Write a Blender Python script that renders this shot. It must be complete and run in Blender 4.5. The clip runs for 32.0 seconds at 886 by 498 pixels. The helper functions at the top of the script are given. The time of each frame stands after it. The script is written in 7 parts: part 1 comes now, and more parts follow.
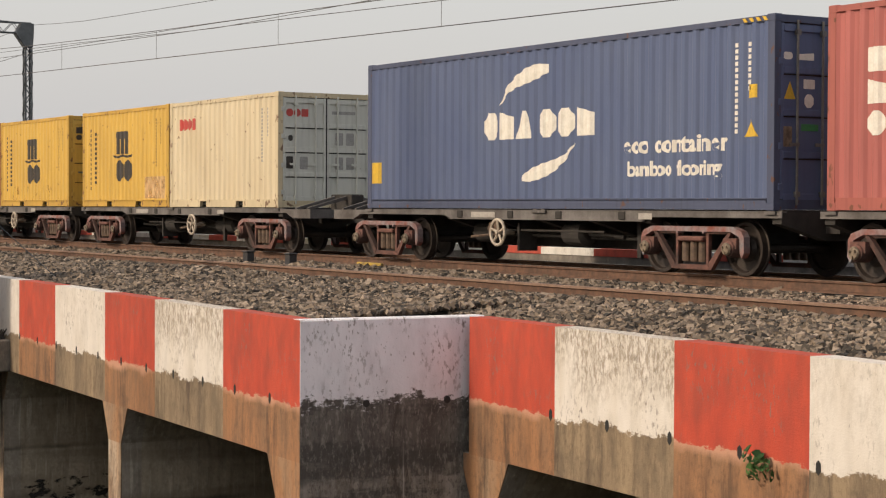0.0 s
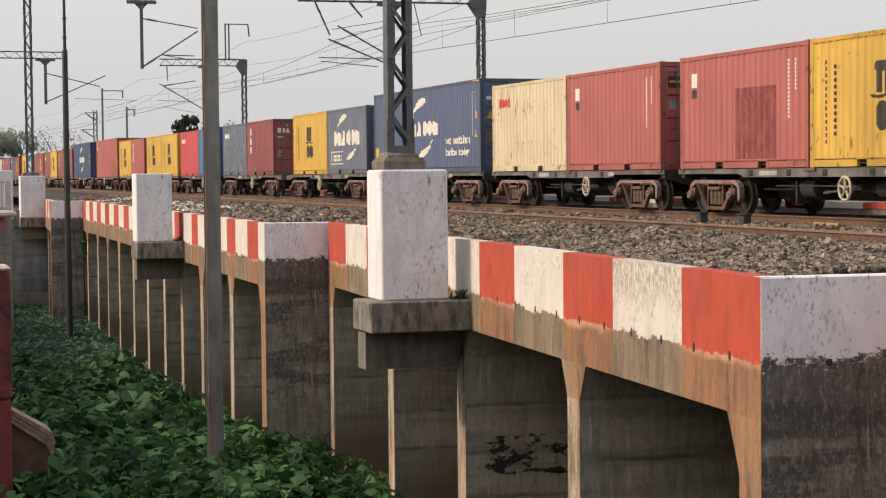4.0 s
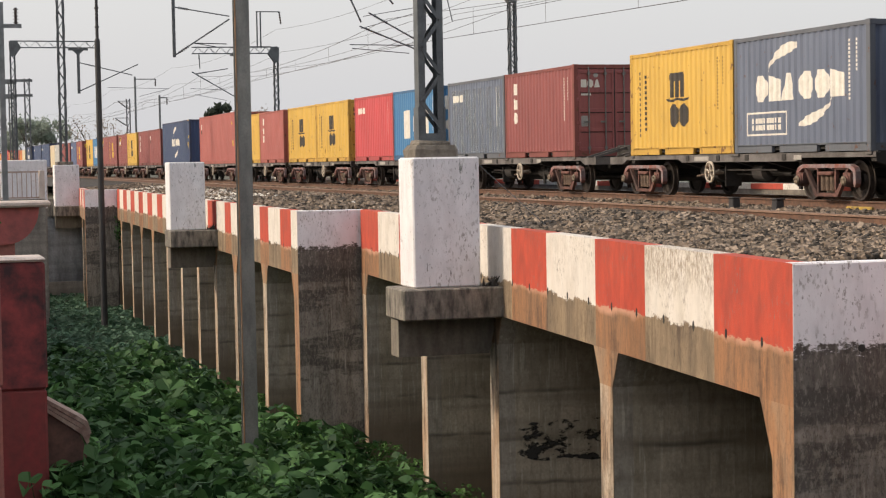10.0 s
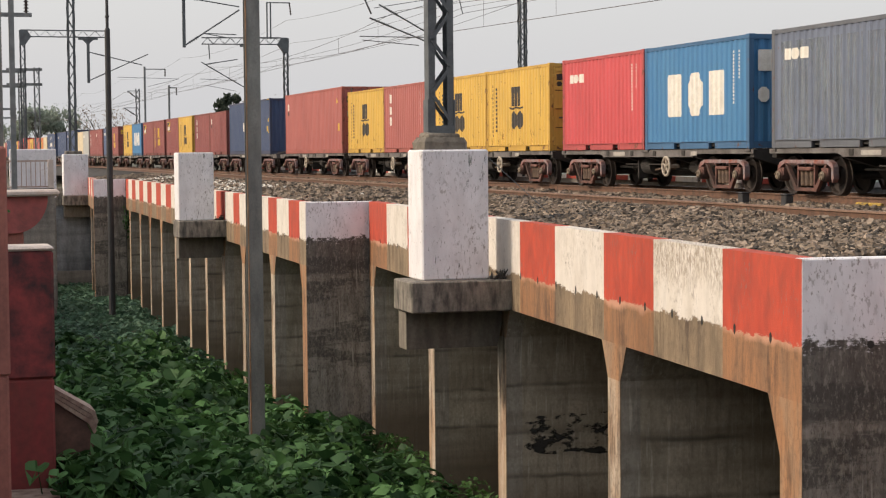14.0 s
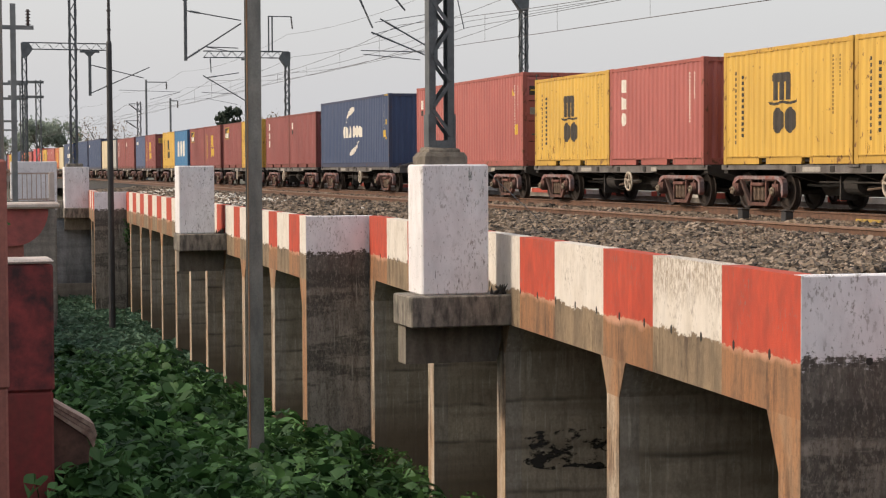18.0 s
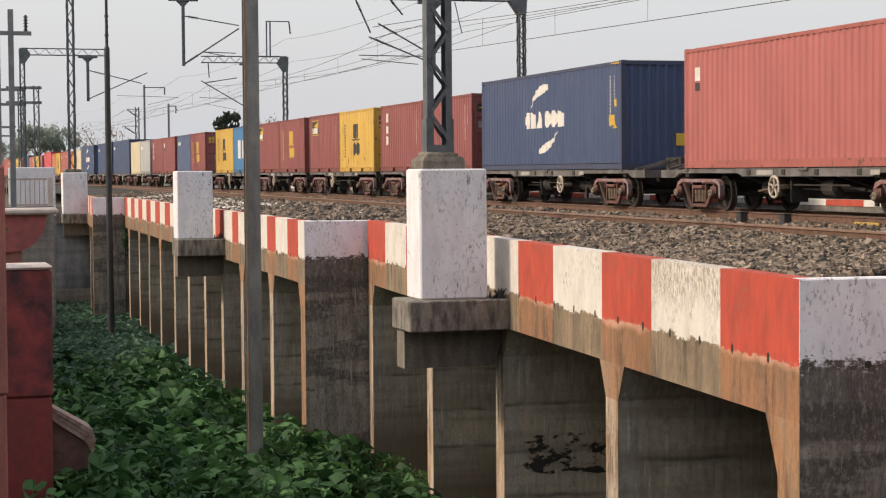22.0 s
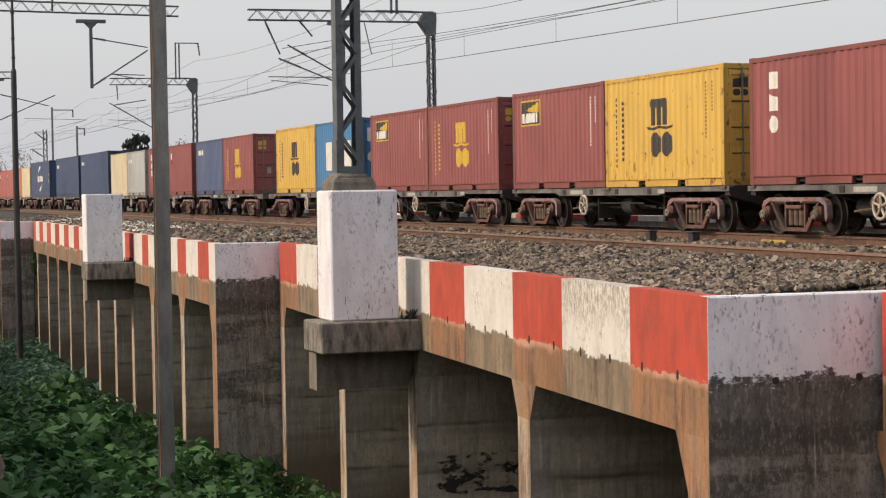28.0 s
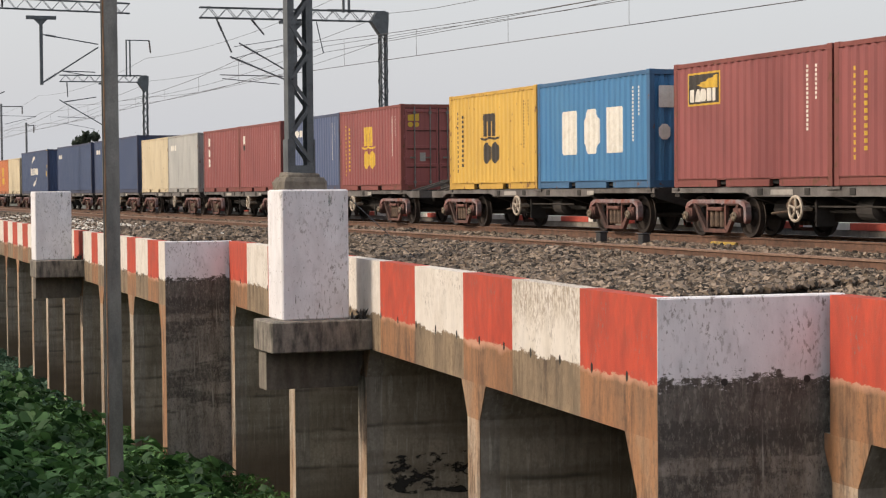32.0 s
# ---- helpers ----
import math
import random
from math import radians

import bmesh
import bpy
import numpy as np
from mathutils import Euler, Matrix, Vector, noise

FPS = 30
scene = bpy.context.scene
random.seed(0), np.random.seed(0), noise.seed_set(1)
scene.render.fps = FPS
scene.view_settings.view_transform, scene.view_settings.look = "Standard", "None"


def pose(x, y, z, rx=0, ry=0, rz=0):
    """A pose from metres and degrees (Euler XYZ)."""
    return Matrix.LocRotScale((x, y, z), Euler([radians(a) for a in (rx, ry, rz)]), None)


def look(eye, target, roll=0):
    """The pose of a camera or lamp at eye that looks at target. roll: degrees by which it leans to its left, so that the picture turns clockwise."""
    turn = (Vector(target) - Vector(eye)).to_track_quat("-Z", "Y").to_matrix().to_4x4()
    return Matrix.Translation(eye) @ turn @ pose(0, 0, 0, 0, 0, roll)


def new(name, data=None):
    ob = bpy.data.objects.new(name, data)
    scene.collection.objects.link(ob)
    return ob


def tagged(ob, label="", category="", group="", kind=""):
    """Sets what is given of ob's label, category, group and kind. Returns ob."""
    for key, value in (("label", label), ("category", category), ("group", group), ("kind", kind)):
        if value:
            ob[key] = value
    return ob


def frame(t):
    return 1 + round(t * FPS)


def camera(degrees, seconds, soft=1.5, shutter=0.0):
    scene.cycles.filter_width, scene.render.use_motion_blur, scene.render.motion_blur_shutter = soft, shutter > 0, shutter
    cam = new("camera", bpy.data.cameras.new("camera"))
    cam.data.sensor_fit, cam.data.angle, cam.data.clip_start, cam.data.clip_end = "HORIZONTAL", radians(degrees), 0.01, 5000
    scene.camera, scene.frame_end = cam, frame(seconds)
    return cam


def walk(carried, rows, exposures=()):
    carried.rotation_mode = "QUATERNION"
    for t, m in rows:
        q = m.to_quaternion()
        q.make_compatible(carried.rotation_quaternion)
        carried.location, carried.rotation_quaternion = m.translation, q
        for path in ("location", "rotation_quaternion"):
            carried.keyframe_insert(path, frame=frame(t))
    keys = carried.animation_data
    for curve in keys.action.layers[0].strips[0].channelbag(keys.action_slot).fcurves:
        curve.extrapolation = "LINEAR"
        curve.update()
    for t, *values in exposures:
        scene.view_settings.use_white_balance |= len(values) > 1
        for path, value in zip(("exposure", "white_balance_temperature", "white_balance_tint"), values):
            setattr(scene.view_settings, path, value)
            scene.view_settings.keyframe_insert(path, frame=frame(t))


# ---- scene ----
# Camera: handheld, panning from one standing point beside the bridge.
cam = camera(27.13, 32.0, soft=1.2)
PATH = [
    (0, pose(0.118, -0.011, 1.027, 88.709, -0.269, -31.562)),
    (0.5, pose(0.101, -0.016, 1.017, 89.226, -0.029, -27.993)),
    (1, pose(0.071, -0.032, 1.001, 89.280, 0.329, -25.661)),
    (1.5, pose(0.054, -0.010, 0.989, 89.131, 0.392, -23.690)),
    (2, pose(0.039, 0.002, 0.983, 88.939, 0.503, -22.083)),
    (2.5, pose(0.022, 0.007, 0.983, 88.742, 0.576, -20.928)),
    (3, pose(0.009, 0.006, 0.979, 88.699, 0.560, -18.770)),
    (3.5, pose(-0.008, 0.006, 0.941, 88.700, 0.427, -17.822)),
    (4, pose(-0.021, 0.033, 0.922, 87.694, 0.526, -17.712)),
    (4.5, pose(-0.036, 0.045, 0.897, 86.348, 1.500, -17.714)),
    (6.5, pose(-0.013, -0.027, 0.979, 85.788, 1.468, -19.393)),
    (7, pose(-0.019, -0.029, 0.973, 87.582, 1.190, -19.320)),
    (7.5, pose(-0.029, -0.028, 0.966, 88.390, 0.882, -18.874)),
    (8, pose(-0.024, -0.011, 0.962, 87.912, 0.842, -18.002)),
    (8.5, pose(-0.010, 0.011, 0.960, 87.749, 0.914, -16.845)),
    (9, pose(0.000, 0.019, 0.958, 87.672, 0.947, -16.727)),
    (9.5, pose(-0.005, 0.003, 0.961, 87.535, 0.954, -16.697)),
    (10, pose(-0.012, -0.016, 0.962, 87.246, 1.001, -16.693)),
    (10.5, pose(-0.013, -0.021, 0.963, 86.877, 0.881, -16.836)),
    (11, pose(-0.011, -0.017, 0.962, 86.714, 0.540, -16.895)),
    (11.5, pose(-0.008, -0.006, 0.969, 85.952, 0.595, -17.068)),
    (12, pose(-0.011, 0.000, 0.974, 85.825, 0.579, -17.064)),
    (12.5, pose(-0.012, 0.010, 0.973, 86.775, 0.566, -16.976)),
    (13, pose(-0.010, 0.013, 0.966, 86.926, 0.594, -16.835)),
    (13.5, pose(-0.007, 0.021, 0.959, 86.952, 0.662, -16.504)),
    (15.5, pose(-0.036, -0.010, 0.968, 87.138, 0.199, -16.531)),
    (16, pose(-0.029, -0.006, 0.969, 87.175, 0.188, -16.528)),
    (16.5, pose(-0.018, 0.000, 0.971, 87.425, 0.227, -16.426)),
    (17, pose(-0.005, 0.005, 0.973, 87.410, 0.303, -16.449)),
    (17.5, pose(-0.001, 0.006, 0.973, 87.448, 0.232, -16.416)),
    (18, pose(-0.002, 0.001, 0.972, 87.457, 0.247, -16.387)),
    (18.5, pose(-0.004, -0.000, 0.973, 87.481, 0.336, -16.379)),
    (19, pose(-0.006, -0.003, 0.976, 87.484, 0.307, -16.409)),
    (19.5, pose(-0.006, -0.000, 0.976, 87.494, 0.373, -16.369)),
    (20, pose(-0.002, 0.002, 0.976, 87.506, 0.344, -16.349)),
    (20.5, pose(-0.002, -0.001, 0.976, 87.523, 0.393, -16.377)),
    (21, pose(0.002, 0.003, 0.975, 87.535, 0.434, -16.342)),
    (21.5, pose(-0.001, -0.003, 0.974, 87.581, 0.429, -16.367)),
    (22, pose(0.002, -0.001, 0.974, 87.591, 0.444, -16.437)),
    (22.5, pose(-0.004, -0.018, 0.977, 87.450, 0.451, -16.582)),
    (23, pose(-0.002, -0.013, 0.980, 87.509, 0.538, -16.548)),
    (23.5, pose(-0.005, -0.026, 0.984, 87.516, 0.618, -16.537)),
    (24, pose(-0.000, -0.021, 0.986, 87.762, 0.516, -17.007)),
    (24.5, pose(-0.001, -0.030, 0.987, 87.846, 0.604, -16.944)),
    (25, pose(0.003, -0.028, 0.985, 88.108, 0.887, -17.345)),
    (25.5, pose(0.004, -0.035, 0.985, 88.234, 0.841, -17.823)),
    (27.5, pose(0.006, -0.044, 0.986, 88.255, 0.898, -18.997)),
    (28, pose(0.010, -0.040, 0.984, 88.196, 0.887, -19.196)),
    (28.5, pose(0.011, -0.048, 0.982, 87.926, 0.856, -19.257)),
    (29, pose(0.009, -0.062, 0.987, 87.801, 0.952, -19.590)),
    (29.5, pose(0.014, -0.064, 0.991, 87.713, 1.028, -19.957)),
    (30, pose(0.023, -0.059, 0.993, 87.714, 0.969, -20.505)),
    (30.5, pose(0.035, -0.035, 0.994, 87.719, 1.023, -21.231)),
    (31, pose(0.032, -0.029, 0.994, 87.693, 0.765, -21.342)),
    (31.5, pose(0.022, -0.027, 0.993, 88.115, 0.604, -21.219)),
    (32, pose(0.009, -0.043, 0.991, 88.168, 0.489, -20.717)),
]
LIGHT = [(0, 0.10, 6720, 10), (1, -0.04, 6660, 10), (2, 0.01, 6630, 10), (3, 0.11, 6600, 10), (4, 0.25, 6560, 10), (7, 0.17, 6520, 10), (8, 0.28, 6510, 10), (9, 0.26, 6500, 10), (11, 0.43, 6480, 10), (12, 0.52, 6460, 10), (13, 0.36, 6500, 10), (16, 0.22, 6500, 10), (18, 0.22, 6470, 10), (21, 0.23, 6400, 10), (23, 0.35, 6370, 10), (25, 0.16, 6400, 10), (28, 0.19, 6380, 10), (29, 0.25, 6350, 10), (31, 0.30, 6270, 10), (32, 0.20, 6330, 10)]
walk(cam, PATH, LIGHT)

# World: pale hazy sky, low warm sun from beyond the bridge.
SUN_EL, SUN_DIR = radians(31), Vector((-1.0, 0.2, 0)).normalized()
world = bpy.data.worlds.new("sky")
scene.world = world
world.use_nodes = True
wn, wl = world.node_tree.nodes, world.node_tree.links
wn.clear()
sky = wn.new("ShaderNodeTexSky")
sky.sky_type, sky.sun_disc = "NISHITA", False
sky.sun_elevation, sky.sun_rotation = SUN_EL, math.atan2(SUN_DIR.x, SUN_DIR.y)
sky.air_density, sky.dust_density, sky.ozone_density = 1.5, 6.0, 1.0
haze = wn.new("ShaderNodeMix")
haze.data_type = "RGBA"
haze.inputs["Factor"].default_value = 0.5
haze.inputs[7].default_value = (10.6, 10.6, 10.95, 1)
back = wn.new("ShaderNodeBackground")
back.inputs["Strength"].default_value = 0.0975
wout = wn.new("ShaderNodeOutputWorld")
wl.new(sky.outputs["Color"], haze.inputs[6])
wl.new(haze.outputs[2], back.inputs["Color"])
wl.new(back.outputs["Background"], wout.inputs["Surface"])
sun = new("sun", bpy.data.lights.new("sun", "SUN"))
sun.data.energy, sun.data.angle, sun.data.color = 2.45, radians(7), (1.0, 0.84, 0.67)
sun.matrix_world = look(SUN_DIR * math.cos(SUN_EL) + Vector((0, 0, math.sin(SUN_EL))), (0, 0, 0))


# ---- materials ----
def shader(name, rough=0.7, metal=0.0):
    m = bpy.data.materials.new(name)
    m.use_nodes = True
    b = m.node_tree.nodes["Principled BSDF"]
    b.inputs["Roughness"].default_value, b.inputs["Metallic"].default_value = rough, metal
    return m, m.node_tree.nodes, m.node_tree.links, b


def grain(nodes, links, scale, stretch=(1, 1, 1), detail=4, coord="Object", offset=(0, 0, 0), ragged=0.5):
    tc, mp, nz = nodes.new("ShaderNodeTexCoord"), nodes.new("ShaderNodeMapping"), nodes.new("ShaderNodeTexNoise")
    mp.inputs["Scale"].default_value, mp.inputs["Location"].default_value = stretch, offset
    nz.inputs["Scale"].default_value, nz.inputs["Detail"].default_value, nz.inputs["Roughness"].default_value = scale, detail, ragged
    links.new(tc.outputs[coord], mp.inputs["Vector"])
    links.new(mp.outputs["Vector"], nz.inputs["Vector"])
    return nz.outputs["Fac"]


def ramp(nodes, links, fac, lo, hi, a=0.0, b=1.0):
    r = nodes.new("ShaderNodeMapRange")
    r.inputs["From Min"].default_value, r.inputs["From Max"].default_value = lo, hi
    r.inputs["To Min"].default_value, r.inputs["To Max"].default_value = a, b
    links.new(fac, r.inputs["Value"])
    return r.outputs["Result"]


def blend(nodes, links, fac, a, b, how="MIX"):
    x = nodes.new("ShaderNodeMix")
    x.data_type, x.blend_type = "RGBA", how
    if isinstance(fac, float):
        x.inputs["Factor"].default_value = fac
    else:
        links.new(fac, x.inputs["Factor"])
    for k, c in ((6, a), (7, b)):
        if isinstance(c, tuple):
            x.inputs[k].default_value = (*c, 1)
        else:
            links.new(c, x.inputs[k])
    return x.outputs[2]


def relief(nodes, links, b, fac, strength, distance=0.01):
    bp = nodes.new("ShaderNodeBump")
    bp.inputs["Strength"].default_value, bp.inputs["Distance"].default_value = strength, distance
    links.new(fac, bp.inputs["Height"])
    links.new(bp.outputs["Normal"], b.inputs["Normal"])


def plain(name, c1, c2, scale=3.0, rough=0.7, metal=0.0, bump=0.3, fine=30.0, dark=0.7, streak=False, bands=0.0):
    """A surface with two colours in patches, fine grain and light relief."""
    m, n, l, b = shader(name, rough, metal)
    st = (1.8, 1.8, 0.5) if streak else (1, 1, 1)
    col = blend(n, l, ramp(n, l, grain(n, l, scale, st, 9, ragged=0.62), 0.38, 0.64), c1, c2)
    f = grain(n, l, fine, detail=6, ragged=0.6)
    if bands:
        col = blend(n, l, ramp(n, l, grain(n, l, 1.3, (0.12, 0.12, 2.2), 5, offset=(0, 0, 5)), 0.44, 0.62, 0.0, bands), col, tuple(v * 0.55 for v in c2))
    col = blend(n, l, ramp(n, l, f, 0.3, 0.7, 0.0, 1.0), blend(n, l, 1.0, col, (dark, dark, dark), "MULTIPLY"), col)
    l.new(col, b.inputs["Base Color"])
    l.new(ramp(n, l, f, 0.2, 0.8, max(rough - 0.12, 0.05), min(rough + 0.12, 1)), b.inputs["Roughness"])
    if bump:
        relief(n, l, b, f, bump)
    return m


def masked_paint(name, paint, worn, base, base2, z_edge, wear=0.66, wobble=0.14, under=None, bands=0.0, flakes=0.0, scratch=0.0):
    """Paint over stained concrete; it ends raggedly near z_edge, over an older coat where there is one."""
    m, n, l, b = shader(name, 0.85)
    tc, sep = n.new("ShaderNodeTexCoord"), n.new("ShaderNodeSeparateXYZ")
    l.new(tc.outputs["Object"], sep.inputs["Vector"])

    def level(z, amount, offset, soft=0.015, sc=1.3):
        add, low = n.new("ShaderNodeMath"), n.new("ShaderNodeMath")
        add.operation, low.operation = "MULTIPLY_ADD", "ADD"
        add.inputs[1].default_value, add.inputs[2].default_value = amount * 4, -amount * 2
        l.new(grain(n, l, sc, (1.0, 1.0, 0.8), 9, offset=offset, ragged=0.6), add.inputs[0])
        l.new(sep.outputs["Z"], low.inputs[0])
        l.new(add.outputs[0], low.inputs[1])
        return ramp(n, l, low.outputs[0], z - soft, z + soft)

    def both(a, c):
        x = n.new("ShaderNodeMath")
        x.operation = "MULTIPLY"
        l.new(a, x.inputs[0])
        l.new(c, x.inputs[1])
        return x.outputs[0]

    stone = blend(n, l, ramp(n, l, grain(n, l, 1.1, (1.5, 1.5, 0.5), 10, ragged=0.62), 0.42, 0.58), base, base2)
    where = ramp(n, l, grain(n, l, 0.9, (1, 1, 0.4), 6, offset=(8, 1, 3)), 0.40, 0.60, 0.45, 1.0)
    streak = ramp(n, l, grain(n, l, 2.6, (1.7, 1.7, 0.26), 14, ragged=0.73), 0.46, 0.60, 0.0, 0.85)
    stone = blend(n, l, both(where, streak), stone, (0.07, 0.047, 0.033))
    stone = blend(n, l, ramp(n, l, grain(n, l, 7, (1.3, 1.3, 0.5), 12, offset=(3, 9, 2), ragged=0.68), 0.55, 0.68, 0.0, 0.35), stone, tuple(min(1, v * 1.4) for v in base))
    mottle = ramp(n, l, grain(n, l, 13, (1.1, 1.1, 0.8), 12, offset=(6, 6, 3), ragged=0.72), 0.50, 0.62, 0.0, 0.5)
    stone = blend(n, l, both(where, mottle), stone, (0.075, 0.052, 0.036))
    if bands:
        # pour bands, a damp run below the limewash, then pitted pale patches and thin pale drips
        stone = blend(n, l, ramp(n, l, grain(n, l, 1.1, (0.3, 0.3, 1.5), 9, offset=(4, 0, 5), ragged=0.66), 0.49, 0.535, 0.0, bands), stone, (0.05, 0.044, 0.038))
        stone = blend(n, l, ramp(n, l, grain(n, l, 9, (1.2, 1.2, 0.7), 14, offset=(7, 3, 1), ragged=0.76), 0.50, 0.60, 0.0, 0.6), stone, (0.31, 0.275, 0.225))
        stone = blend(n, l, ramp(n, l, grain(n, l, 26, (1.2, 1.2, 0.6), 8, offset=(3, 5, 1), ragged=0.7), 0.54, 0.62, 0.0, 0.6), stone, (0.045, 0.04, 0.034))
        stone = blend(n, l, ramp(n, l, grain(n, l, 6, (2.2, 2.2, 0.09), 8, offset=(2, 3, 9)), 0.62, 0.67, 0.0, 0.6), stone, (0.46, 0.43, 0.38))
        damp = n.new("ShaderNodeMath")
        damp.operation = "MULTIPLY"
        damp.inputs[1].default_value = 0.62
        l.new(level(z_edge - 0.75, 0.35, (1, 7, 2), 0.04, 0.8), damp.inputs[0])
        stone = blend(n, l, damp.outputs[0], stone, (0.06, 0.055, 0.05))
        stone = blend(n, l, ramp(n, l, grain(n, l, 17, (1.3, 1.3, 0.5), 12, offset=(8, 5, 6), ragged=0.76), 0.53, 0.60, 0.0, 0.45), stone, (0.36, 0.33, 0.29))
    coat = blend(n, l, ramp(n, l, grain(n, l, 2.2, (1.5, 1.5, 0.5), 8), 0.38, 0.72), paint, worn)
    rain = ramp(n, l, grain(n, l, 3.0, (1.4, 1.4, 0.6), 12, offset=(2, 2, 6), ragged=0.62), 0.45, 0.75, 0.0, 0.3 if min(paint) > 0.3 else 0.6)
    coat = blend(n, l, rain, coat, tuple(v * 0.45 + 0.02 for v in worn))
    if under:
        stone = blend(n, l, level(z_edge - 0.05, wobble * 2.2, (2, 8, 1), 0.05), stone, under)
    patch = ramp(n, l, grain(n, l, 1.6, (1, 1, 0.8), 5, offset=(1, 5, 2)), wear - 0.16, wear + 0.02)
    fine = ramp(n, l, grain(n, l, 15, (1.3, 1.3, 0.6), 12, offset=(6, 1, 3), ragged=0.62), 0.55, 0.60, 0.0, 0.75)
    coat = blend(n, l, both(patch, fine), coat, (0.17, 0.14, 0.12))
    if flakes:
        # grime in fine flakes, densest along the upper part of the face
        upper = level(-0.82, 0.45, (5, 2, 6), 0.22)
        dots = ramp(n, l, grain(n, l, 13 if min(paint) > 0.3 else 5, (1.3, 1.3, 0.55), 15, offset=(9, 4, 1), ragged=0.78 if min(paint) > 0.3 else 0.62), 0.46 if min(paint) > 0.3 else 0.40, (0.55 if flakes > 0.5 else 0.62) if min(paint) > 0.3 else 0.70, 0.0, flakes)
        coat = blend(n, l, both(upper, dots), coat, (0.30, 0.245, 0.19) if min(paint) > 0.3 else (0.25, 0.065, 0.042))
    specks = ramp(n, l, grain(n, l, 30, (1, 1, 0.5), 5, offset=(4, 4, 4)), 0.65, 0.72, 0.0, 0.65 if min(paint) > 0.3 else 0.25)
    coat = blend(n, l, specks, coat, (0.16, 0.135, 0.115))
    edge = level(z_edge, wobble, (3, 1, 7), 0.015 + 0.2 * scratch)
    if scratch:
        # brushed-out lower border: the coat breaks up into bristle marks
        rub = n.new("ShaderNodeMath")
        rub.operation = "ADD"
        l.new(edge, rub.inputs[0])
        l.new(ramp(n, l, grain(n, l, 8, (0.7, 0.7, 1.5), 14, offset=(5, 8, 2), ragged=0.78), 0.30, 0.70, -0.5, 0.5), rub.inputs[1])
        edge = ramp(n, l, rub.outputs[0], 0.45, 0.58)
    l.new(blend(n, l, edge, stone, coat), b.inputs["Base Color"])
    relief(n, l, b, grain(n, l, 45, detail=6), 0.35)
    return m


def cell_concrete(name, c1, c2):
    """Board-marked culvert wall with old water lines, pale runs and a brown silted foot."""
    m, n, l, b = shader(name, 0.92)
    tc, sep = n.new("ShaderNodeTexCoord"), n.new("ShaderNodeSeparateXYZ")
    l.new(tc.outputs["Object"], sep.inputs["Vector"])
    add = n.new("ShaderNodeMath")
    add.operation = "MULTIPLY_ADD"
    add.inputs[1].default_value = 0.16
    l.new(grain(n, l, 1.2, (1, 1, 0.3), 6), add.inputs[0])
    l.new(sep.outputs["Z"], add.inputs[2])
    z = add.outputs[0]
    col = blend(n, l, ramp(n, l, grain(n, l, 0.6, (1.5, 1.5, 0.8), 8, ragged=0.6), 0.40, 0.60), c1, c2)
    col = blend(n, l, ramp(n, l, grain(n, l, 6, (2, 2, 0.2), 8), 0.52, 0.74, 0.0, 0.5), col, tuple(v * 0.45 for v in c2))
    col = blend(n, l, ramp(n, l, grain(n, l, 7, (2.2, 2.2, 0.14), 10, offset=(5, 2, 8), ragged=0.6), 0.57, 0.64, 0.0, 0.7), col, (0.66, 0.59, 0.47))
    col = blend(n, l, ramp(n, l, grain(n, l, 5, (1.2, 1.2, 0.7), 14, offset=(1, 9, 4), ragged=0.74), 0.50, 0.62, 0.0, 0.4), col, tuple(v * 0.4 for v in c2))
    col = blend(n, l, ramp(n, l, z, -4.9, -5.9, 0.0, 0.85), col, (0.17, 0.115, 0.068))
    col = blend(n, l, ramp(n, l, grain(n, l, 1.4, (0.15, 0.15, 2.4), 6, offset=(3, 3, 1)), 0.48, 0.62, 0.0, 0.35), col, (0.15, 0.115, 0.08))
    for zz in (-5.02, -4.2, -3.3):
        up, dn = ramp(n, l, z, zz - 0.05, zz - 0.01), ramp(n, l, z, zz + 0.01, zz + 0.07, 1.0, 0.0)
        x = n.new("ShaderNodeMath")
        x.operation = "MULTIPLY"
        l.new(up, x.inputs[0])
        l.new(dn, x.inputs[1])
        y = n.new("ShaderNodeMath")
        y.operation = "MULTIPLY"
        l.new(x.outputs[0], y.inputs[0])
        l.new(ramp(n, l, grain(n, l, 1.1, (1, 1, 1), 4, offset=(zz, 3, 0)), 0.40, 0.6, 0.0, 0.7), y.inputs[1])
        col = blend(n, l, y.outputs[0], col, (0.06, 0.05, 0.042))
    f = grain(n, l, 20, detail=8)
    col = blend(n, l, ramp(n, l, f, 0.3, 0.7, 0.0, 0.35), col, tuple(v * 0.5 for v in c2))
    l.new(col, b.inputs["Base Color"])
    relief(n, l, b, f, 0.4)
    return m


def stain_film(name, col, scale, stretch, lo, hi):
    """A thin ragged stain that shows the surface through its gaps."""
    m, n, l, b = shader(name, 0.85)
    b.inputs["Base Color"].default_value = (*col, 1)
    clear, mix, out = n.new("ShaderNodeBsdfTransparent"), n.new("ShaderNodeMixShader"), n["Material Output"]
    l.new(ramp(n, l, grain(n, l, scale, stretch, 12, ragged=0.68), lo, hi, 0.0, 0.85), mix.inputs[0])
    l.new(clear.outputs[0], mix.inputs[1])
    l.new(b.outputs[0], mix.inputs[2])
    l.new(mix.outputs[0], out.inputs["Surface"])
    return m


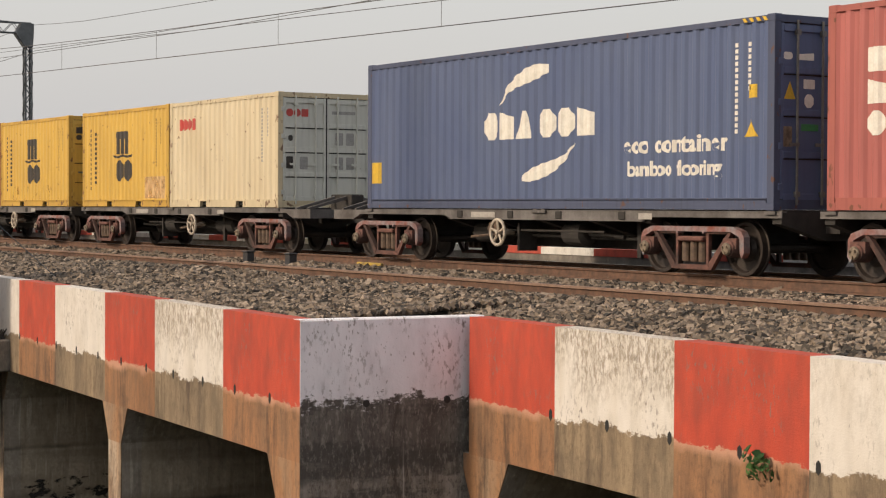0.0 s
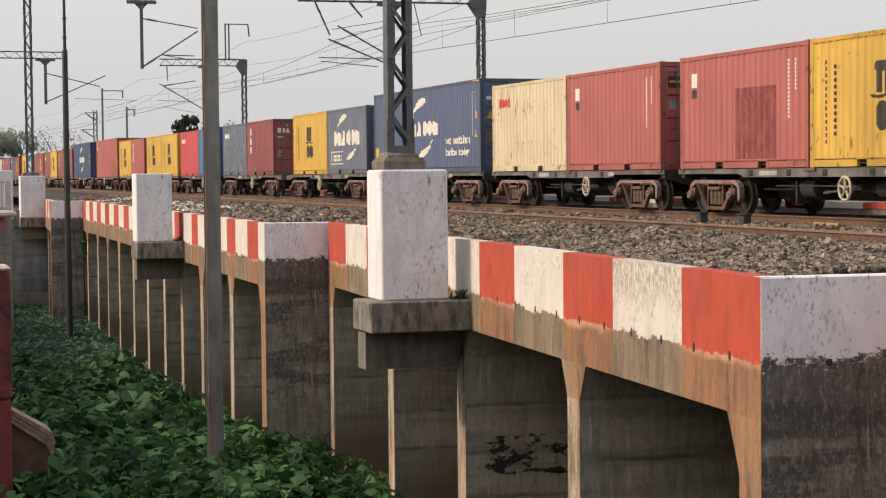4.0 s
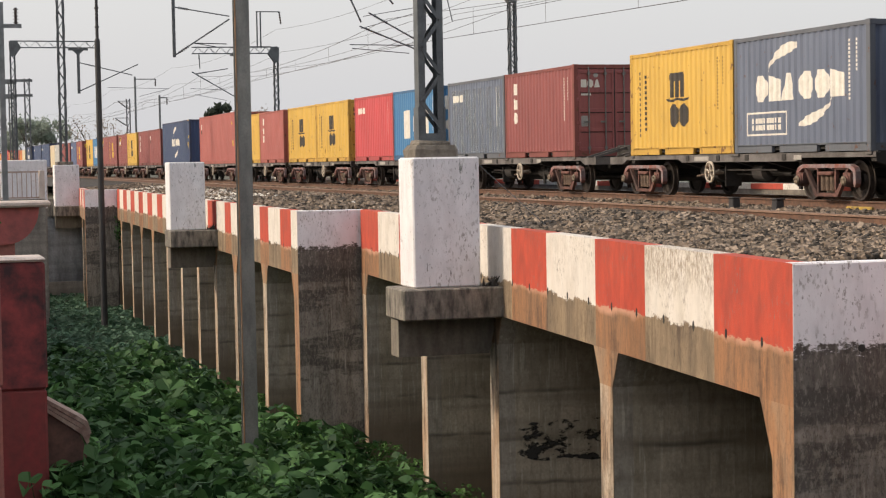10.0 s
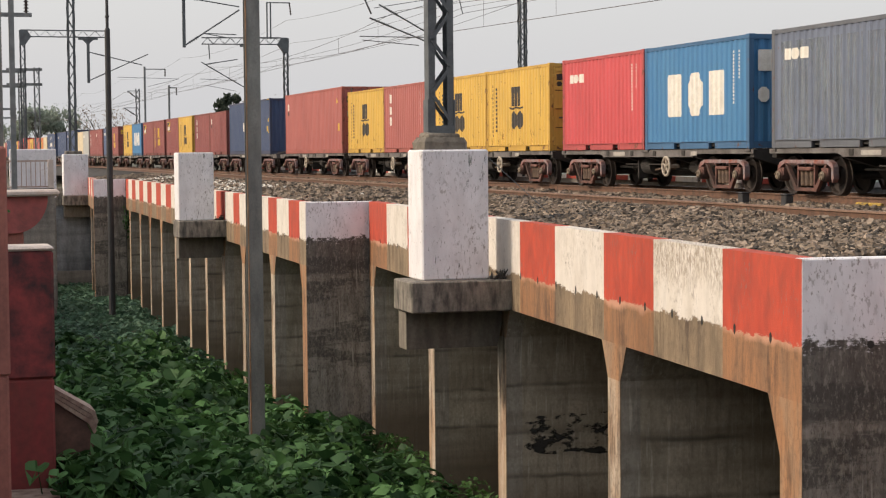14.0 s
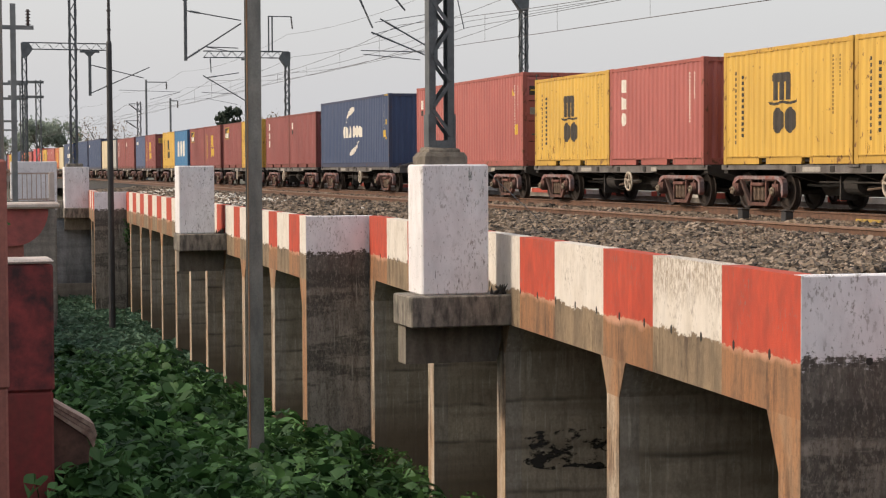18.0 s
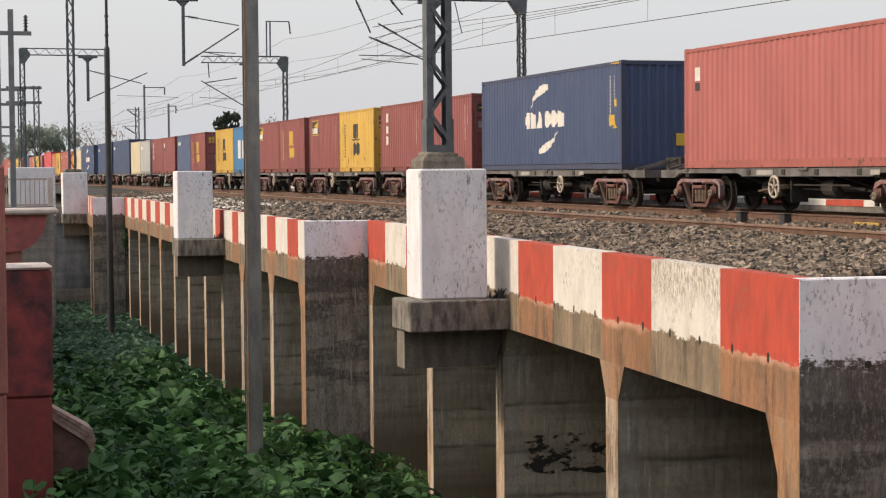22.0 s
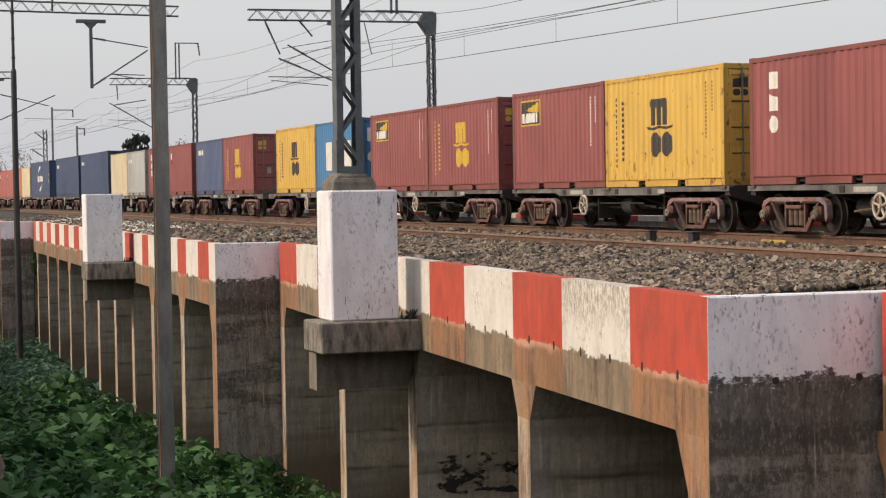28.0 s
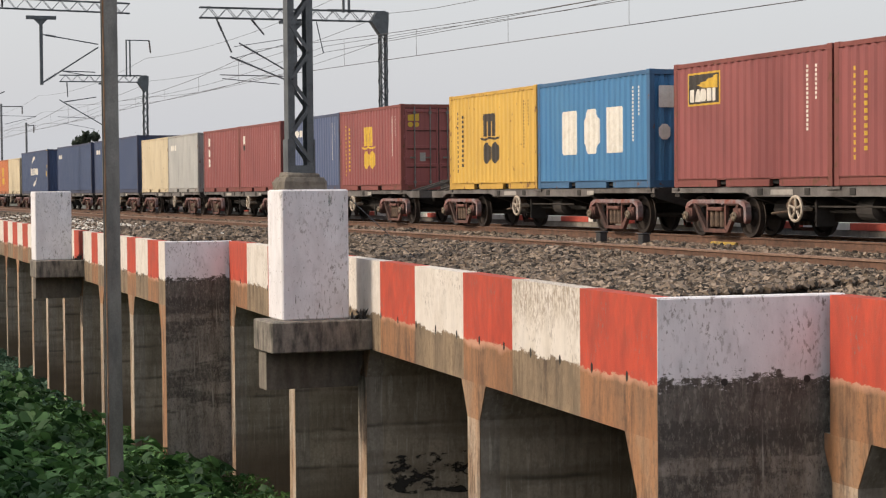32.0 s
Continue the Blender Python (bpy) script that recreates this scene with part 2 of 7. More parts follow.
ORANGE_STAIN, ORANGE_PALE = (0.35, 0.17, 0.08), (0.31, 0.23, 0.145)
MOSS_GREY, DARK_GREY = (0.34, 0.305, 0.265), (0.19, 0.17, 0.148)
M_red_stripe = masked_paint("red_stripe", (0.53, 0.074, 0.038), (0.41, 0.056, 0.032), ORANGE_STAIN, (0.25, 0.14, 0.078), -1.27, 0.64, 0.05, (0.52, 0.28, 0.185), flakes=0.5, scratch=0.2)
M_white_stripe = masked_paint("white_stripe", (0.73, 0.685, 0.63), (0.64, 0.585, 0.52), ORANGE_PALE, (0.20, 0.15, 0.10), -1.26, 0.64, 0.09, flakes=0.3, scratch=0.25)
M_worn_stripe = masked_paint("worn_white_stripe", (0.72, 0.675, 0.62), (0.62, 0.565, 0.49), ORANGE_PALE, (0.20, 0.15, 0.10), -1.27, 0.62, 0.09, flakes=0.9, scratch=0.3)
M_white_face = masked_paint("white_end_face", (0.86, 0.84, 0.87), (0.80, 0.78, 0.81), MOSS_GREY, DARK_GREY, -1.25, 0.62, 0.2, None, 0.7, scratch=0.8)
M_pillar = masked_paint("white_pillar", (0.80, 0.785, 0.81), (0.72, 0.70, 0.72), (0.3, 0.29, 0.28), (0.4, 0.39, 0.38), -9.0, 0.64)
M_far_red = masked_paint("far_red_stripe", (0.55, 0.09, 0.06), (0.45, 0.08, 0.05), ORANGE_STAIN, ORANGE_PALE, -9.0)
M_far_white = masked_paint("far_white_stripe", (0.8, 0.77, 0.72), (0.7, 0.66, 0.6), ORANGE_STAIN, ORANGE_PALE, -9.0)
M_stain = masked_paint("stained_concrete", (0.6, 0.5, 0.4), (0.6, 0.5, 0.4), (0.42, 0.285, 0.185), (0.50, 0.42, 0.33), 50.0)
M_rust_sun_edge = masked_paint("rust_and_sun_edge", (0.6, 0.5, 0.4), (0.6, 0.5, 0.4), (0.36, 0.185, 0.09), (0.33, 0.22, 0.14), 50.0)
M_conc = cell_concrete("grey_concrete", (0.58, 0.49, 0.375), (0.40, 0.335, 0.245))
M_conc_pale = cell_concrete("pale_concrete", (0.50, 0.44, 0.36), (0.38, 0.325, 0.26))
M_seep = stain_film("seep_film", (0.045, 0.04, 0.036), 3.2, (0.8, 0.7, 1.5), 0.49, 0.56)
M_algae = stain_film("algae_film", (0.30, 0.33, 0.29), 7.0, (1.8, 1.8, 0.5), 0.56, 0.74)
M_scuff = stain_film("scuff_film", (0.42, 0.41, 0.40), 6.0, (2.4, 2.4, 0.35), 0.62, 0.72)
M_conc_dark = plain("weathered_concrete", MOSS_GREY, DARK_GREY, 1.1, 0.93, fine=14, streak=True, bands=0.4)
# weathered concrete lifted towards blue-grey, painting in the haze over distance
M_hazed_abut = plain("hazed_weathered_concrete", (0.30, 0.31, 0.33), (0.13, 0.135, 0.145), 0.7, 0.93, fine=9, streak=True, bands=0.3)
M_bracket = plain("pale_bracket_concrete", (0.24, 0.21, 0.17), (0.14, 0.12, 0.098), 2.5, 0.93, fine=18, streak=True)
# near-black colour that deepens the shade inside the culvert cells
M_cell_shade = plain("cell_shade_concrete", (0.06, 0.052, 0.043), (0.032, 0.028, 0.024), 1.2, 0.9, fine=12)
M_ledge = plain("mossy_concrete", (0.31, 0.275, 0.23), (0.085, 0.078, 0.068), 4.0, 0.93, fine=22, streak=True)
M_gasket = plain("dark_gap", (0.02, 0.02, 0.02), (0.03, 0.028, 0.026), 5, 0.8, bump=0)
M_black = plain("seep_stain", (0.03, 0.028, 0.026), (0.05, 0.045, 0.04), 5, 0.8)
# bed coloured darker than its stones to paint shade into the gaps
M_ballast_bed = plain("ballast_bed", (0.07, 0.06, 0.048), (0.04, 0.034, 0.028), 14, 0.95, fine=60, dark=0.45, bump=1.0)
M_rail = plain("rusty_rail", (0.185, 0.098, 0.062), (0.10, 0.056, 0.038), 6, 0.75, 0.1)
M_railside = plain("paler_rail_head", (0.33, 0.215, 0.155), (0.23, 0.14, 0.10), 5, 0.6, 0.2)
M_railtop = plain("worn_rail_head", (0.42, 0.36, 0.31), (0.30, 0.24, 0.20), 6, 0.35, 0.8, bump=0.05)
M_sleeper = plain("concrete_sleeper", (0.33, 0.30, 0.27), (0.24, 0.2, 0.17), 6, 0.9)
M_steel = plain("grey_mast_steel", (0.15, 0.165, 0.175), (0.095, 0.105, 0.115), 3, 0.6, 0.2)
M_pole = plain("galvanised_pole", (0.30, 0.30, 0.28), (0.17, 0.172, 0.165), 1.5, 0.6, 0.2, streak=True)
M_dark_pole = plain("dark_pole", (0.055, 0.053, 0.056), (0.035, 0.035, 0.038), 2, 0.6, 0.2)
M_soil = plain("dark_soil", (0.03, 0.03, 0.018), (0.018, 0.022, 0.012), 0.8, 0.95, fine=6)
M_red_wall = plain("faded_red_paint", (0.30, 0.052, 0.052), (0.055, 0.024, 0.026), 1.9, 0.8, fine=10)
M_red_bright = plain("dull_peeling_red_paint", (0.46, 0.12, 0.11), (0.25, 0.085, 0.08), 2.2, 0.8, fine=9)
# steel paled so that distance haze is put into its colour
M_hazed_steel = plain("hazed_far_steel", (0.25, 0.26, 0.265), (0.17, 0.18, 0.185), 3, 0.6, 0.1)
M_red_low = plain("dull_red_wash", (0.27, 0.045, 0.045), (0.16, 0.055, 0.045), 0.8, 0.85, fine=8, streak=True)
M_yellow_strip = plain("worn_yellow_paint", (0.55, 0.36, 0.05), (0.22, 0.15, 0.06), 7, 0.8, fine=20)
# darker copy of the reddish stone that paints shade on the bodies
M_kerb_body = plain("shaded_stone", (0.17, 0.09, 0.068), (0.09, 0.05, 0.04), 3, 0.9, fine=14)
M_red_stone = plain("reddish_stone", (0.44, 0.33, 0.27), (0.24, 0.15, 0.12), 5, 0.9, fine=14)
M_pink_wall = plain("faded_pink_wall", (0.40, 0.15, 0.12), (0.28, 0.11, 0.09), 1.4, 0.85, fine=12, streak=True)
M_pink_pale = plain("pale_pink_post", (0.72, 0.62, 0.56), (0.60, 0.49, 0.43), 2, 0.85)
M_ground = plain("far_ground", (0.07, 0.075, 0.045), (0.11, 0.10, 0.07), 0.05, 0.95, fine=0.6, bump=0)


# ---- geometry helpers ----
class Geo:
    """Collects verts and faces of one mesh."""

    def __init__(self):
        self.v, self.f, self.smooth = [], [], False

    def box(self, x0, x1, y0, y1, z0, z1, m=None):
        k = len(self.v)
        pts = [(x, y, z) for z in (z0, z1) for x, y in ((x0, y0), (x1, y0), (x1, y1), (x0, y1))]
        self.v += [tuple(m @ Vector(q)) for q in pts] if m else pts
        self.f += [tuple(k + i for i in q) for q in ((3, 2, 1, 0), (4, 5, 6, 7), (0, 1, 5, 4), (1, 2, 6, 5), (2, 3, 7, 6), (3, 0, 4, 7))]
        return self

    def block(self, x0, x1, y0, y1, z0, z1, c=0.02):
        """A box with chamfered edges."""
        k = len(self.v)
        for zi, (z, s) in enumerate(((z0, c), (z0 + c, 0), (z1 - c, 0), (z1, c))):
            a0, a1, b0, b1 = x0 + s, x1 - s, y0 + s, y1 - s
            e = c
            self.v += [(a0 + e, b0, z), (a1 - e, b0, z), (a1, b0 + e, z), (a1, b1 - e, z), (a1 - e, b1, z), (a0 + e, b1, z), (a0, b1 - e, z), (a0, b0 + e, z)]
        self.f.append(tuple(k + 7 - i for i in range(8)))
        self.f.append(tuple(k + 24 + i for i in range(8)))
        for r in range(3):
            for i in range(8):
                j = (i + 1) % 8
                self.f.append((k + 8 * r + i, k + 8 * r + j, k + 8 * r + 8 + j, k + 8 * r + 8 + i))
        return self

    def prism(self, pts, a, b, axis="x"):
        """A polygon (two coordinates each) pushed along an axis from a to b."""
        k, n = len(self.v), len(pts)
        put = {"x": lambda p, q, t: (t, p, q), "y": lambda p, q, t: (p, t, q), "z": lambda p, q, t: (p, q, t)}[axis]
        self.v += [put(p, q, a) for p, q in pts] + [put(p, q, b) for p, q in pts]
        self.f += [tuple(k + n - 1 - i for i in range(n)), tuple(k + n + i for i in range(n))]
        self.f += [(k + i, k + (i + 1) % n, k + n + (i + 1) % n, k + n + i) for i in range(n)]
        return self

    def rod(self, a, b, r, n=8, r2=None):
        """A round bar from a to b."""
        a, b = Vector(a), Vector(b)
        q = (b - a).to_track_quat("Z", "Y")
        k, r2 = len(self.v), r if r2 is None else r2
        for p, rr in ((a, r), (b, r2)):
            self.v += [tuple(p + q @ Vector((rr * math.cos(2 * math.pi * i / n), rr * math.sin(2 * math.pi * i / n), 0))) for i in range(n)]
        self.f += [tuple(k + n - 1 - i for i in range(n)), tuple(k + n + i for i in range(n))]
        self.f += [(k + i, k + (i + 1) % n, k + n + (i + 1) % n, k + n + i) for i in range(n)]
        return self

    def lathe(self, prof, n=24, axis="x", centre=(0, 0, 0)):
        """Profile of (along axis, radius) turned about the axis."""
        k = len(self.v)
        for a, r in prof:
            for i in range(n):
                c, s = r * math.cos(2 * math.pi * i / n), r * math.sin(2 * math.pi * i / n)
                p = (a, c, s) if axis == "x" else ((c, a, s) if axis == "y" else (c, s, a))
                self.v.append(tuple(Vector(p) + Vector(centre)))
        for j in range(len(prof) - 1):
            for i in range(n):
                self.f.append((k + j * n + i, k + j * n + (i + 1) % n, k + (j + 1) * n + (i + 1) % n, k + (j + 1) * n + i))
        self.f += [tuple(k + n - 1 - i for i in range(n)), tuple(k + (len(prof) - 1) * n + i for i in range(n))]
        return self

    def mesh(self, name):
        me = bpy.data.meshes.new(name)
        me.from_pydata(self.v, [], self.f)
        bm = bmesh.new()
        bm.from_mesh(me)
        bmesh.ops.recalc_face_normals(bm, faces=bm.faces)
        bm.to_mesh(me)
        bm.free()
        if self.smooth:
            me.polygons.foreach_set("use_smooth", [True] * len(me.polygons))
        return me


def part(name, geo, material, parent=None, label="", at=None):
    """Links a mesh as one object, under a thing where a parent is given."""
    me = geo if isinstance(geo, bpy.types.Mesh) else geo.mesh(name)
    ob = new(name, me)
    if not me.materials:
        me.materials.append(material)
    if me.materials[0] != material:
        ob.material_slots[0].link = "OBJECT"
        ob.material_slots[0].material = material
    if parent:
        ob.parent = parent
    if at is not None:
        ob.matrix_basis = at
    if label:
        ob["label"] = label
    return ob


def thing(name, m=None, label="", category="", group="", kind=""):
    ob = tagged(new(name), label, category, group, kind)
    ob.empty_display_size = 0.2
    if m is not None:
        ob.matrix_basis = m
    return ob


# ---- ground, pond, tracks ----
RAIL_NEAR, RAIL_FAR, TRACK_A, TRACK_B = 14.01, 15.69, 14.85, 19.58
ground = Geo()
ground.v = [(-3000, -3000, -7.2), (3000, -3000, -7.2), (3000, 3000, -7.2), (-3000, 3000, -7.2)]
ground.f = [(0, 1, 2, 3)]
tagged(part("ground", ground, M_ground), "flat dry ground reaching the horizon", "ground", kind="structure")


SECTIONS = [(10.45, -1.5, 11.87, 18.5), (9.75, 18.8, 11.66, 46.5), (10.0, 46.65, 11.61, 100.3), (9.9, 100.5, 10.6, 111.0)]


def parapet_x(y):
    """Outer face of the parapet at y."""
    for xn, yn, xf, yf in SECTIONS:
        if y <= yf + 0.1:
            return xn + (xf - xn) * (y - yn) / (yf - yn)
    return 10.3


def inner_x(y):
    """Inner side of the parapet, kept clear of the stepped end walls."""
    return max(parapet_x(y), parapet_x(y - 0.95)) + 0.3


def bed_z(x, y):
    """Height of the ballast surface."""
    e = inner_x(y)
    if x < 14.0:
        z = -0.36 + 0.2 * min(max((x - e) / max(14.0 - e, 0.5), 0), 1)
    elif x < 17.9:
        z = -0.16 - 0.10 * math.sin((x - 14.0) / 3.9 * math.pi) - 0.06 * (x - 14.0) / 3.9
    else:
        z = -0.22 if x < 21.3 else -0.22 - 0.1 * (x - 21.3)
    return z + 0.035 * noise.noise((x * 1.3, y * 0.6, 3.0))


def formation():
    """The ballasted bed behind the parapet."""
    g = Geo()
    ys = [-20 + 0.5 * i for i in range(262)] + [115 + 8 * i for i in range(20)] + [300 + 60 * i for i in range(12)]
    cols = 15
    for y in ys:
        e = inner_x(y) - 0.01
        for k in range(cols):
            x = e + (23.5 - e) * k / (cols - 1)
            g.v.append((x, y, bed_z(x, y)))
    for j in range(len(ys) - 1):
        g.f += [(j * cols + i, j * cols + i + 1, (j + 1) * cols + i + 1, (j + 1) * cols + i) for i in range(cols - 1)]
    g.smooth = True
    return tagged(part("ballast_bed", g, M_ballast_bed), "grey-brown crushed stone bed under the track", "ballast", kind="structure")


formation()
RAIL_PROFILE = [(-0.075, 0.02), (0.075, 0.02), (0.07, 0.035), (0.012, 0.06), (0.012, 0.155), (0.035, 0.165), (0.036, 0.192), (0.03, 0.2), (-0.03, 0.2), (-0.036, 0.192), (-0.035, 0.165), (-0.012, 0.155), (-0.012, 0.06), (-0.07, 0.035)]


def rail_track(cx, label):
    t = thing("railway_track", pose(cx, 0, -0.2), label, "railway track", kind="structure")
    for s in (-0.838, 0.838):
        r = part("rail", Geo().prism([(p + s, q) for p, q in RAIL_PROFILE], -40, 900, "y"), M_rail, t, "rust-brown steel rail")
        part("rail_head", Geo().box(s - 0.026, s + 0.026, -40, 900, 0.199, 0.2025), M_railtop, r, "worn bright running surface")
    sl = Geo().prism([(-0.13, -0.12), (0.13, -0.12), (0.1, 0.015), (-0.1, 0.015)], -1.37, 1.37, "x")
    sl.v = [(x, y, z) for x, y, z in sl.v]
    sl = sl.mesh("sleeper")
    for i in range(150):
        part("sleeper", sl, M_sleeper, t, at=pose(0, 12 + 0.65 * i, 0))
    return t


rail_track(TRACK_B, "broad-gauge track under the freight train")
spare = thing("loose_rail", pose(13.95, 8, -0.19, 0, 0, -1.15), "rusty spare rail lying along the ballast", "rail")
part("rail", Geo().prism(RAIL_PROFILE, 0, 150, "y"), M_rail, spare, "rust-brown steel rail")
part("rail_top", Geo().box(-0.0375, 0.0375, 0, 150, 0.168, 0.2015), M_railside, spare, "paler brown rail head")
clip = Geo().block(-0.05, 0.0, -0.06, 0.06, 0.03, 0.085, 0.01).mesh("rail_clip")
for i in range(90):
    part("rail_clip", clip, M_black, spare, at=pose(-0.013, 4 + 0.65 * i, 0))
for y in (36.5, 34.45):
    k = thing("track_post", pose(17.55, y, -0.27), "short black post in the ballast beside the track", "post", "track posts")
    part("stub", Geo().block(-0.09, 0.09, -0.11, 0.11, 0, 0.30, 0.015), M_dark_pole, k)
    part("cap", Geo().block(-0.11, 0.11, -0.13, 0.13, 0.30, 0.33, 0.01), M_dark_pole, k)

# ---- bridge: box culvert in stepped sections ----
TOP, SOFFIT, FOOT = -0.275, -1.92, -7.2


def section_frame(xn, yn, xf, yf):
    """Local x along the section away from the viewer, y outwards over the pond."""
    d = Vector((xf - xn, yf - yn, 0))
    length = d.length
    return Matrix.Translation((xn, yn, 0)) @ Matrix.Rotation(math.atan2(d.y, d.x), 4, "Z"), length


def cell_wall(u, deep, thick=0.6, start=-0.32):
    """One wall between two cells with sloping haunches at its head."""
    h, t = 0.55, thick / 2
    pts = [(-t, FOOT), (t, FOOT), (t, SOFFIT - h), (t + 0.3, SOFFIT), (-t - 0.3, SOFFIT), (-t, SOFFIT - h)]
    g = Geo()
    g.prism([(u + a, b) for a, b in pts], -deep, start, "y")
    return g


def culvert(m, length, stripes, walls, deep, end_deep):
    """stripes: (start, end, material); walls: places of the cell walls along the section."""
    bridge = thing("culvert", m, "weathered concrete box culvert with red and white parapet", "bridge", "culvert sections", "structure")
    for a, b, mat in stripes:
        label = {"red_stripe": "red painted parapet stripe", "white_stripe": "white painted parapet stripe", "worn_white_stripe": "flaking white parapet stripe"}[mat.name]
        part("stripe", Geo().box(a, b, -0.28, 0, SOFFIT, TOP), mat, bridge, label)
    part("slab", Geo().box(0.02, length - 0.02, -deep, -0.283, SOFFIT, -0.7), M_cell_shade, bridge, "concrete deck slab coloured dark for the cell shade")
    for u in walls:
        part("wall", cell_wall(u, 30), M_conc, bridge, "grey concrete cell wall with rust-stained edge")
        part("wall_end", cell_wall(u, 0.318, start=-0.015), M_conc_pale, bridge, "paler outer strip of the cell wall")
        part("wall_edge", Geo().prism([(u - 0.3, FOOT), (u + 0.3, FOOT), (u + 0.3, SOFFIT - 0.55), (u - 0.3, SOFFIT - 0.55)], -0.014, 0.0, "y"), M_stain, bridge, "orange-stained wall edge")
        part("haunch_edge", Geo().prism([(u - 0.3, SOFFIT - 0.55), (u + 0.3, SOFFIT - 0.55), (u + 0.6, SOFFIT), (u - 0.6, SOFFIT)], -0.014, 0.0, "y"), M_rust_sun_edge, bridge, "rust-brown haunch of the wall edge")
    # unseen closures added deep inside to stop light from the far side
    part("back_wall", Geo().box(0.02, length - 0.02, -30.4, -30.0, FOOT, SOFFIT), M_cell_shade, bridge, "unseen added wall that shuts light out of the cells")
    part("roof_slab", Geo().box(0.02, length - 0.02, -30.4, -deep - 0.01, SOFFIT, SOFFIT + 0.3), M_cell_shade, bridge, "unseen added roof that shuts light out of the cells")
    # end wall facing along the section, limewashed at the head
    part("end_wall", Geo().prism([(-0.012, FOOT), (0.62, FOOT), (0.62, SOFFIT), (0.2, SOFFIT), (0.2, TOP + 0.004), (0.006, TOP + 0.004), (-0.012, TOP - 0.014)], -end_deep, -0.003, "y"), M_white_face, bridge, "end face, whitewashed above, dark weathered concrete below")
    part("end_edge", Geo().prism([(-0.01, FOOT), (0.62, FOOT), (0.62, SOFFIT - 0.7), (0.98, SOFFIT), (-0.01, SOFFIT)], -0.002, 0.0, "y"), M_rust_sun_edge, bridge, "orange-stained corner edge")
    part("joint", Geo().box(-0.02, -0.0125, -end_deep, -end_deep + 0.045, FOOT, TOP - 0.02), M_gasket, bridge, "dark open joint at the end face")
    for u in [0.9 + 1.15 * i for i in range(int(length / 1.15) - 1)]:
        part("drain_hole", Geo().prism([(u - 0.035, -1.28), (u - 0.03, -1.21), (u + 0.0, -1.185), (u + 0.034, -1.215), (u + 0.036, -1.29), (u, -1.325)], 0.001, 0.004, "y"), M_gasket, bridge)
    for d in (0.84, 1.91) if end_deep > 2 else ():
        part("drain_hole", Geo().lathe([(-0.0165, 0.045), (-0.013, 0.045)], 12, "x", (0, -d, -1.27)), M_black, bridge, "round drain hole")
    return bridge


def stripes_from(cuts, first):
    out = []
    for i, (a, b) in enumerate(zip(cuts, cuts[1:])):
        kind = first if i % 2 == 0 else ("white" if first == "red" else "red")
        out.append((a, b, M_red_stripe if kind == "red" else (M_worn_stripe if i == 1 else M_white_stripe)))
    return out


m1, len1 = section_frame(*SECTIONS[1])
S1 = culvert(m1, len1, stripes_from([0.0, 2.46, 5.13, 7.45, 10.16, 12.44, 15.2, 17.7, 20.2, 22.7, 25.31, 27.76], "red"), [6.97, 13.85, 20.14, 27.46], 13, 2.42)
m0, len0 = section_frame(*SECTIONS[0])
S0 = culvert(m0, len0, [(len0 - b, len0 - a, m) for a, b, m in stripes_from([0, 1.98, 4.27, 6.37, 8.4, 10.4, 12.4, 14.4, 16.4, 18.4, 20.05], "red")], [len0 - 0.35, len0 - 7.1, len0 - 13.9], 11, 1.0)
m2, len2 = section_frame(*SECTIONS[2])
S2 = culvert(m2, len2, stripes_from([0, 0.9, 2.54, 4.48, 5.96, 7.9, 9.8, 11.7, 13.05, 15.05] + [17.2 + 2.05 * i for i in range(18)] + [len2], "white"), [5.33, 11.05, 15.63, 20.22, 25.2, 30.1, 35.7, 40.8, 45.7, 51.4], 13, 1.76)
m3, len3 = section_frame(*SECTIONS[3])
S3 = culvert(m3, len3, stripes_from([0, 2.0, 4.0, 6.0, 8.0, len3], "red"), [5.2], 13, 1.75)
part("closing_wall", Geo().box(5.5, len3 + 0.5, -0.7, -0.3, FOOT, SOFFIT), M_conc, S3, "grey wall closing the last cell")


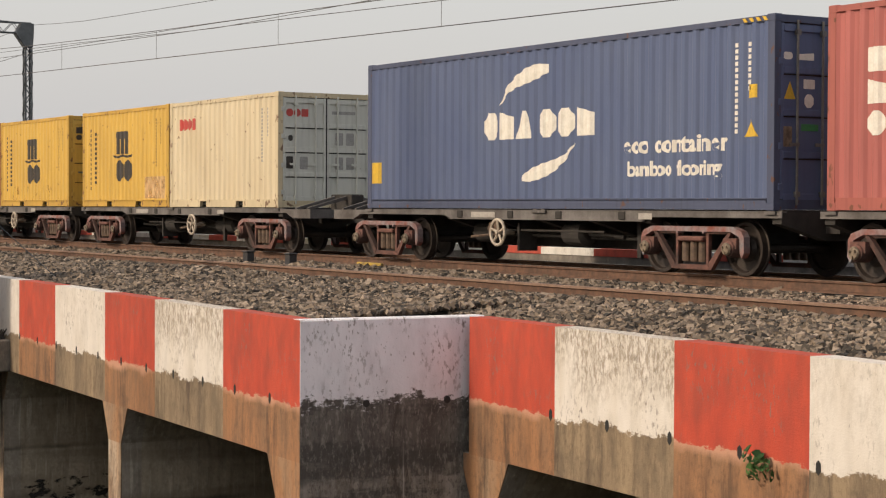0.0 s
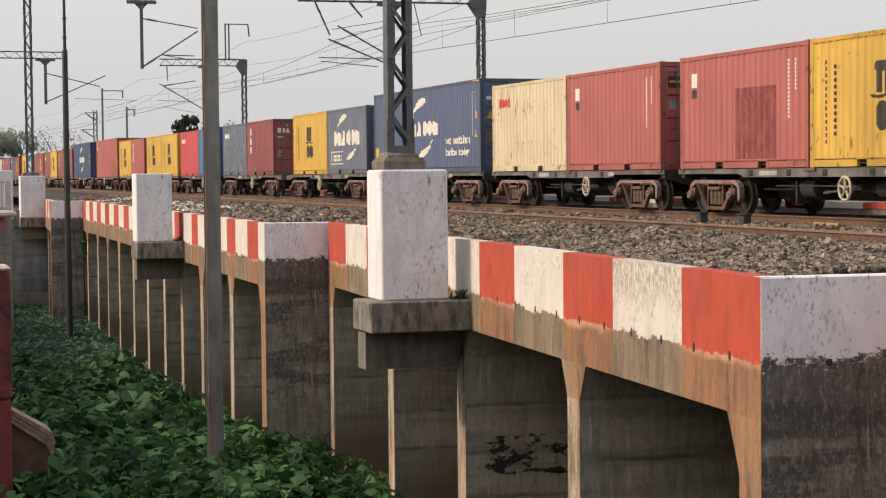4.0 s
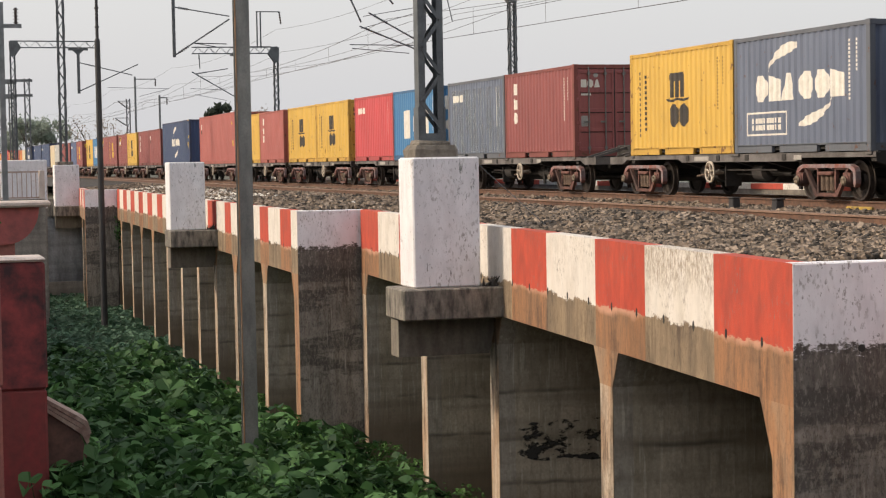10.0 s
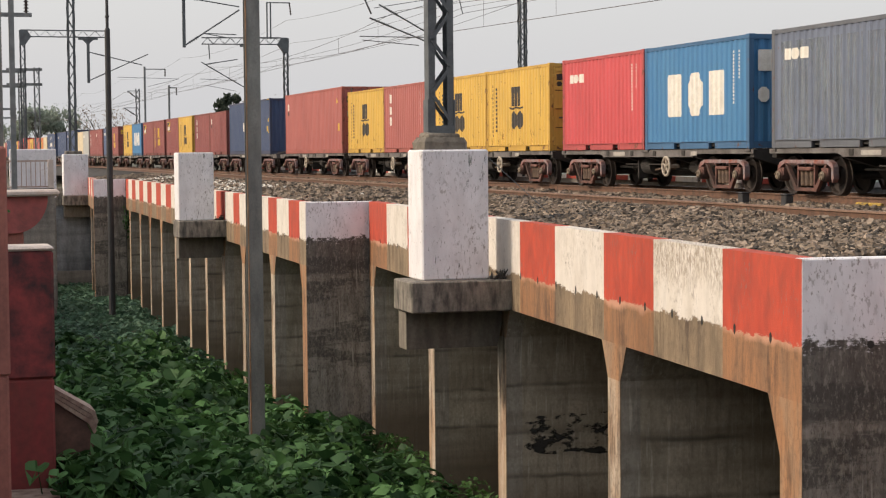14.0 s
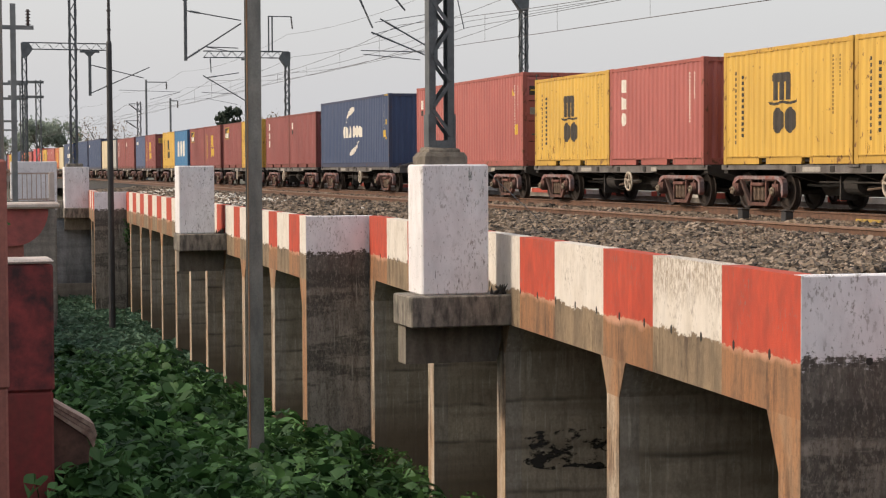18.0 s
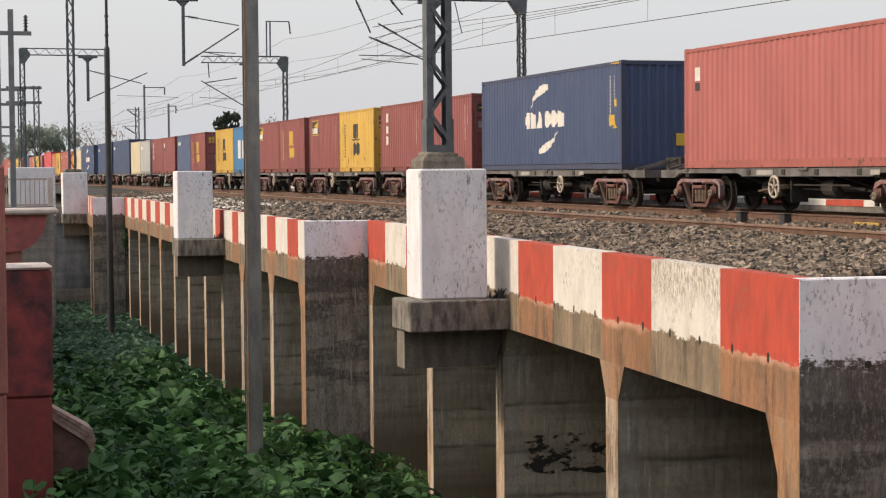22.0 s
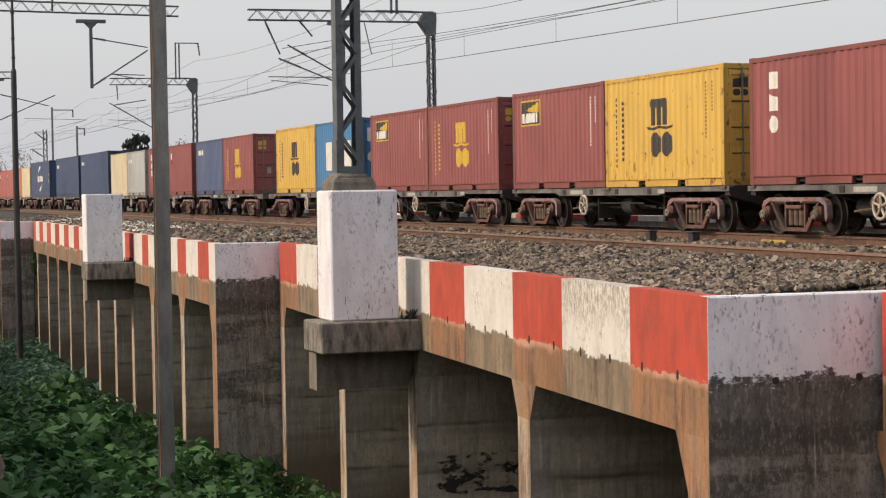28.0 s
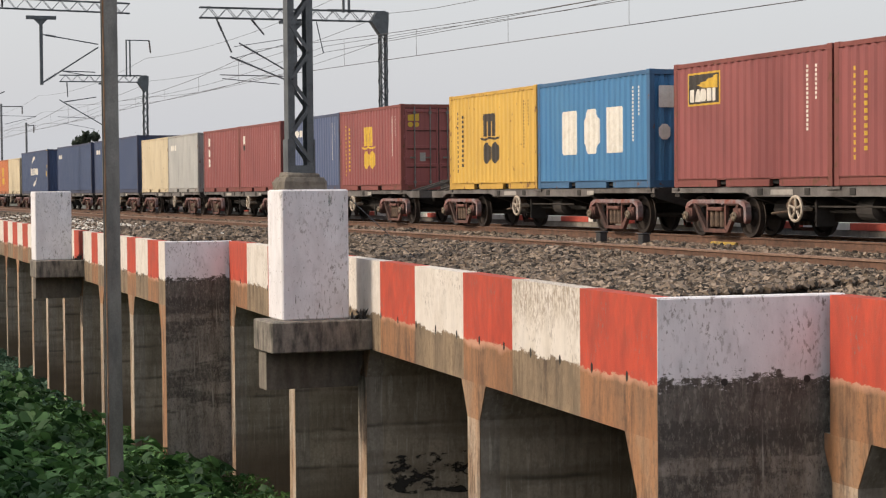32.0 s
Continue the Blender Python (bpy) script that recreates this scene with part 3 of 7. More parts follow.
def pillar(x1, y0, w, d, top, bottom, label, out, over, front, thick=0.57, low=1.24):
    """A whitewashed mast pedestal on a bracketed ledge outside the parapet; x1 is its inner side."""
    p = thing("mast_pedestal", pose(x1 - w / 2, y0 + d / 2, bottom), label, "pedestal", "mast pedestals")
    h = top - bottom
    part("shaft", Geo().block(-w / 2, w / 2, -d / 2, d / 2, 0, h, 0.03), M_pillar, p, "flaking whitewashed concrete shaft")
    part("ledge", Geo().block(-w / 2 - out, w / 2 + over, -d / 2 - front, d / 2 + 0.05, -thick, 0, 0.025), M_ledge, p, "mossy grey concrete ledge")
    # the corbel under the ledge is set back and curves into the culvert's wall
    a, b, low = -w / 2 - out + 0.09, w / 2 + over - 0.22, low + 0.05
    side = [(a, -low), (b, -low)] + [(b + 0.04 + 0.36 * (1 - math.cos(q)), -low + (low - thick) * math.sin(q)) for q in [math.pi / 2 * k / 7 for k in range(1, 8)]] + [(a, -thick)]
    part("bracket", Geo().prism(side, -d / 2 - front + 0.72, d / 2 + 0.03, "y"), M_bracket, p, "grey concrete corbel, curved where it meets the wall")
    part("stain", Geo().box(w / 2 - 0.5, w / 2 - 0.04, -d / 2 - 0.003, -d / 2 - 0.001, h - 0.95, h - 0.04), M_algae, p, "grey-green algae streaks near the head")
    part("stain", Geo().box(-w / 2 + 0.06, w / 2 - 0.1, -d / 2 - 0.003, -d / 2 - 0.001, 0.03, h * 0.75), M_scuff, p, "sparse grey scuffs in the whitewash")
    r = random.Random(5)
    tuft = Geo()
    for i in range(14):
        c = Vector((w / 2 + 0.03 + 0.28 * r.random(), -d / 2 - 0.1 + 0.3 * r.random(), 0.0))
        tuft.rod(c, c + Vector((0.08 * r.gauss(0, 1), 0.08 * r.gauss(0, 1), 0.05 + 0.14 * r.random())), 0.035, 5, 0.008)
    part("moss_tuft", tuft, M_black, p, "dark dry tuft on the ledge")
    return p


pillar(10.31, 32.1, 1.28, 0.95, 1.028, -1.36, "whitewashed concrete pedestal on a ledge, carrying a lattice mast", 0.28, 0.5, 0.27)
pillar(10.11, 61.8, 1.21, 0.945, 1.065, -1.23, "whitewashed concrete pedestal with no mast on the culvert", 0.05, 0.5, 0.35)
pillar(10.62, 110.6, 1.45, 1.1, 1.1, -1.35, "distant whitewashed pedestal carrying a lattice mast", 0.06, 0.4, 0.4)

board = thing("marker_board", pose(18.3, 32.4, -0.22), "worn yellow marker strip beside the rail", "marker")
part("strip", Geo().block(-0.04, 0.04, -0.5, 0.5, 0, 0.13, 0.015), M_yellow_strip, board)
stay = thing("stay_wire", pose(10.31, 32.2, 0.9), "thin stay wire from the pedestal to the ballast", "wire")
part("strand", Geo().rod((0, 0, 0), (1.25, -0.3, -1.2), 0.008, 5), M_steel, stay)
# black seepage smears on the face of the cell walls
for u, d0, d1, z0, z1 in ((13.85, 0.35, 2.7, -4.62, -4.0),):
    r = random.Random(int(d1 * 100))
    top = [(-d0 - (d1 - d0) * k / 8, z1 + 0.12 * r.random() - (0.18 if k in (0, 8) else 0)) for k in range(9)]
    low = [(-d0 - (d1 - d0) * k / 8, z0 - 0.12 * r.random() + (0.18 if k in (0, 8) else 0)) for k in range(8, -1, -1)]
    part("seep_stain", Geo().prism(top + low, u - 0.306, u - 0.303, "x"), M_seep, S1, "black seepage stain on the wall")


far_wall = thing("parapet", pose(23.6, 0, -1.5), "low red and white parapet beyond the train", "parapet", kind="structure")
for i in range(75):
    part("stripe", Geo().box(0, 0.3, -20 + 2 * i, -18 + 2 * i, 1.50, 1.66), M_far_red if i % 2 else M_far_white, far_wall)
part("base", Geo().box(0.02, 0.28, -20, 130, 0, 1.50), M_conc_dark, far_wall, "dark base below the stripes")
abutment = thing("abutment", pose(8, 111.6, -7.2), "dark weathered concrete abutment wall at the culvert's far end", "wall", kind="structure")
part("wall", Geo().box(-10, 3.6, 0, 0.8, 0, 5.25), M_hazed_abut, abutment)
part("plinth", Geo().box(-10, 3.3, -0.22, 0, 0, 1.34), M_conc_dark, abutment, "darker stepped plinth")
part("coping", Geo().box(-10.05, 2.35, -0.1, 0.85, 5.25, 6.3), M_ledge, abutment, "grey coping")
bank = Geo()
bank.v = [(-900, 112.3, -1.15), (10.2, 112.3, -1.15), (10.2, 3000, -1.15), (-900, 3000, -1.15), (23.9, 112.3, -1.15), (900, 112.3, -1.15), (900, 3000, -1.15), (23.9, 3000, -1.15), (23.9, -300, -1.15), (900, -300, -1.15)]
bank.f = [(0, 1, 2, 3), (4, 5, 6, 7), (8, 9, 5, 4), (1, 4, 7, 2)]
tagged(part("bank", bank, M_ground), "flat dusty land beyond the bridge", "ground", kind="structure")


# raised bank on which the viewer stands, unseen; its height shades pond and cells
shore = thing("unseen_bank", pose(0, 0, -7.2), "unseen raised bank under the viewer that blocks low light", "bank", kind="structure")
part("fill", Geo().block(-70, -0.5, -90, 300, 0, 6.2, 0.05), M_conc_dark, shore)
part("landing", Geo().block(-2.5, 0.5, -3, 1.2, 0, 6.55, 0.05), M_conc_dark, shore, "concrete landing")


# plain unseen wall added behind the viewer to cut low skylight
blocker = thing("sky_blocker", pose(-16, 40, -1.0), "unseen plain wall behind the viewer that blocks low sky", "wall", kind="structure")
part("wall", Geo().box(-0.4, 0, -120, 120, 0, 7.0), M_conc_dark, blocker)


# ---- the train ----
S_COEF = (5.67717, 0.0106109, 2.01074e-05)


def run_out(t):
    """Metres that the train has gone by t seconds."""
    return S_COEF[0] * t + S_COEF[1] * t * t + S_COEF[2] * t ** 3


def wagon_far(w):
    """Far end of the load of wagon w at the start."""
    return 19.3053 + 13.3070 * w + 2.9707 * ((w + 3) // 5)


def container_paint(name, col, col2, rough=0.55, rust=0.62):
    """Container paint: faded in patches, with rain streaks and rust specks."""
    m, n, l, b = shader(name, rough)
    base = blend(n, l, ramp(n, l, grain(n, l, 0.9, (1, 1, 0.5)), 0.35, 0.7), col, col2)
    streak = ramp(n, l, grain(n, l, 5, (2.5, 2.5, 0.12), 5), 0.5, 0.75, 0.0, 0.4)
    base = blend(n, l, streak, base, tuple(c * 0.62 for c in col2))
    specks = ramp(n, l, grain(n, l, 7, (1, 1, 0.7), 8, offset=(9, 2, 4)), rust, rust + 0.05, 0.0, 0.85)
    base = blend(n, l, specks, base, (0.12, 0.05, 0.025))
    l.new(base, b.inputs["Base Color"])
    relief(n, l, b, grain(n, l, 30), 0.15)
    return m


PAINT = {
    "yellow": container_paint("yellow_container_paint", (0.66, 0.42, 0.080), (0.57, 0.36, 0.072), rust=0.66),
    "cream": container_paint("cream_container_paint", (0.66, 0.57, 0.40), (0.58, 0.485, 0.325), rust=0.66),
    "red": container_paint("red_container_paint", (0.42, 0.128, 0.113), (0.36, 0.108, 0.096), rust=0.72),
    "dull_red": container_paint("maroon_container_paint", (0.285, 0.082, 0.079), (0.23, 0.067, 0.065), rust=0.72),
    "bright_red": container_paint("bright_red_container_paint", (0.582, 0.084, 0.0952), (0.493, 0.0728, 0.0784), rust=0.74),
    "navy": container_paint("navy_container_paint", (0.076, 0.105, 0.205), (0.092, 0.122, 0.215), rust=0.76),
    "deep_navy": container_paint("deep_navy_container_paint", (0.040, 0.066, 0.145), (0.052, 0.078, 0.155), rust=0.74),
    "slate": container_paint("slate_blue_container_paint", (0.145, 0.172, 0.235), (0.115, 0.138, 0.195), rust=0.67),
    "blue": container_paint("blue_container_paint", (0.0504, 0.19, 0.392), (0.0616, 0.202, 0.381), rust=0.74),
    "grey": container_paint("grey_container_paint", (0.47, 0.47, 0.448), (0.392, 0.392, 0.381), rust=0.72),
    "orange": container_paint("orange_container_paint", (0.56, 0.179, 0.0672), (0.47, 0.157, 0.056), rust=0.72),
    "greengrey": container_paint("grey_green_door_paint", (0.60, 0.60, 0.54), (0.50, 0.50, 0.45), rust=0.70),
}
M_mark_white = plain("white_marking", (0.80, 0.77, 0.70), (0.70, 0.66, 0.58), 6, 0.6, bump=0, dark=0.85)
M_mark_black = plain("black_marking", (0.035, 0.03, 0.028), (0.06, 0.05, 0.04), 6, 0.6, bump=0)
M_mark_red = plain("red_marking", (0.60, 0.06, 0.05), (0.5, 0.1, 0.08), 6, 0.6, bump=0)
M_mark_yellow = plain("yellow_marking", (0.75, 0.48, 0.04), (0.66, 0.42, 0.05), 6, 0.6, bump=0)
M_lockbar = plain("galvanised_bar", (0.24, 0.235, 0.225), (0.16, 0.155, 0.15), 5, 0.45, 0.6)
M_frame = plain("wagon_steel", (0.20, 0.185, 0.178), (0.085, 0.074, 0.068), 1.4, 0.8, 0.1)
M_under = plain("grimy_underframe", (0.055, 0.048, 0.044), (0.03, 0.027, 0.025), 3, 0.85, 0.1)
M_bogie = plain("dusty_cast_bogie", (0.20, 0.088, 0.068), (0.07, 0.04, 0.034), 2.4, 0.85, 0.0, fine=14, dark=0.5)
M_chord = plain("dusty_grey_casting", (0.28, 0.265, 0.28), (0.27, 0.085, 0.06), 2.6, 0.85, 0.0, fine=14, dark=0.6)
M_cap = plain("greasy_pale_cap", (0.30, 0.235, 0.165), (0.12, 0.09, 0.065), 9, 0.6)
M_frame_pale = plain("pale_panel", (0.45, 0.42, 0.38), (0.36, 0.33, 0.3), 5, 0.7)
M_spring = plain("rusty_spring", (0.19, 0.125, 0.085), (0.08, 0.055, 0.042), 6, 0.75, 0.1)
M_hand = plain("cream_hand_wheel", (0.58, 0.50, 0.40), (0.36, 0.30, 0.24), 6, 0.6)
M_wheel = plain("oily_wheel_steel", (0.07, 0.055, 0.048), (0.045, 0.036, 0.032), 4, 0.55, 0.5)

EDGE = {k: container_paint(k + "_rusty_edge", c, tuple(v * 0.8 for v in c), 0.7, 0.64 if k in ("navy", "deep_navy", "slate", "blue") else 0.60) for k, c in (("yellow", (0.55, 0.33, 0.06)), ("cream", (0.60, 0.50, 0.33)), ("red", (0.36, 0.105, 0.085)), ("dull_red", (0.21, 0.06, 0.05)), ("bright_red", (0.42, 0.075, 0.075)), ("navy", (0.065, 0.08, 0.14)), ("deep_navy", (0.05, 0.06, 0.11)), ("slate", (0.12, 0.13, 0.15)), ("blue", (0.05, 0.13, 0.25)), ("grey", (0.33, 0.32, 0.30)), ("orange", (0.4, 0.14, 0.06)))}
MESHES = {}
M_dark_stain = stain_film("dull_side_stain", (0.335, 0.10, 0.088), 3.0, (1.2, 1.2, 0.5), 0.28, 0.72)
M_peach_stain = stain_film("faded_paint_patch", (0.70, 0.47, 0.24), 4.0, (1, 1, 0.8), 0.30, 0.60)
M_rust_stain = stain_film("rusty_side_stain", (0.42, 0.21, 0.06), 3.2, (1.6, 1.6, 0.45), 0.56, 0.74)
# stains on single sides: wagon, load, from, to, low, high, film, words
M_pale_stain = stain_film("washed_out_streaks", (0.27, 0.31, 0.35), 4.0, (2.2, 2.2, 0.14), 0.46, 0.72)
SIDE_STAINS = [(7, 1, -2.7, 2.6, 0.2, 2.3, M_pale_stain, "washed-out pale streaks"), (3, 1, -1.6, 0.3, 0.2, 1.75, M_dark_stain, "dull dark stain on the side"), (2, 1, -2.75, -1.45, 0.22, 0.78, M_peach_stain, "faded peach patch"), (3, 0, -2.4, 2.4, 0.2, 0.62, M_rust_stain, "rust bloom along the foot"), (4, 1, -2.6, 2.6, 0.2, 0.9, M_rust_stain, "rust bloom along the foot"), (4, 1, -0.8, 2.7, 1.5, 2.45, M_rust_stain, "rust bloom under the roof rail"), (9, 0, -2.6, 2.6, 0.2, 0.7, M_rust_stain, "rust bloom along the foot"), (10, 1, -2.6, 2.6, 0.2, 0.8, M_rust_stain, "rust bloom along the foot"), (14, 0, -2.6, 2.6, 0.2, 0.8, M_rust_stain, "rust bloom along the foot")]


def shared(key, make):
    if key not in MESHES:
        MESHES[key] = make()
    return MESHES[key]


def corrugated(length, z0, z1, depth=0.036, pitch=0.278):
    """A corrugated steel wall in the plane y-z, troughs towards +x, 2 mm thick edges folded in."""
    g = Geo()
    n = max(2, round(length / pitch))
    p = length / n
    line = [(-length / 2, 0.0)]
    for i in range(n):
        a = -length / 2 + i * p
        line += [(a + 0.30 * p, 0.0), (a + 0.48 * p, depth), (a + 0.82 * p, depth), (a + p, 0.0)]
    for y, x in line:
        g.v += [(x, y, z0), (x, y, z1)]
    g.f = [(2 * i, 2 * i + 2, 2 * i + 3, 2 * i + 1) for i in range(len(line) - 1)]
    k = len(g.v)
    for y, x in line:
        g.v += [(x + 0.012, y, z0), (x + 0.012, y, z1)]
    g.f += [(k + 2 * i + 1, k + 2 * i + 3, k + 2 * i + 2, k + 2 * i) for i in range(len(line) - 1)]
    return g


def container_frame(L, H, pockets):
    g = Geo()
    for sx in (-1, 1):
        for sy in (-1, 1):
            x, y = sx * 1.219, sy * L / 2
            xs, ys = sorted((x, x - sx * 0.12)), sorted((y, y - sy * 0.15))
            g.box(*xs, *ys, 0.11, H - 0.11)
            xs, ys = sorted((x + sx * 0.004, x - sx * 0.16)), sorted((y + sy * 0.004, y - sy * 0.178))
            g.block(*xs, *ys, -0.005, 0.118, 0.012).block(*xs, *ys, H - 0.118, H, 0.012)
        xs = sorted((sx * 1.215, sx * 1.14))
        cuts = [-L / 2 + 0.17] + ([-1.2, -0.84, 0.84, 1.2] if pockets else []) + [L / 2 - 0.17]
        for a, b in zip(cuts[::2], cuts[1::2]):
            g.box(*xs, a, b, 0.01, 0.165)
        g.box(*xs, -L / 2 + 0.17, L / 2 - 0.17, 0.15, 0.185)
        g.box(*xs, -L / 2 + 0.14, L / 2 - 0.14, H - 0.10, H - 0.015)
    for sy in (-1, 1):
        ys = sorted((sy * L / 2, sy * (L / 2 - 0.1)))
        g.box(-1.1, 1.1, *ys, 0.01, 0.16).box(-1.1, 1.1, *ys, H - 0.12, H - 0.01)
    return g


def door_leaf(s, H):
    """The flat panel of one door leaf; s: side."""
    a, b = sorted((s * 0.012, s * 1.09))
    return Geo().box(a, b, 0.0, 0.03, 0.17, H - 0.13)


def door_ribs(H, s):
    """Raised ribs and stiles of one leaf, one piece each."""
    a, b = sorted((s * 0.012, s * 1.09))
    out = [("rib", Geo().block(a + 0.062, b - 0.062, -0.028, -0.001, 0.2 + (H - 0.4) * i / 4 - 0.05, 0.2 + (H - 0.4) * i / 4 + 0.05, 0.006)) for i in range(5)]
    return out + [("stile", Geo().block(a, a + 0.06, -0.03, -0.001, 0.17, H - 0.13, 0.006)), ("stile", Geo().block(b - 0.06, b, -0.03, -0.001, 0.17, H - 0.13, 0.006))]


def door_gasket(H, s):
    """Dark seal round one leaf, with dark lines below its middle ribs."""
    a, b = sorted((s * 0.004, s * 1.10))
    g = Geo().box(a, b, -0.004, 0.02, 0.15, 0.172).box(a, b, -0.004, 0.02, H - 0.132, H - 0.112)
    g.box(*sorted((s * 0.0, s * 0.014)), -0.034, 0.02, 0.15, H - 0.112)
    for i in range(1, 4):
        z = 0.2 + (H - 0.4) * i / 4 - 0.06
        g.box(a + 0.07, b - 0.07, -0.008, -0.0005, z - 0.012, z + 0.008)
    return g


def bars(g, side_x, y0, y1, z0, z1, cols, rows=1, fill=0.72):
    """Plain bars standing for small writing on a side; y0 is the far end."""
    dy, dz = (y1 - y0) / cols, (z1 - z0) / rows
    for i in range(cols):
        for j in range(rows):
            g.box(side_x - 0.006, side_x - 0.002, *sorted((y0 + dy * i, y0 + dy * (i + fill))), z0 + dz * j, z0 + dz * (j + fill))
    return g


def blade(g, pts, x):
    """A flat painted shape on the side."""
    g.prism(pts, x - 0.006, x - 0.002, "x")


SIDE = -1.2195


def outline(kind, a, b, z0, z1):
    """Corner points of a plain solid shape: o: eight-sided block, u: slab with a slanted head, v: wedge, s: slab."""
    d, h = b - a, z1 - z0
    r = min(d, h) * 0.3
    if kind == "o":
        return [(a + r, z0), (b - r, z0), (b, z0 + r), (b, z1 - r), (b - r, z1), (a + r, z1), (a, z1 - r), (a, z0 + r)]
    if kind == "u":
        return [(a, z0), (b, z0), (b, z1), (a, z1 - 0.22 * h)]
    if kind == "v":
        return [(a, z0), (b, z0), (b - 0.34 * d, z1), (a + 0.34 * d, z1)]
    r = min(h * 0.05, d * 0.08)
    return [(a + r, z0), (b - r, z0), (b, z0 + r), (b, z1 - r), (b - r, z1), (a + r, z1), (a, z1 - r), (a, z0 + r)]


def glyphs(c, y0, y1, z0, z1, kinds, mat, x=SIDE, label="bold abstract block shape", fill=0.82):
    """A row of plain solid shapes; a blank leaves a gap."""
    w = (y1 - y0) / len(kinds)
    for i, k in enumerate(kinds):
        if k != " ":
            a, b = sorted((y0 + w * i, y0 + w * (i + fill)))
            part("mark", Geo().prism(outline(k, a, b, z0, z1), x - 0.006, x - 0.002, "x"), mat, c, label)


def swoosh(c, pts, mat):
    """A curved blade: (y, z, half thickness) along its spine."""
    g = Geo()
    blade(g, [(y, z + t) for y, z, t in pts] + [(y, z - t) for y, z, t in reversed(pts)], SIDE)
    part("swoosh", g, mat, c, "pale curved blade mark")


def mark_swoosh_word(c, L):
    """Pale curved blades above and below a row of heavy blocks."""
    if L > 8:
        glyphs(c, 1.77, 0.18, 1.25, 1.74, "ouv", M_mark_white, fill=0.88)
        glyphs(c, 0.0, -1.66, 1.25, 1.74, "oou", M_mark_white, fill=0.9)
        k, dy, dz = 1.0, 0.0, 0.0
    else:
        glyphs(c, 2.0, 0.12, 1.12, 1.70, "ouv", M_mark_white, fill=0.92)
        glyphs(c, -0.06, -2.06, 1.12, 1.70, "oou", M_mark_white, fill=0.92)
        k, dy, dz = 0.88, 0.3, -0.06
    up = [(1.24, 1.88, 0.01), (1.12, 2.03, 0.05), (0.95, 2.17, 0.075), (0.70, 2.28, 0.11), (0.40, 2.36, 0.14), (0.05, 2.42, 0.13), (-0.26, 2.45, 0.07)]
    dn = [(0.56, 0.53, 0.03), (0.30, 0.59, 0.11), (-0.05, 0.66, 0.13), (-0.40, 0.74, 0.11), (-0.68, 0.84, 0.07), (-0.90, 0.97, 0.045), (-1.06, 1.12, 0.01)]
    swoosh(c, [(y * k + dy, (z - 1.5) * k + 1.5 + dz, t * k) for y, z, t in up], M_mark_white)
    swoosh(c, [(y * k - (0.55 if L < 8 else 0), (z - 1.5) * k + 1.5 + dz, t * k) for y, z, t in dn], M_mark_white)


def mark_stacked(c, mat):
    """Three arched uprights over a rule and two blocks below."""
    comb = [(0.62, 1.84), (0.50, 1.80), (0.50, 1.40), (0.35, 1.40), (0.35, 1.80), (0.20, 1.80), (0.20, 1.40), (0.05, 1.40), (0.05, 1.80), (-0.10, 1.80), (-0.10, 1.40), (-0.25, 1.40), (-0.25, 1.94), (-0.20, 2.0), (0.54, 2.0), (0.62, 1.95)]
    part("mark", Geo().prism(comb, SIDE - 0.006, SIDE - 0.002, "x"), mat, c, "three joined uprights of an emblem")
    rule = [(0.74, 1.38), (0.66, 1.31), (0.44, 1.29), (0.10, 1.33), (-0.30, 1.29), (-0.52, 1.33), (-0.60, 1.42), (-0.50, 1.38), (-0.30, 1.35), (0.10, 1.39), (0.44, 1.35), (0.64, 1.37)]
    part("mark", Geo().prism(rule, SIDE - 0.006, SIDE - 0.002, "x"), mat, c, "thin wavy rule of an emblem")
    glyphs(c, 0.52, -0.62, 0.68, 1.24, "oo", mat, fill=0.80, label="rounded block of an emblem")


def mark_tall(c):
    """Three large white slabs in a row."""
    glyphs(c, 1.56, -2.0, 0.80, 1.84, "sos", M_mark_white, label="tall white slab shape", fill=0.70)


def mark_corner(c, L, H, mat, w=0.9, h=0.3, y=None, second=None):
    """A small emblem high up at the far end of the side."""
    y = L / 2 - 0.55 if y is None else y
    z = H * 0.78
    glyphs(c, y, y - w, z - h / 2, z + h / 2, "s" if w < 0.6 else ("ooos" if mat == M_mark_red else "sos"), mat, label="small emblem shape", fill=0.95)
    if second:
        part("mark", Geo().box(SIDE - 0.004, SIDE - 0.001, y - w * 0.9, y, z - h * 1.25, z - h * 0.65), second, c, "dark half of a small emblem")


def mark_plate(c):
    """A yellow wedge on a dark plate with white blocks below."""
    part("plate", Geo().box(SIDE - 0.004, SIDE - 0.001, 1.12, 2.42, 1.68, 2.36), M_mark_yellow, c, "yellow rim of emblem plate")
    part("plate", Geo().box(SIDE - 0.007, SIDE - 0.005, 1.17, 2.37, 1.72, 2.32), M_mark_black, c, "black emblem plate")
    g = Geo()
    blade(g, [(2.05, 2.10), (1.2, 2.29), (1.2, 2.02), (1.75, 2.04)], SIDE - 0.006)
    part("mark", g, M_mark_yellow, c, "yellow wedge")
    glyphs(c, 2.32, 1.2, 1.76, 2.02, "svoss", M_mark_white, SIDE - 0.006)


def mark_column(c, L):
    """Three white shapes one above the other at the far end."""
    for i, k in enumerate("suo"):
        glyphs(c, L / 2 - 0.75, L / 2 - 1.17, 1.92 - 0.44 * i, 2.26 - 0.44 * i, k, M_mark_white)


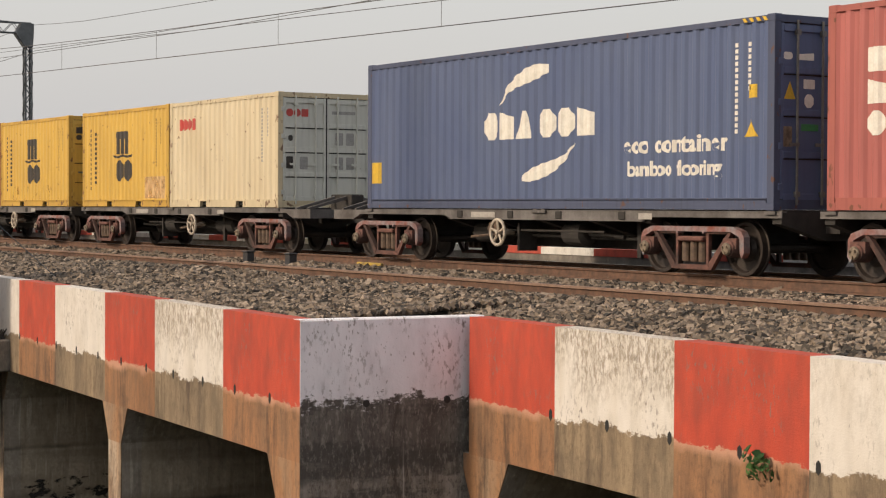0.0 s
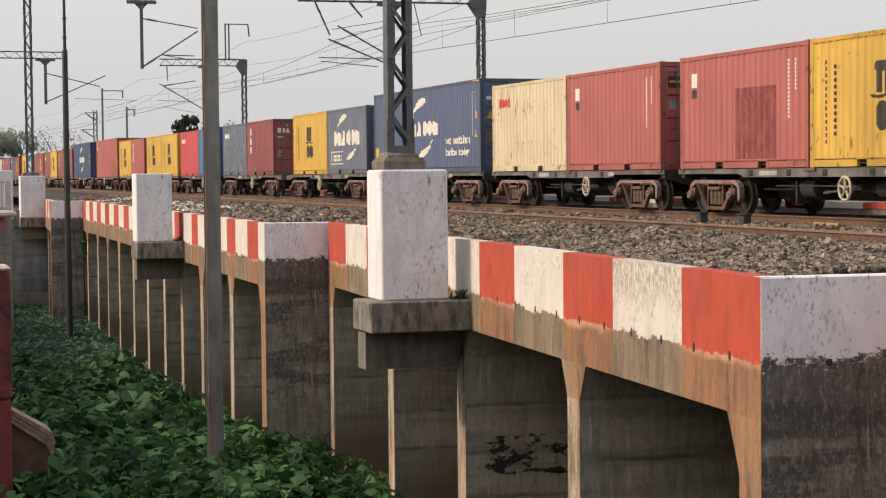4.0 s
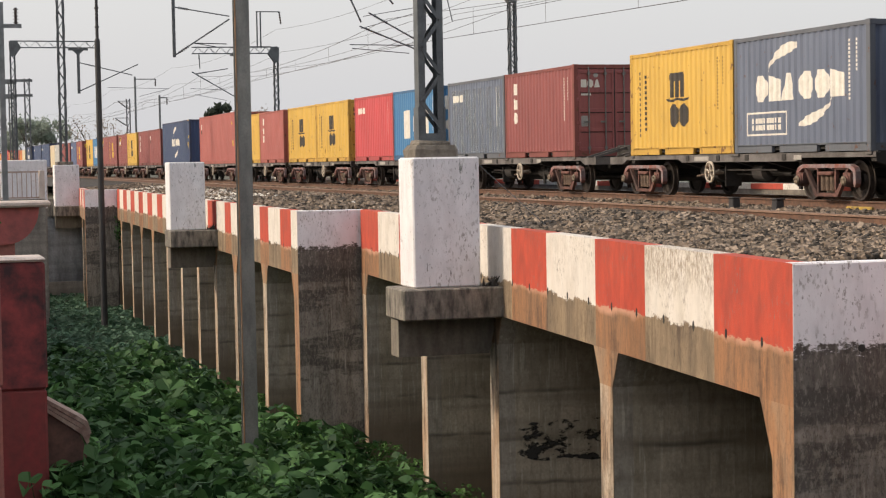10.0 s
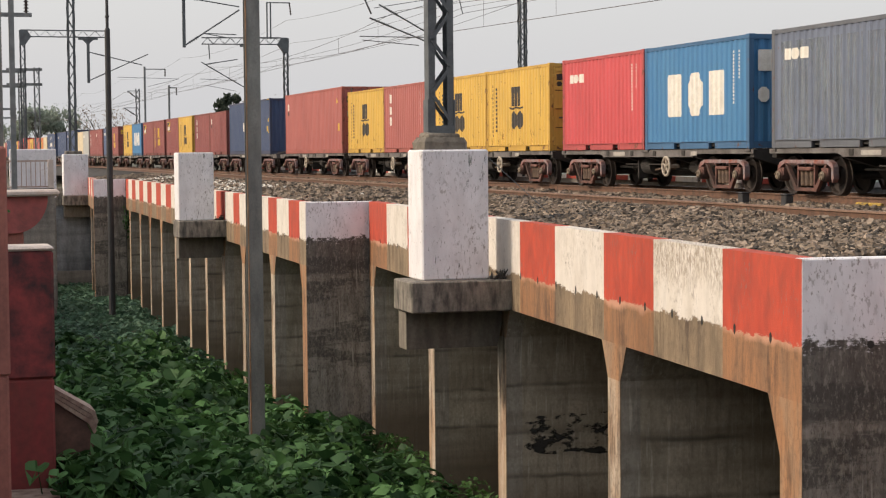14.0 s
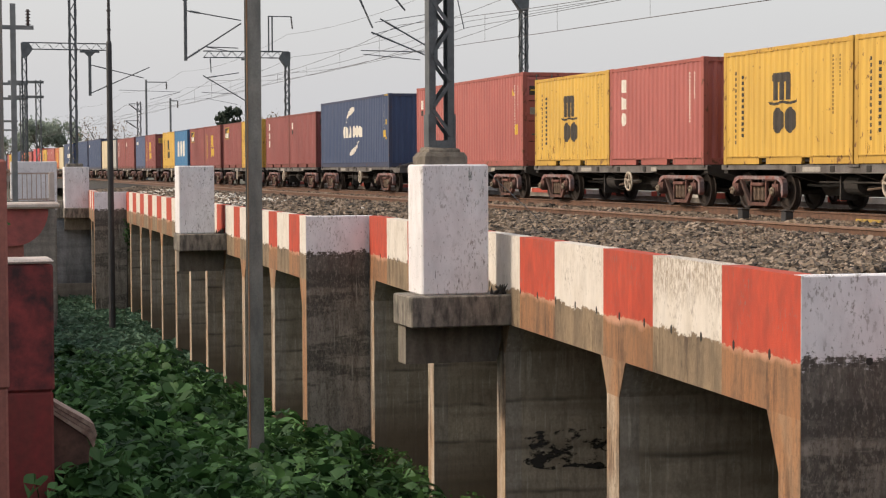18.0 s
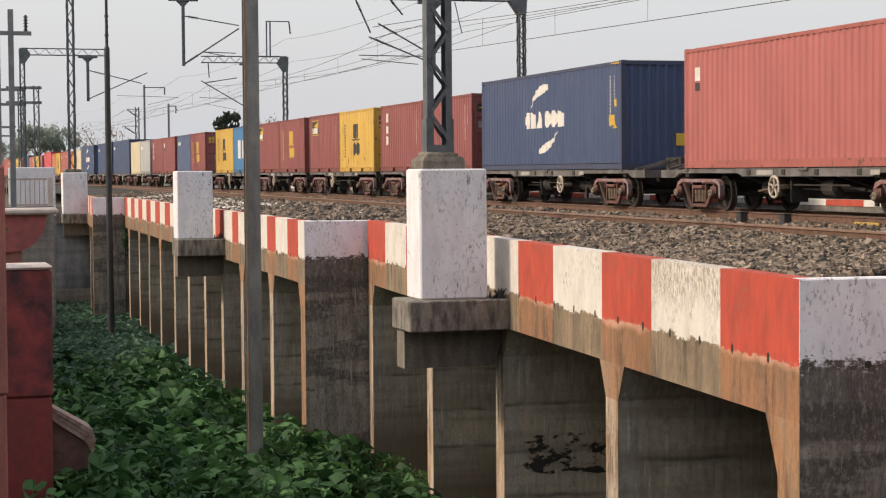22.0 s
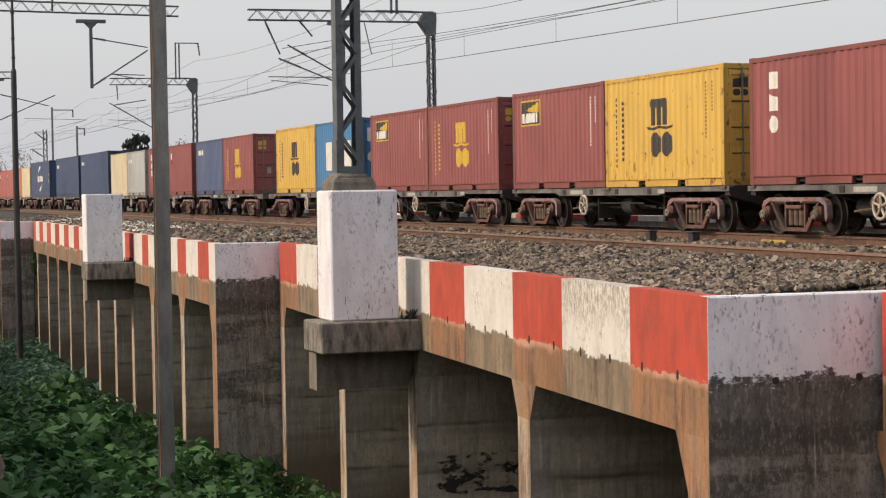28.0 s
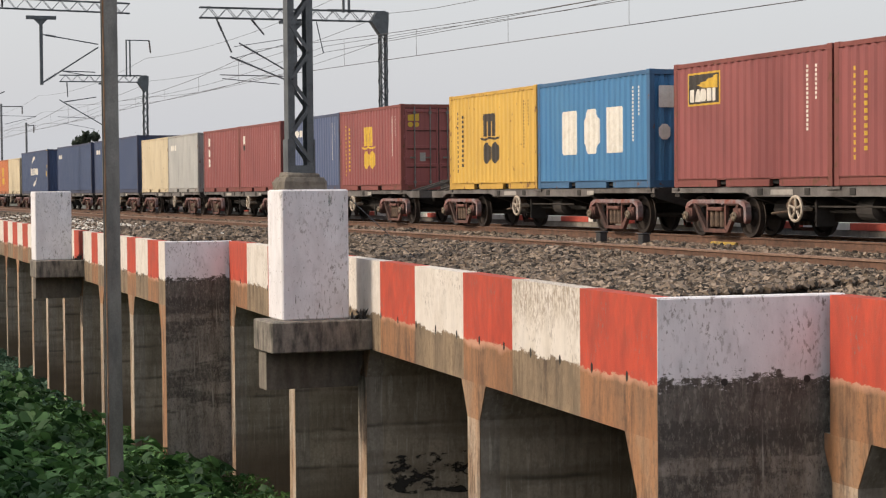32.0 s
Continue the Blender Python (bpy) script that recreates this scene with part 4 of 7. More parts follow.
def words(c, text, y, z, size, mat, width):
    """Plain words in the built-in font on the side."""
    cu = bpy.data.curves.new("words", "FONT")
    cu.body, cu.size, cu.extrude, cu.offset = text, size, 0.002, size * 0.03
    tmp = bpy.data.objects.new("words", cu)
    me = bpy.data.meshes.new_from_object(tmp)
    bpy.data.objects.remove(tmp)
    long = max(v.co.x for v in me.vertices)
    me.transform(Matrix.Diagonal((width / long, 1, 1, 1)))
    me.transform(Matrix(((0, 0, 1, 0), (-1, 0, 0, 0), (0, 1, 0, 0), (0, 0, 0, 1))) @ Matrix.Scale(-1, 4, (0, 0, 1)))
    me.materials.append(mat)
    me.flip_normals()
    me.transform(pose(SIDE - 0.004, y, z))
    part("lettering", me, mat, c, "white painted words")


def corrugation(y, L):
    """Depth of the corrugated side at y."""
    n = max(2, round((L - 0.3) / 0.278))
    p = (L - 0.3) / n
    u = ((y + (L - 0.3) / 2) / p) % 1.0
    return 0.036 * min(max((u - 0.30) / 0.18, 0), 1) * min(max((1.0 - u) / 0.18, 0), 1)


PAINTED = set()


def paint_on(me, L):
    """Lets flat marks follow the corrugated side as paint does."""
    if me.name in PAINTED:
        return
    PAINTED.add(me.name)
    bm = bmesh.new()
    bm.from_mesh(me)
    bmesh.ops.triangulate(bm, faces=bm.faces[:])
    ys = [v.co.y for v in bm.verts]
    n = max(2, round((L - 0.3) / 0.278))
    p = (L - 0.3) / n
    for i in range(n):
        for k in (0.0, 0.30, 0.48, 0.82):
            y = -(L - 0.3) / 2 + (i + k) * p
            if min(ys) < y < max(ys):
                bmesh.ops.bisect_plane(bm, geom=bm.verts[:] + bm.edges[:] + bm.faces[:], plane_co=(0, y, 0), plane_no=(0, 1, 0), dist=1e-5)
    for v in bm.verts:
        v.co.x += -1.213 - SIDE + corrugation(v.co.y, L)
    bm.to_mesh(me)
    bm.free()


def end_mark(c, kind, x0, x1, z0, z1, y, mat, label, name="end_mark"):
    """A plain shape on the end that faces along the train; kinds as for the side marks, ^: triangle."""
    pts = [(x0, z0), (x1, z0), ((x0 + x1) / 2, z1)] if kind == "^" else outline(kind, x0, x1, z0, z1)
    part(name, Geo().prism(pts, y - 0.004, y, "y"), mat, c, label)


M_mark_grey = plain("faded_label", (0.40, 0.39, 0.37), (0.32, 0.31, 0.29), 9, 0.7, bump=0)
M_mark_faint = plain("worn_dark_marking", (0.22, 0.14, 0.03), (0.34, 0.21, 0.04), 9, 0.7, bump=0)
M_mark_green = plain("green_marking", (0.04, 0.26, 0.09), (0.05, 0.22, 0.08), 6, 0.6, bump=0)


def door_marks(c, L, H, style, door_colour):
    """Small labels and emblems on the flat panels of the door leaves."""
    y = -L / 2 + 0.0345
    row = [0.2 + (H - 0.4) * i / 4 for i in range(5)]
    if style == "swoosh_eco":
        end_mark(c, "o", -1.02, -0.84, row[3] + 0.16, row[3] + 0.27, y, M_mark_white, "small white emblem shape")
        end_mark(c, "u", -0.72, -0.42, row[3] + 0.16, row[3] + 0.27, y, M_mark_white, "small white emblem shape")
        end_mark(c, "^", -1.0, -0.78, row[2] + 0.2, row[2] + 0.46, y, M_mark_yellow, "yellow warning triangle")
        end_mark(c, "s", -0.62, -0.40, row[2] + 0.36, row[2] + 0.50, y, M_mark_white, "white label")
        end_mark(c, "o", -0.60, -0.42, row[2] + 0.08, row[2] + 0.28, y, M_mark_white, "white round label")
        end_mark(c, "s", -0.66, -0.32, row[1] + 0.36, row[1] + 0.46, y, M_mark_green, "green strip label")
        end_mark(c, "s", -1.04, -0.84, row[1] + 0.12, row[1] + 0.42, y, M_cap, "brown plate")
    elif door_colour:
        for i, k in enumerate("oos"):
            end_mark(c, k, -1.0 + 0.19 * i, -0.83 + 0.19 * i, row[3] + 0.20, row[3] + 0.37, y, M_mark_red, "red emblem shape")
        end_mark(c, "o", -0.95, -0.84, row[2] + 0.20, row[2] + 0.33, y, M_mark_black, "small dark round label")
        end_mark(c, "s", -1.0, -0.83, row[1] + 0.13, row[1] + 0.40, y, M_mark_black, "black square label")
        for x, z in ((-0.56, 1), (0.34, 1), (0.62, 1), (0.34, 2), (0.62, 2)):
            end_mark(c, "s", x - 0.10, x + 0.10, row[z] + 0.12, row[z] + 0.40, y, M_mark_grey, "faded square label")
        end_mark(c, "s", 0.15, 0.75, row[3] + 0.27, row[3] + 0.34, y, M_mark_grey, "faded line of small writing")
    elif style in ("stacked", "stacked_yellow"):
        ink = M_mark_black if style == "stacked" else M_mark_yellow
        end_mark(c, "u", -0.98, -0.62, row[3] + 0.24, row[3] + 0.46, y, ink, "emblem shape on the door")
        end_mark(c, "o", -0.98, -0.81, row[3] + 0.06, row[3] + 0.20, y, ink, "emblem shape on the door")
        end_mark(c, "o", -0.78, -0.62, row[3] + 0.06, row[3] + 0.20, y, ink, "emblem shape on the door")
        end_mark(c, "s", -0.60, -0.42, row[1] + 0.12, row[1] + 0.38, y, M_mark_grey, "faded square label")
    elif style == "column":
        for i, k in enumerate("sov"):
            end_mark(c, k, -1.0 + 0.2 * i, -0.83 + 0.2 * i, row[3] + 0.10, row[3] + 0.32, y, M_mark_white, "white emblem shape")
        end_mark(c, "o", -0.62, -0.48, row[3] + 0.38, row[3] + 0.5, y, M_mark_grey, "small round label")
        end_mark(c, "s", -1.0, -0.70, row[2] + 0.42, row[2] + 0.5, y, M_mark_white, "white line label")
        end_mark(c, "s", -1.0, -0.80, row[1] + 0.10, row[1] + 0.40, y, M_mark_grey, "faded square label")
    else:
        end_mark(c, "s", -1.0, -0.55, row[3] + 0.12, row[3] + 0.40, y, M_mark_black, "dark emblem plate on the door")
        end_mark(c, "s", -0.96, -0.60, row[3] + 0.24, row[3] + 0.29, y - 0.005, M_mark_yellow, "pale stripe of an emblem plate")
        end_mark(c, "s", -0.98, -0.76, row[2] + 0.14, row[2] + 0.36, y, M_mark_grey, "faded square label")


def container(L, H, colour, style, doors, label, door_colour=None):
    c = thing("shipping_container", None, label, "container", "containers on the train")
    paint = PAINT[colour]
    z0, z1 = 0.18, H - 0.095
    part("frame", shared(("frame", L, H), lambda: container_frame(L, H, L < 8).mesh("frame")), EDGE[colour], c, "rust-edged corner posts and rails")
    wall = shared(("side", L, H), lambda: corrugated(L - 0.3, z0, z1).mesh("side_wall"))
    part("side_wall", wall, paint, c, at=pose(-1.213, 0, 0))
    part("side_wall", wall, paint, c, at=pose(1.213, 0, 0, 0, 0, 180))
    end = shared(("end", H), lambda: corrugated(2.2, 0.15, H - 0.11, 0.045, 0.25).mesh("end_wall"))
    part("end_wall", end, paint, c, at=pose(0, L / 2 - 0.02, 0, 0, 0, -90))
    part("roof", shared(("roof", L, H), lambda: corrugated(L - 0.25, -1.15, 1.15, 0.02, 0.21).mesh("roof")), paint, c, at=pose(0, 0, H - 0.012, 0, 90, 0))
    part("floor", shared(("floor", L), lambda: Geo().box(-1.13, 1.13, -L / 2 + 0.1, L / 2 - 0.1, 0.06, 0.14).mesh("floor")), M_gasket, c)
    if doors:
        dp = PAINT[door_colour] if door_colour else paint
        for s in (-1, 1):
            d = part("door", shared(("door", H, s), lambda: door_leaf(s, H).mesh("door")), dp, c, "ribbed steel door leaf", pose(0, -L / 2 + 0.035, 0))
            for q, (nm, rib) in enumerate(shared(("ribs", H, s), lambda: [(nm, g.mesh(nm)) for nm, g in door_ribs(H, s)])):
                part(nm, rib, dp, d)
            part("gasket", shared(("gasket", H, s), lambda: door_gasket(H, s).mesh("gasket")), M_gasket, d, "black rubber seal round the leaf, dark lines under ribs")
            for z in (0.35, 0.95, 1.6, 2.2):
                part("hinge", shared("hinge", lambda: Geo().block(-0.05, 0.05, -0.045, -0.02, -0.05, 0.05, 0.008).mesh("hinge")), dp, d, at=pose(s * 1.09, 0, z))
            for k in (0.28, 0.78):
                part("lock_bar", shared(("bar", H), lambda: Geo().rod((0, 0, 0.08), (0, 0, H - 0.08), 0.02).box(-0.16, 0.02, -0.03, -0.01, 0.95, 1.0).box(-0.04, 0.04, -0.03, 0.03, 0.2, 0.28).box(-0.04, 0.04, -0.03, 0.03, H - 0.3, H - 0.22).mesh("lock_bar")), dp if door_colour else M_lockbar, d, "upright locking bar", pose(s * k, -0.05, 0))
        door_marks(c, L, H, style, door_colour)
    else:
        part("end_wall", end, paint, c, at=pose(0, -L / 2 + 0.02, 0, 0, 0, 90))
    # numbers at the near end of the side, as bars
    ink = {"yellow": M_mark_faint, "cream": M_mark_grey}.get(colour, M_mark_white)
    for off, low, rows in ((0.92, 0.40, 15), (0.62, 0.62, 8)):
        tagged(part("marking", shared(("col", L, H, off), lambda: bars(Geo(), SIDE, -L / 2 + off, -L / 2 + off - 0.10, H * low, H * 0.88, 1, rows, 0.66).mesh("marking")), ink, c, "column of small marks"), kind="stuff")
    if style == "tall":
        for kind, x0, x1, z0 in (("s", -1.0, -0.62, 1.75), ("o", -0.5, -0.12, 1.75), ("o", -1.0, -0.72, 1.05), ("u", -0.6, -0.32, 1.05)):
            end_mark(c, kind, x0, x1, z0, z0 + (0.48 if z0 > 1.5 else 0.34), -L / 2 - 0.004, M_mark_white, "white block shape on the end")
    if style == "swoosh" and L > 8:
        end_mark(c, "s", 0.35, 0.95, 0.62, 0.95, -L / 2 - 0.004, M_mark_yellow, "yellow placard on the end")
        part("sticker", Geo().box(SIDE - 0.006, SIDE - 0.002, -L / 2 + 0.55, -L / 2 + 0.95, 1.18, 1.46), M_mark_yellow, c, "yellow placard")
    if L > 8 and colour == "red":
        part("sticker", Geo().box(SIDE - 0.006, SIDE - 0.002, -L / 2 + 0.55, -L / 2 + 0.85, 0.98, 1.30), M_mark_yellow, c, "yellow placard")
        part("sticker", Geo().prism([(-L / 2 + 0.9, 2.2), (-L / 2 + 1.15, 2.2), (-L / 2 + 1.02, 2.42)], SIDE - 0.006, SIDE - 0.002, "x"), M_mark_yellow, c, "yellow warning triangle")
    if style.startswith("swoosh"):
        mark_swoosh_word(c, L)
        if L > 8:
            if style == "swoosh_eco":
                part("sticker", Geo().box(SIDE - 0.006, SIDE - 0.002, L / 2 - 0.5, L / 2 - 0.16, 0.5, 0.92), M_mark_yellow, c, "yellow sticker")
            part("sticker", Geo().box(SIDE - 0.006, SIDE - 0.002, -L / 2 + 0.40, -L / 2 + 0.60, 1.68, 1.88), M_mark_yellow, c, "yellow warning sticker")
            part("sticker", Geo().prism([(-L / 2 + 0.38, 1.1), (-L / 2 + 0.68, 1.1), (-L / 2 + 0.53, 1.36)], SIDE - 0.006, SIDE - 0.002, "x"), M_mark_yellow, c, "yellow warning triangle")
            for i in range(4):
                g = Geo()
                g.prism([(-L / 2 + 0.15 + i * 0.15, H - 0.09), (-L / 2 + 0.22 + i * 0.15, H - 0.09), (-L / 2 + 0.27 + i * 0.15, H - 0.03), (-L / 2 + 0.2 + i * 0.15, H - 0.03)], -1.226, -1.2215, "x")
                part("height_mark", g, M_mark_yellow, c, "yellow hazard dashes")
        else:
            part("box_mark", Geo().box(SIDE - 0.004, SIDE - 0.001, 0.55, 2.4, 0.38, 0.42).box(SIDE - 0.004, SIDE - 0.001, 0.55, 2.4, 0.86, 0.9).box(SIDE - 0.004, SIDE - 0.001, 2.36, 2.4, 0.4, 0.88).box(SIDE - 0.004, SIDE - 0.001, 0.55, 0.59, 0.4, 0.88), M_mark_white, c, "white outlined box")
            g = Geo()
            bars(g, SIDE, 2.2, 0.75, 0.5, 0.8, 8, 2, 0.75)
            part("marking", g, M_mark_white, c)
    if style == "swoosh_eco":
        words(c, "eco container", -2.42, 0.92, 0.385, M_mark_white, 2.64)
        words(c, "bamboo flooring", -2.56, 0.55, 0.33, M_mark_white, 2.33)
    if style == "stacked":
        mark_stacked(c, M_mark_black)
    if style == "stacked_yellow":
        mark_stacked(c, M_mark_yellow)
    if style in ("stacked", "stacked_yellow"):
        for off, low, high, rows in ((0.62, 0.18, 0.84, 13), (0.95, 0.24, 0.8, 11)):
            tagged(part("marking", shared(("writing", L, off), lambda: bars(Geo(), SIDE, L / 2 - off, L / 2 - off - 0.1, H * low, H * high, 1, rows, 0.6).mesh("marking")), M_mark_black if style == "stacked" else M_mark_yellow, c, "column of small writing marks"), kind="stuff")
    if style == "tall":
        mark_tall(c)
    if style == "corner_red":
        mark_corner(c, L, H, M_mark_red, 1.0, 0.28)
    if style == "corner":
        mark_corner(c, L, H, M_mark_white, 0.32, 0.32, second=M_mark_black)
    if style == "corner_wide":
        mark_corner(c, L, H, M_mark_white, 1.1, 0.24)
    if style == "plate":
        mark_plate(c)
    if style == "column":
        mark_column(c, L)
    for ob in [o for o in c.children if o.name.split(".")[0] in ("mark", "marking", "swoosh", "lettering", "sticker", "box_mark", "plate")]:
        paint_on(ob.data, L)
    return c


def top_chord():
    """Upper beam of the cast bogie side, bent down over the bearings."""
    g = Geo()
    x0, x1 = -0.09, 0.03
    g.prism([(-1.25, 0.60), (-1.19, 0.69), (-0.98, 0.755), (0.98, 0.755), (1.19, 0.69), (1.25, 0.60), (1.14, 0.60), (0.95, 0.675), (-0.95, 0.675), (-1.14, 0.60)], x0, x1, "x")
    for s in (-1, 1):
        g.prism([(s * 1.25, 0.60), (s * 1.26, 0.36), (s * 1.20, 0.28), (s * 1.16, 0.36), (s * 1.14, 0.60)], x0, x1, "x")
        g.prism([(s * 0.30, 0.675), (s * 0.34, 0.675), (s * 0.34, 0.645), (s * 0.30, 0.645)], x0 - 0.02, x1, "x")
    return g


def side_frame():
    """Lower part of the cast bogie side: sloping struts round two windows, and the sagging spring seat."""
    g = Geo()
    x0, x1 = -0.075, 0.005
    for s in (-1, 1):
        g.prism([(s * 0.96, 0.68), (s * 0.86, 0.66), (s * 0.40, 0.17), (s * 0.47, 0.08)], x0, x1, "x")
        g.prism([(s * 0.40, 0.68), (s * 0.34, 0.68), (s * 0.34, 0.16), (s * 0.40, 0.16)], x0 + 0.015, x1, "x")
        g.prism([(s * 0.40, 0.68), (s * 0.86, 0.68), (s * 0.80, 0.64), (s * 0.40, 0.64)], x0 + 0.02, x1, "x")
    g.prism([(-0.46, 0.085), (0.46, 0.085), (0.40, 0.16), (-0.40, 0.16)], x0, x1, "x")
    return g


def wheelset():
    g = Geo()
    for s in (-1, 1):
        x = s * 0.838
        prof = [(x - s * 0.045, 0.10), (x - s * 0.045, 0.2), (x - s * 0.02, 0.34), (x - s * 0.067, 0.36), (x - s * 0.067, 0.45), (x - s * 0.035, 0.452), (x - s * 0.03, 0.423), (x + s * 0.065, 0.415), (x + s * 0.065, 0.36), (x + s * 0.01, 0.34), (x - s * 0.005, 0.2), (x + s * 0.05, 0.15), (x + s * 0.05, 0.09)]
        g.lathe(prof, 28)
    g.lathe([(-1.05, 0.065), (-0.75, 0.075), (0.75, 0.075), (1.05, 0.065)], 12)
    return g


def bogie(parent, y):
    b = part("bogie", shared("bolster", lambda: Geo().box(-0.95, 0.95, -0.2, 0.2, 0.40, 0.68).box(-0.5, 0.5, -0.9, -0.8, 0.45, 0.55).box(-0.5, 0.5, 0.8, 0.9, 0.45, 0.55).mesh("bogie")), M_under, parent, "two-axle cast steel bogie", pose(0, y, -1.007))
    cast = shared("side_frame", lambda: side_frame().mesh("side_frame"))
    chord = shared("top_chord", lambda: top_chord().mesh("top_chord"))
    stud = shared("axle_cap", lambda: axle_cap().mesh("axle_cap"))
    coil = shared("spring", lambda: spring().mesh("spring"))
    cap = shared("cap", lambda: Geo().block(-0.12, 0.10, -0.3, 0.3, 0.52, 0.60, 0.02).mesh("spring_cap"))
    box = shared("axle_box", lambda: Geo().lathe([(-0.15, 0.05), (-0.13, 0.12), (-0.05, 0.135), (0.08, 0.135)], 14).box(-0.1, 0.08, -0.15, 0.15, 0.0, 0.16).lathe([(-0.17, 0.03), (-0.15, 0.035)], 6).mesh("axle_box"))
    for s in (-1, 1):
        part("side_frame", cast, M_bogie, b, "maroon cast side frame", pose(s * 1.05, 0, 0))
        part("top_chord", chord, M_chord, b, "dust-greyed upper beam", pose(s * 1.05, 0, 0))
        for y in (-0.2, 0.0, 0.2):
            part("spring", coil, M_spring, b, "coil spring", pose(s * 1.05, y, 0))
        part("spring_cap", cap, M_bogie, b, "bolster end over the springs", pose(s * 1.05, 0, 0))
        for a in (-1, 1):
            part("axle_box", box, M_bogie, b, "round bearing housing", pose(s * 1.1, a, 0.42, 0, 0, 0 if s < 0 else 180))
            part("axle_cap", stud, M_cap, b, "pale greasy bearing cap", pose(s * 1.1, a, 0.42, 0, 0, 0 if s < 0 else 180))
    sets = []
    for a in (-1, 1):
        sets.append(part("wheelset", shared("wheelset", lambda: wheelset().mesh("wheelset")), M_wheel, b, "dark steel wheels on an axle", pose(0, a, 0.42)))
    return sets


def axle_cap():
    """Bearing end cap with three bolt heads."""
    g = Geo().lathe([(-0.20, 0.03), (-0.195, 0.085), (-0.165, 0.10)], 12)
    for k in range(3):
        a = 2.09 * k + 0.5
        g.rod((-0.22, 0.055 * math.cos(a), 0.055 * math.sin(a)), (-0.19, 0.055 * math.cos(a), 0.055 * math.sin(a)), 0.02, 6)
    return g


def spring():
    return Geo().lathe([(0.20, 0.062), (0.23, 0.072), (0.50, 0.072), (0.53, 0.062)], 10, "z")


def hand_wheel():
    g = Geo()
    n = 20
    for i in range(n):
        a, b = 2 * math.pi * i / n, 2 * math.pi * (i + 1) / n
        g.rod((0, 0.23 * math.cos(a), 0.23 * math.sin(a)), (0, 0.23 * math.cos(b), 0.23 * math.sin(b)), 0.03, 6)
    for i in range(5):
        a = 2 * math.pi * i / 5 + 0.3
        g.rod((0.02, 0, 0), (0, 0.22 * math.cos(a), 0.22 * math.sin(a)), 0.026, 6)
    g.rod((-0.03, 0, 0), (0.35, 0, 0), 0.04, 8)
    return g


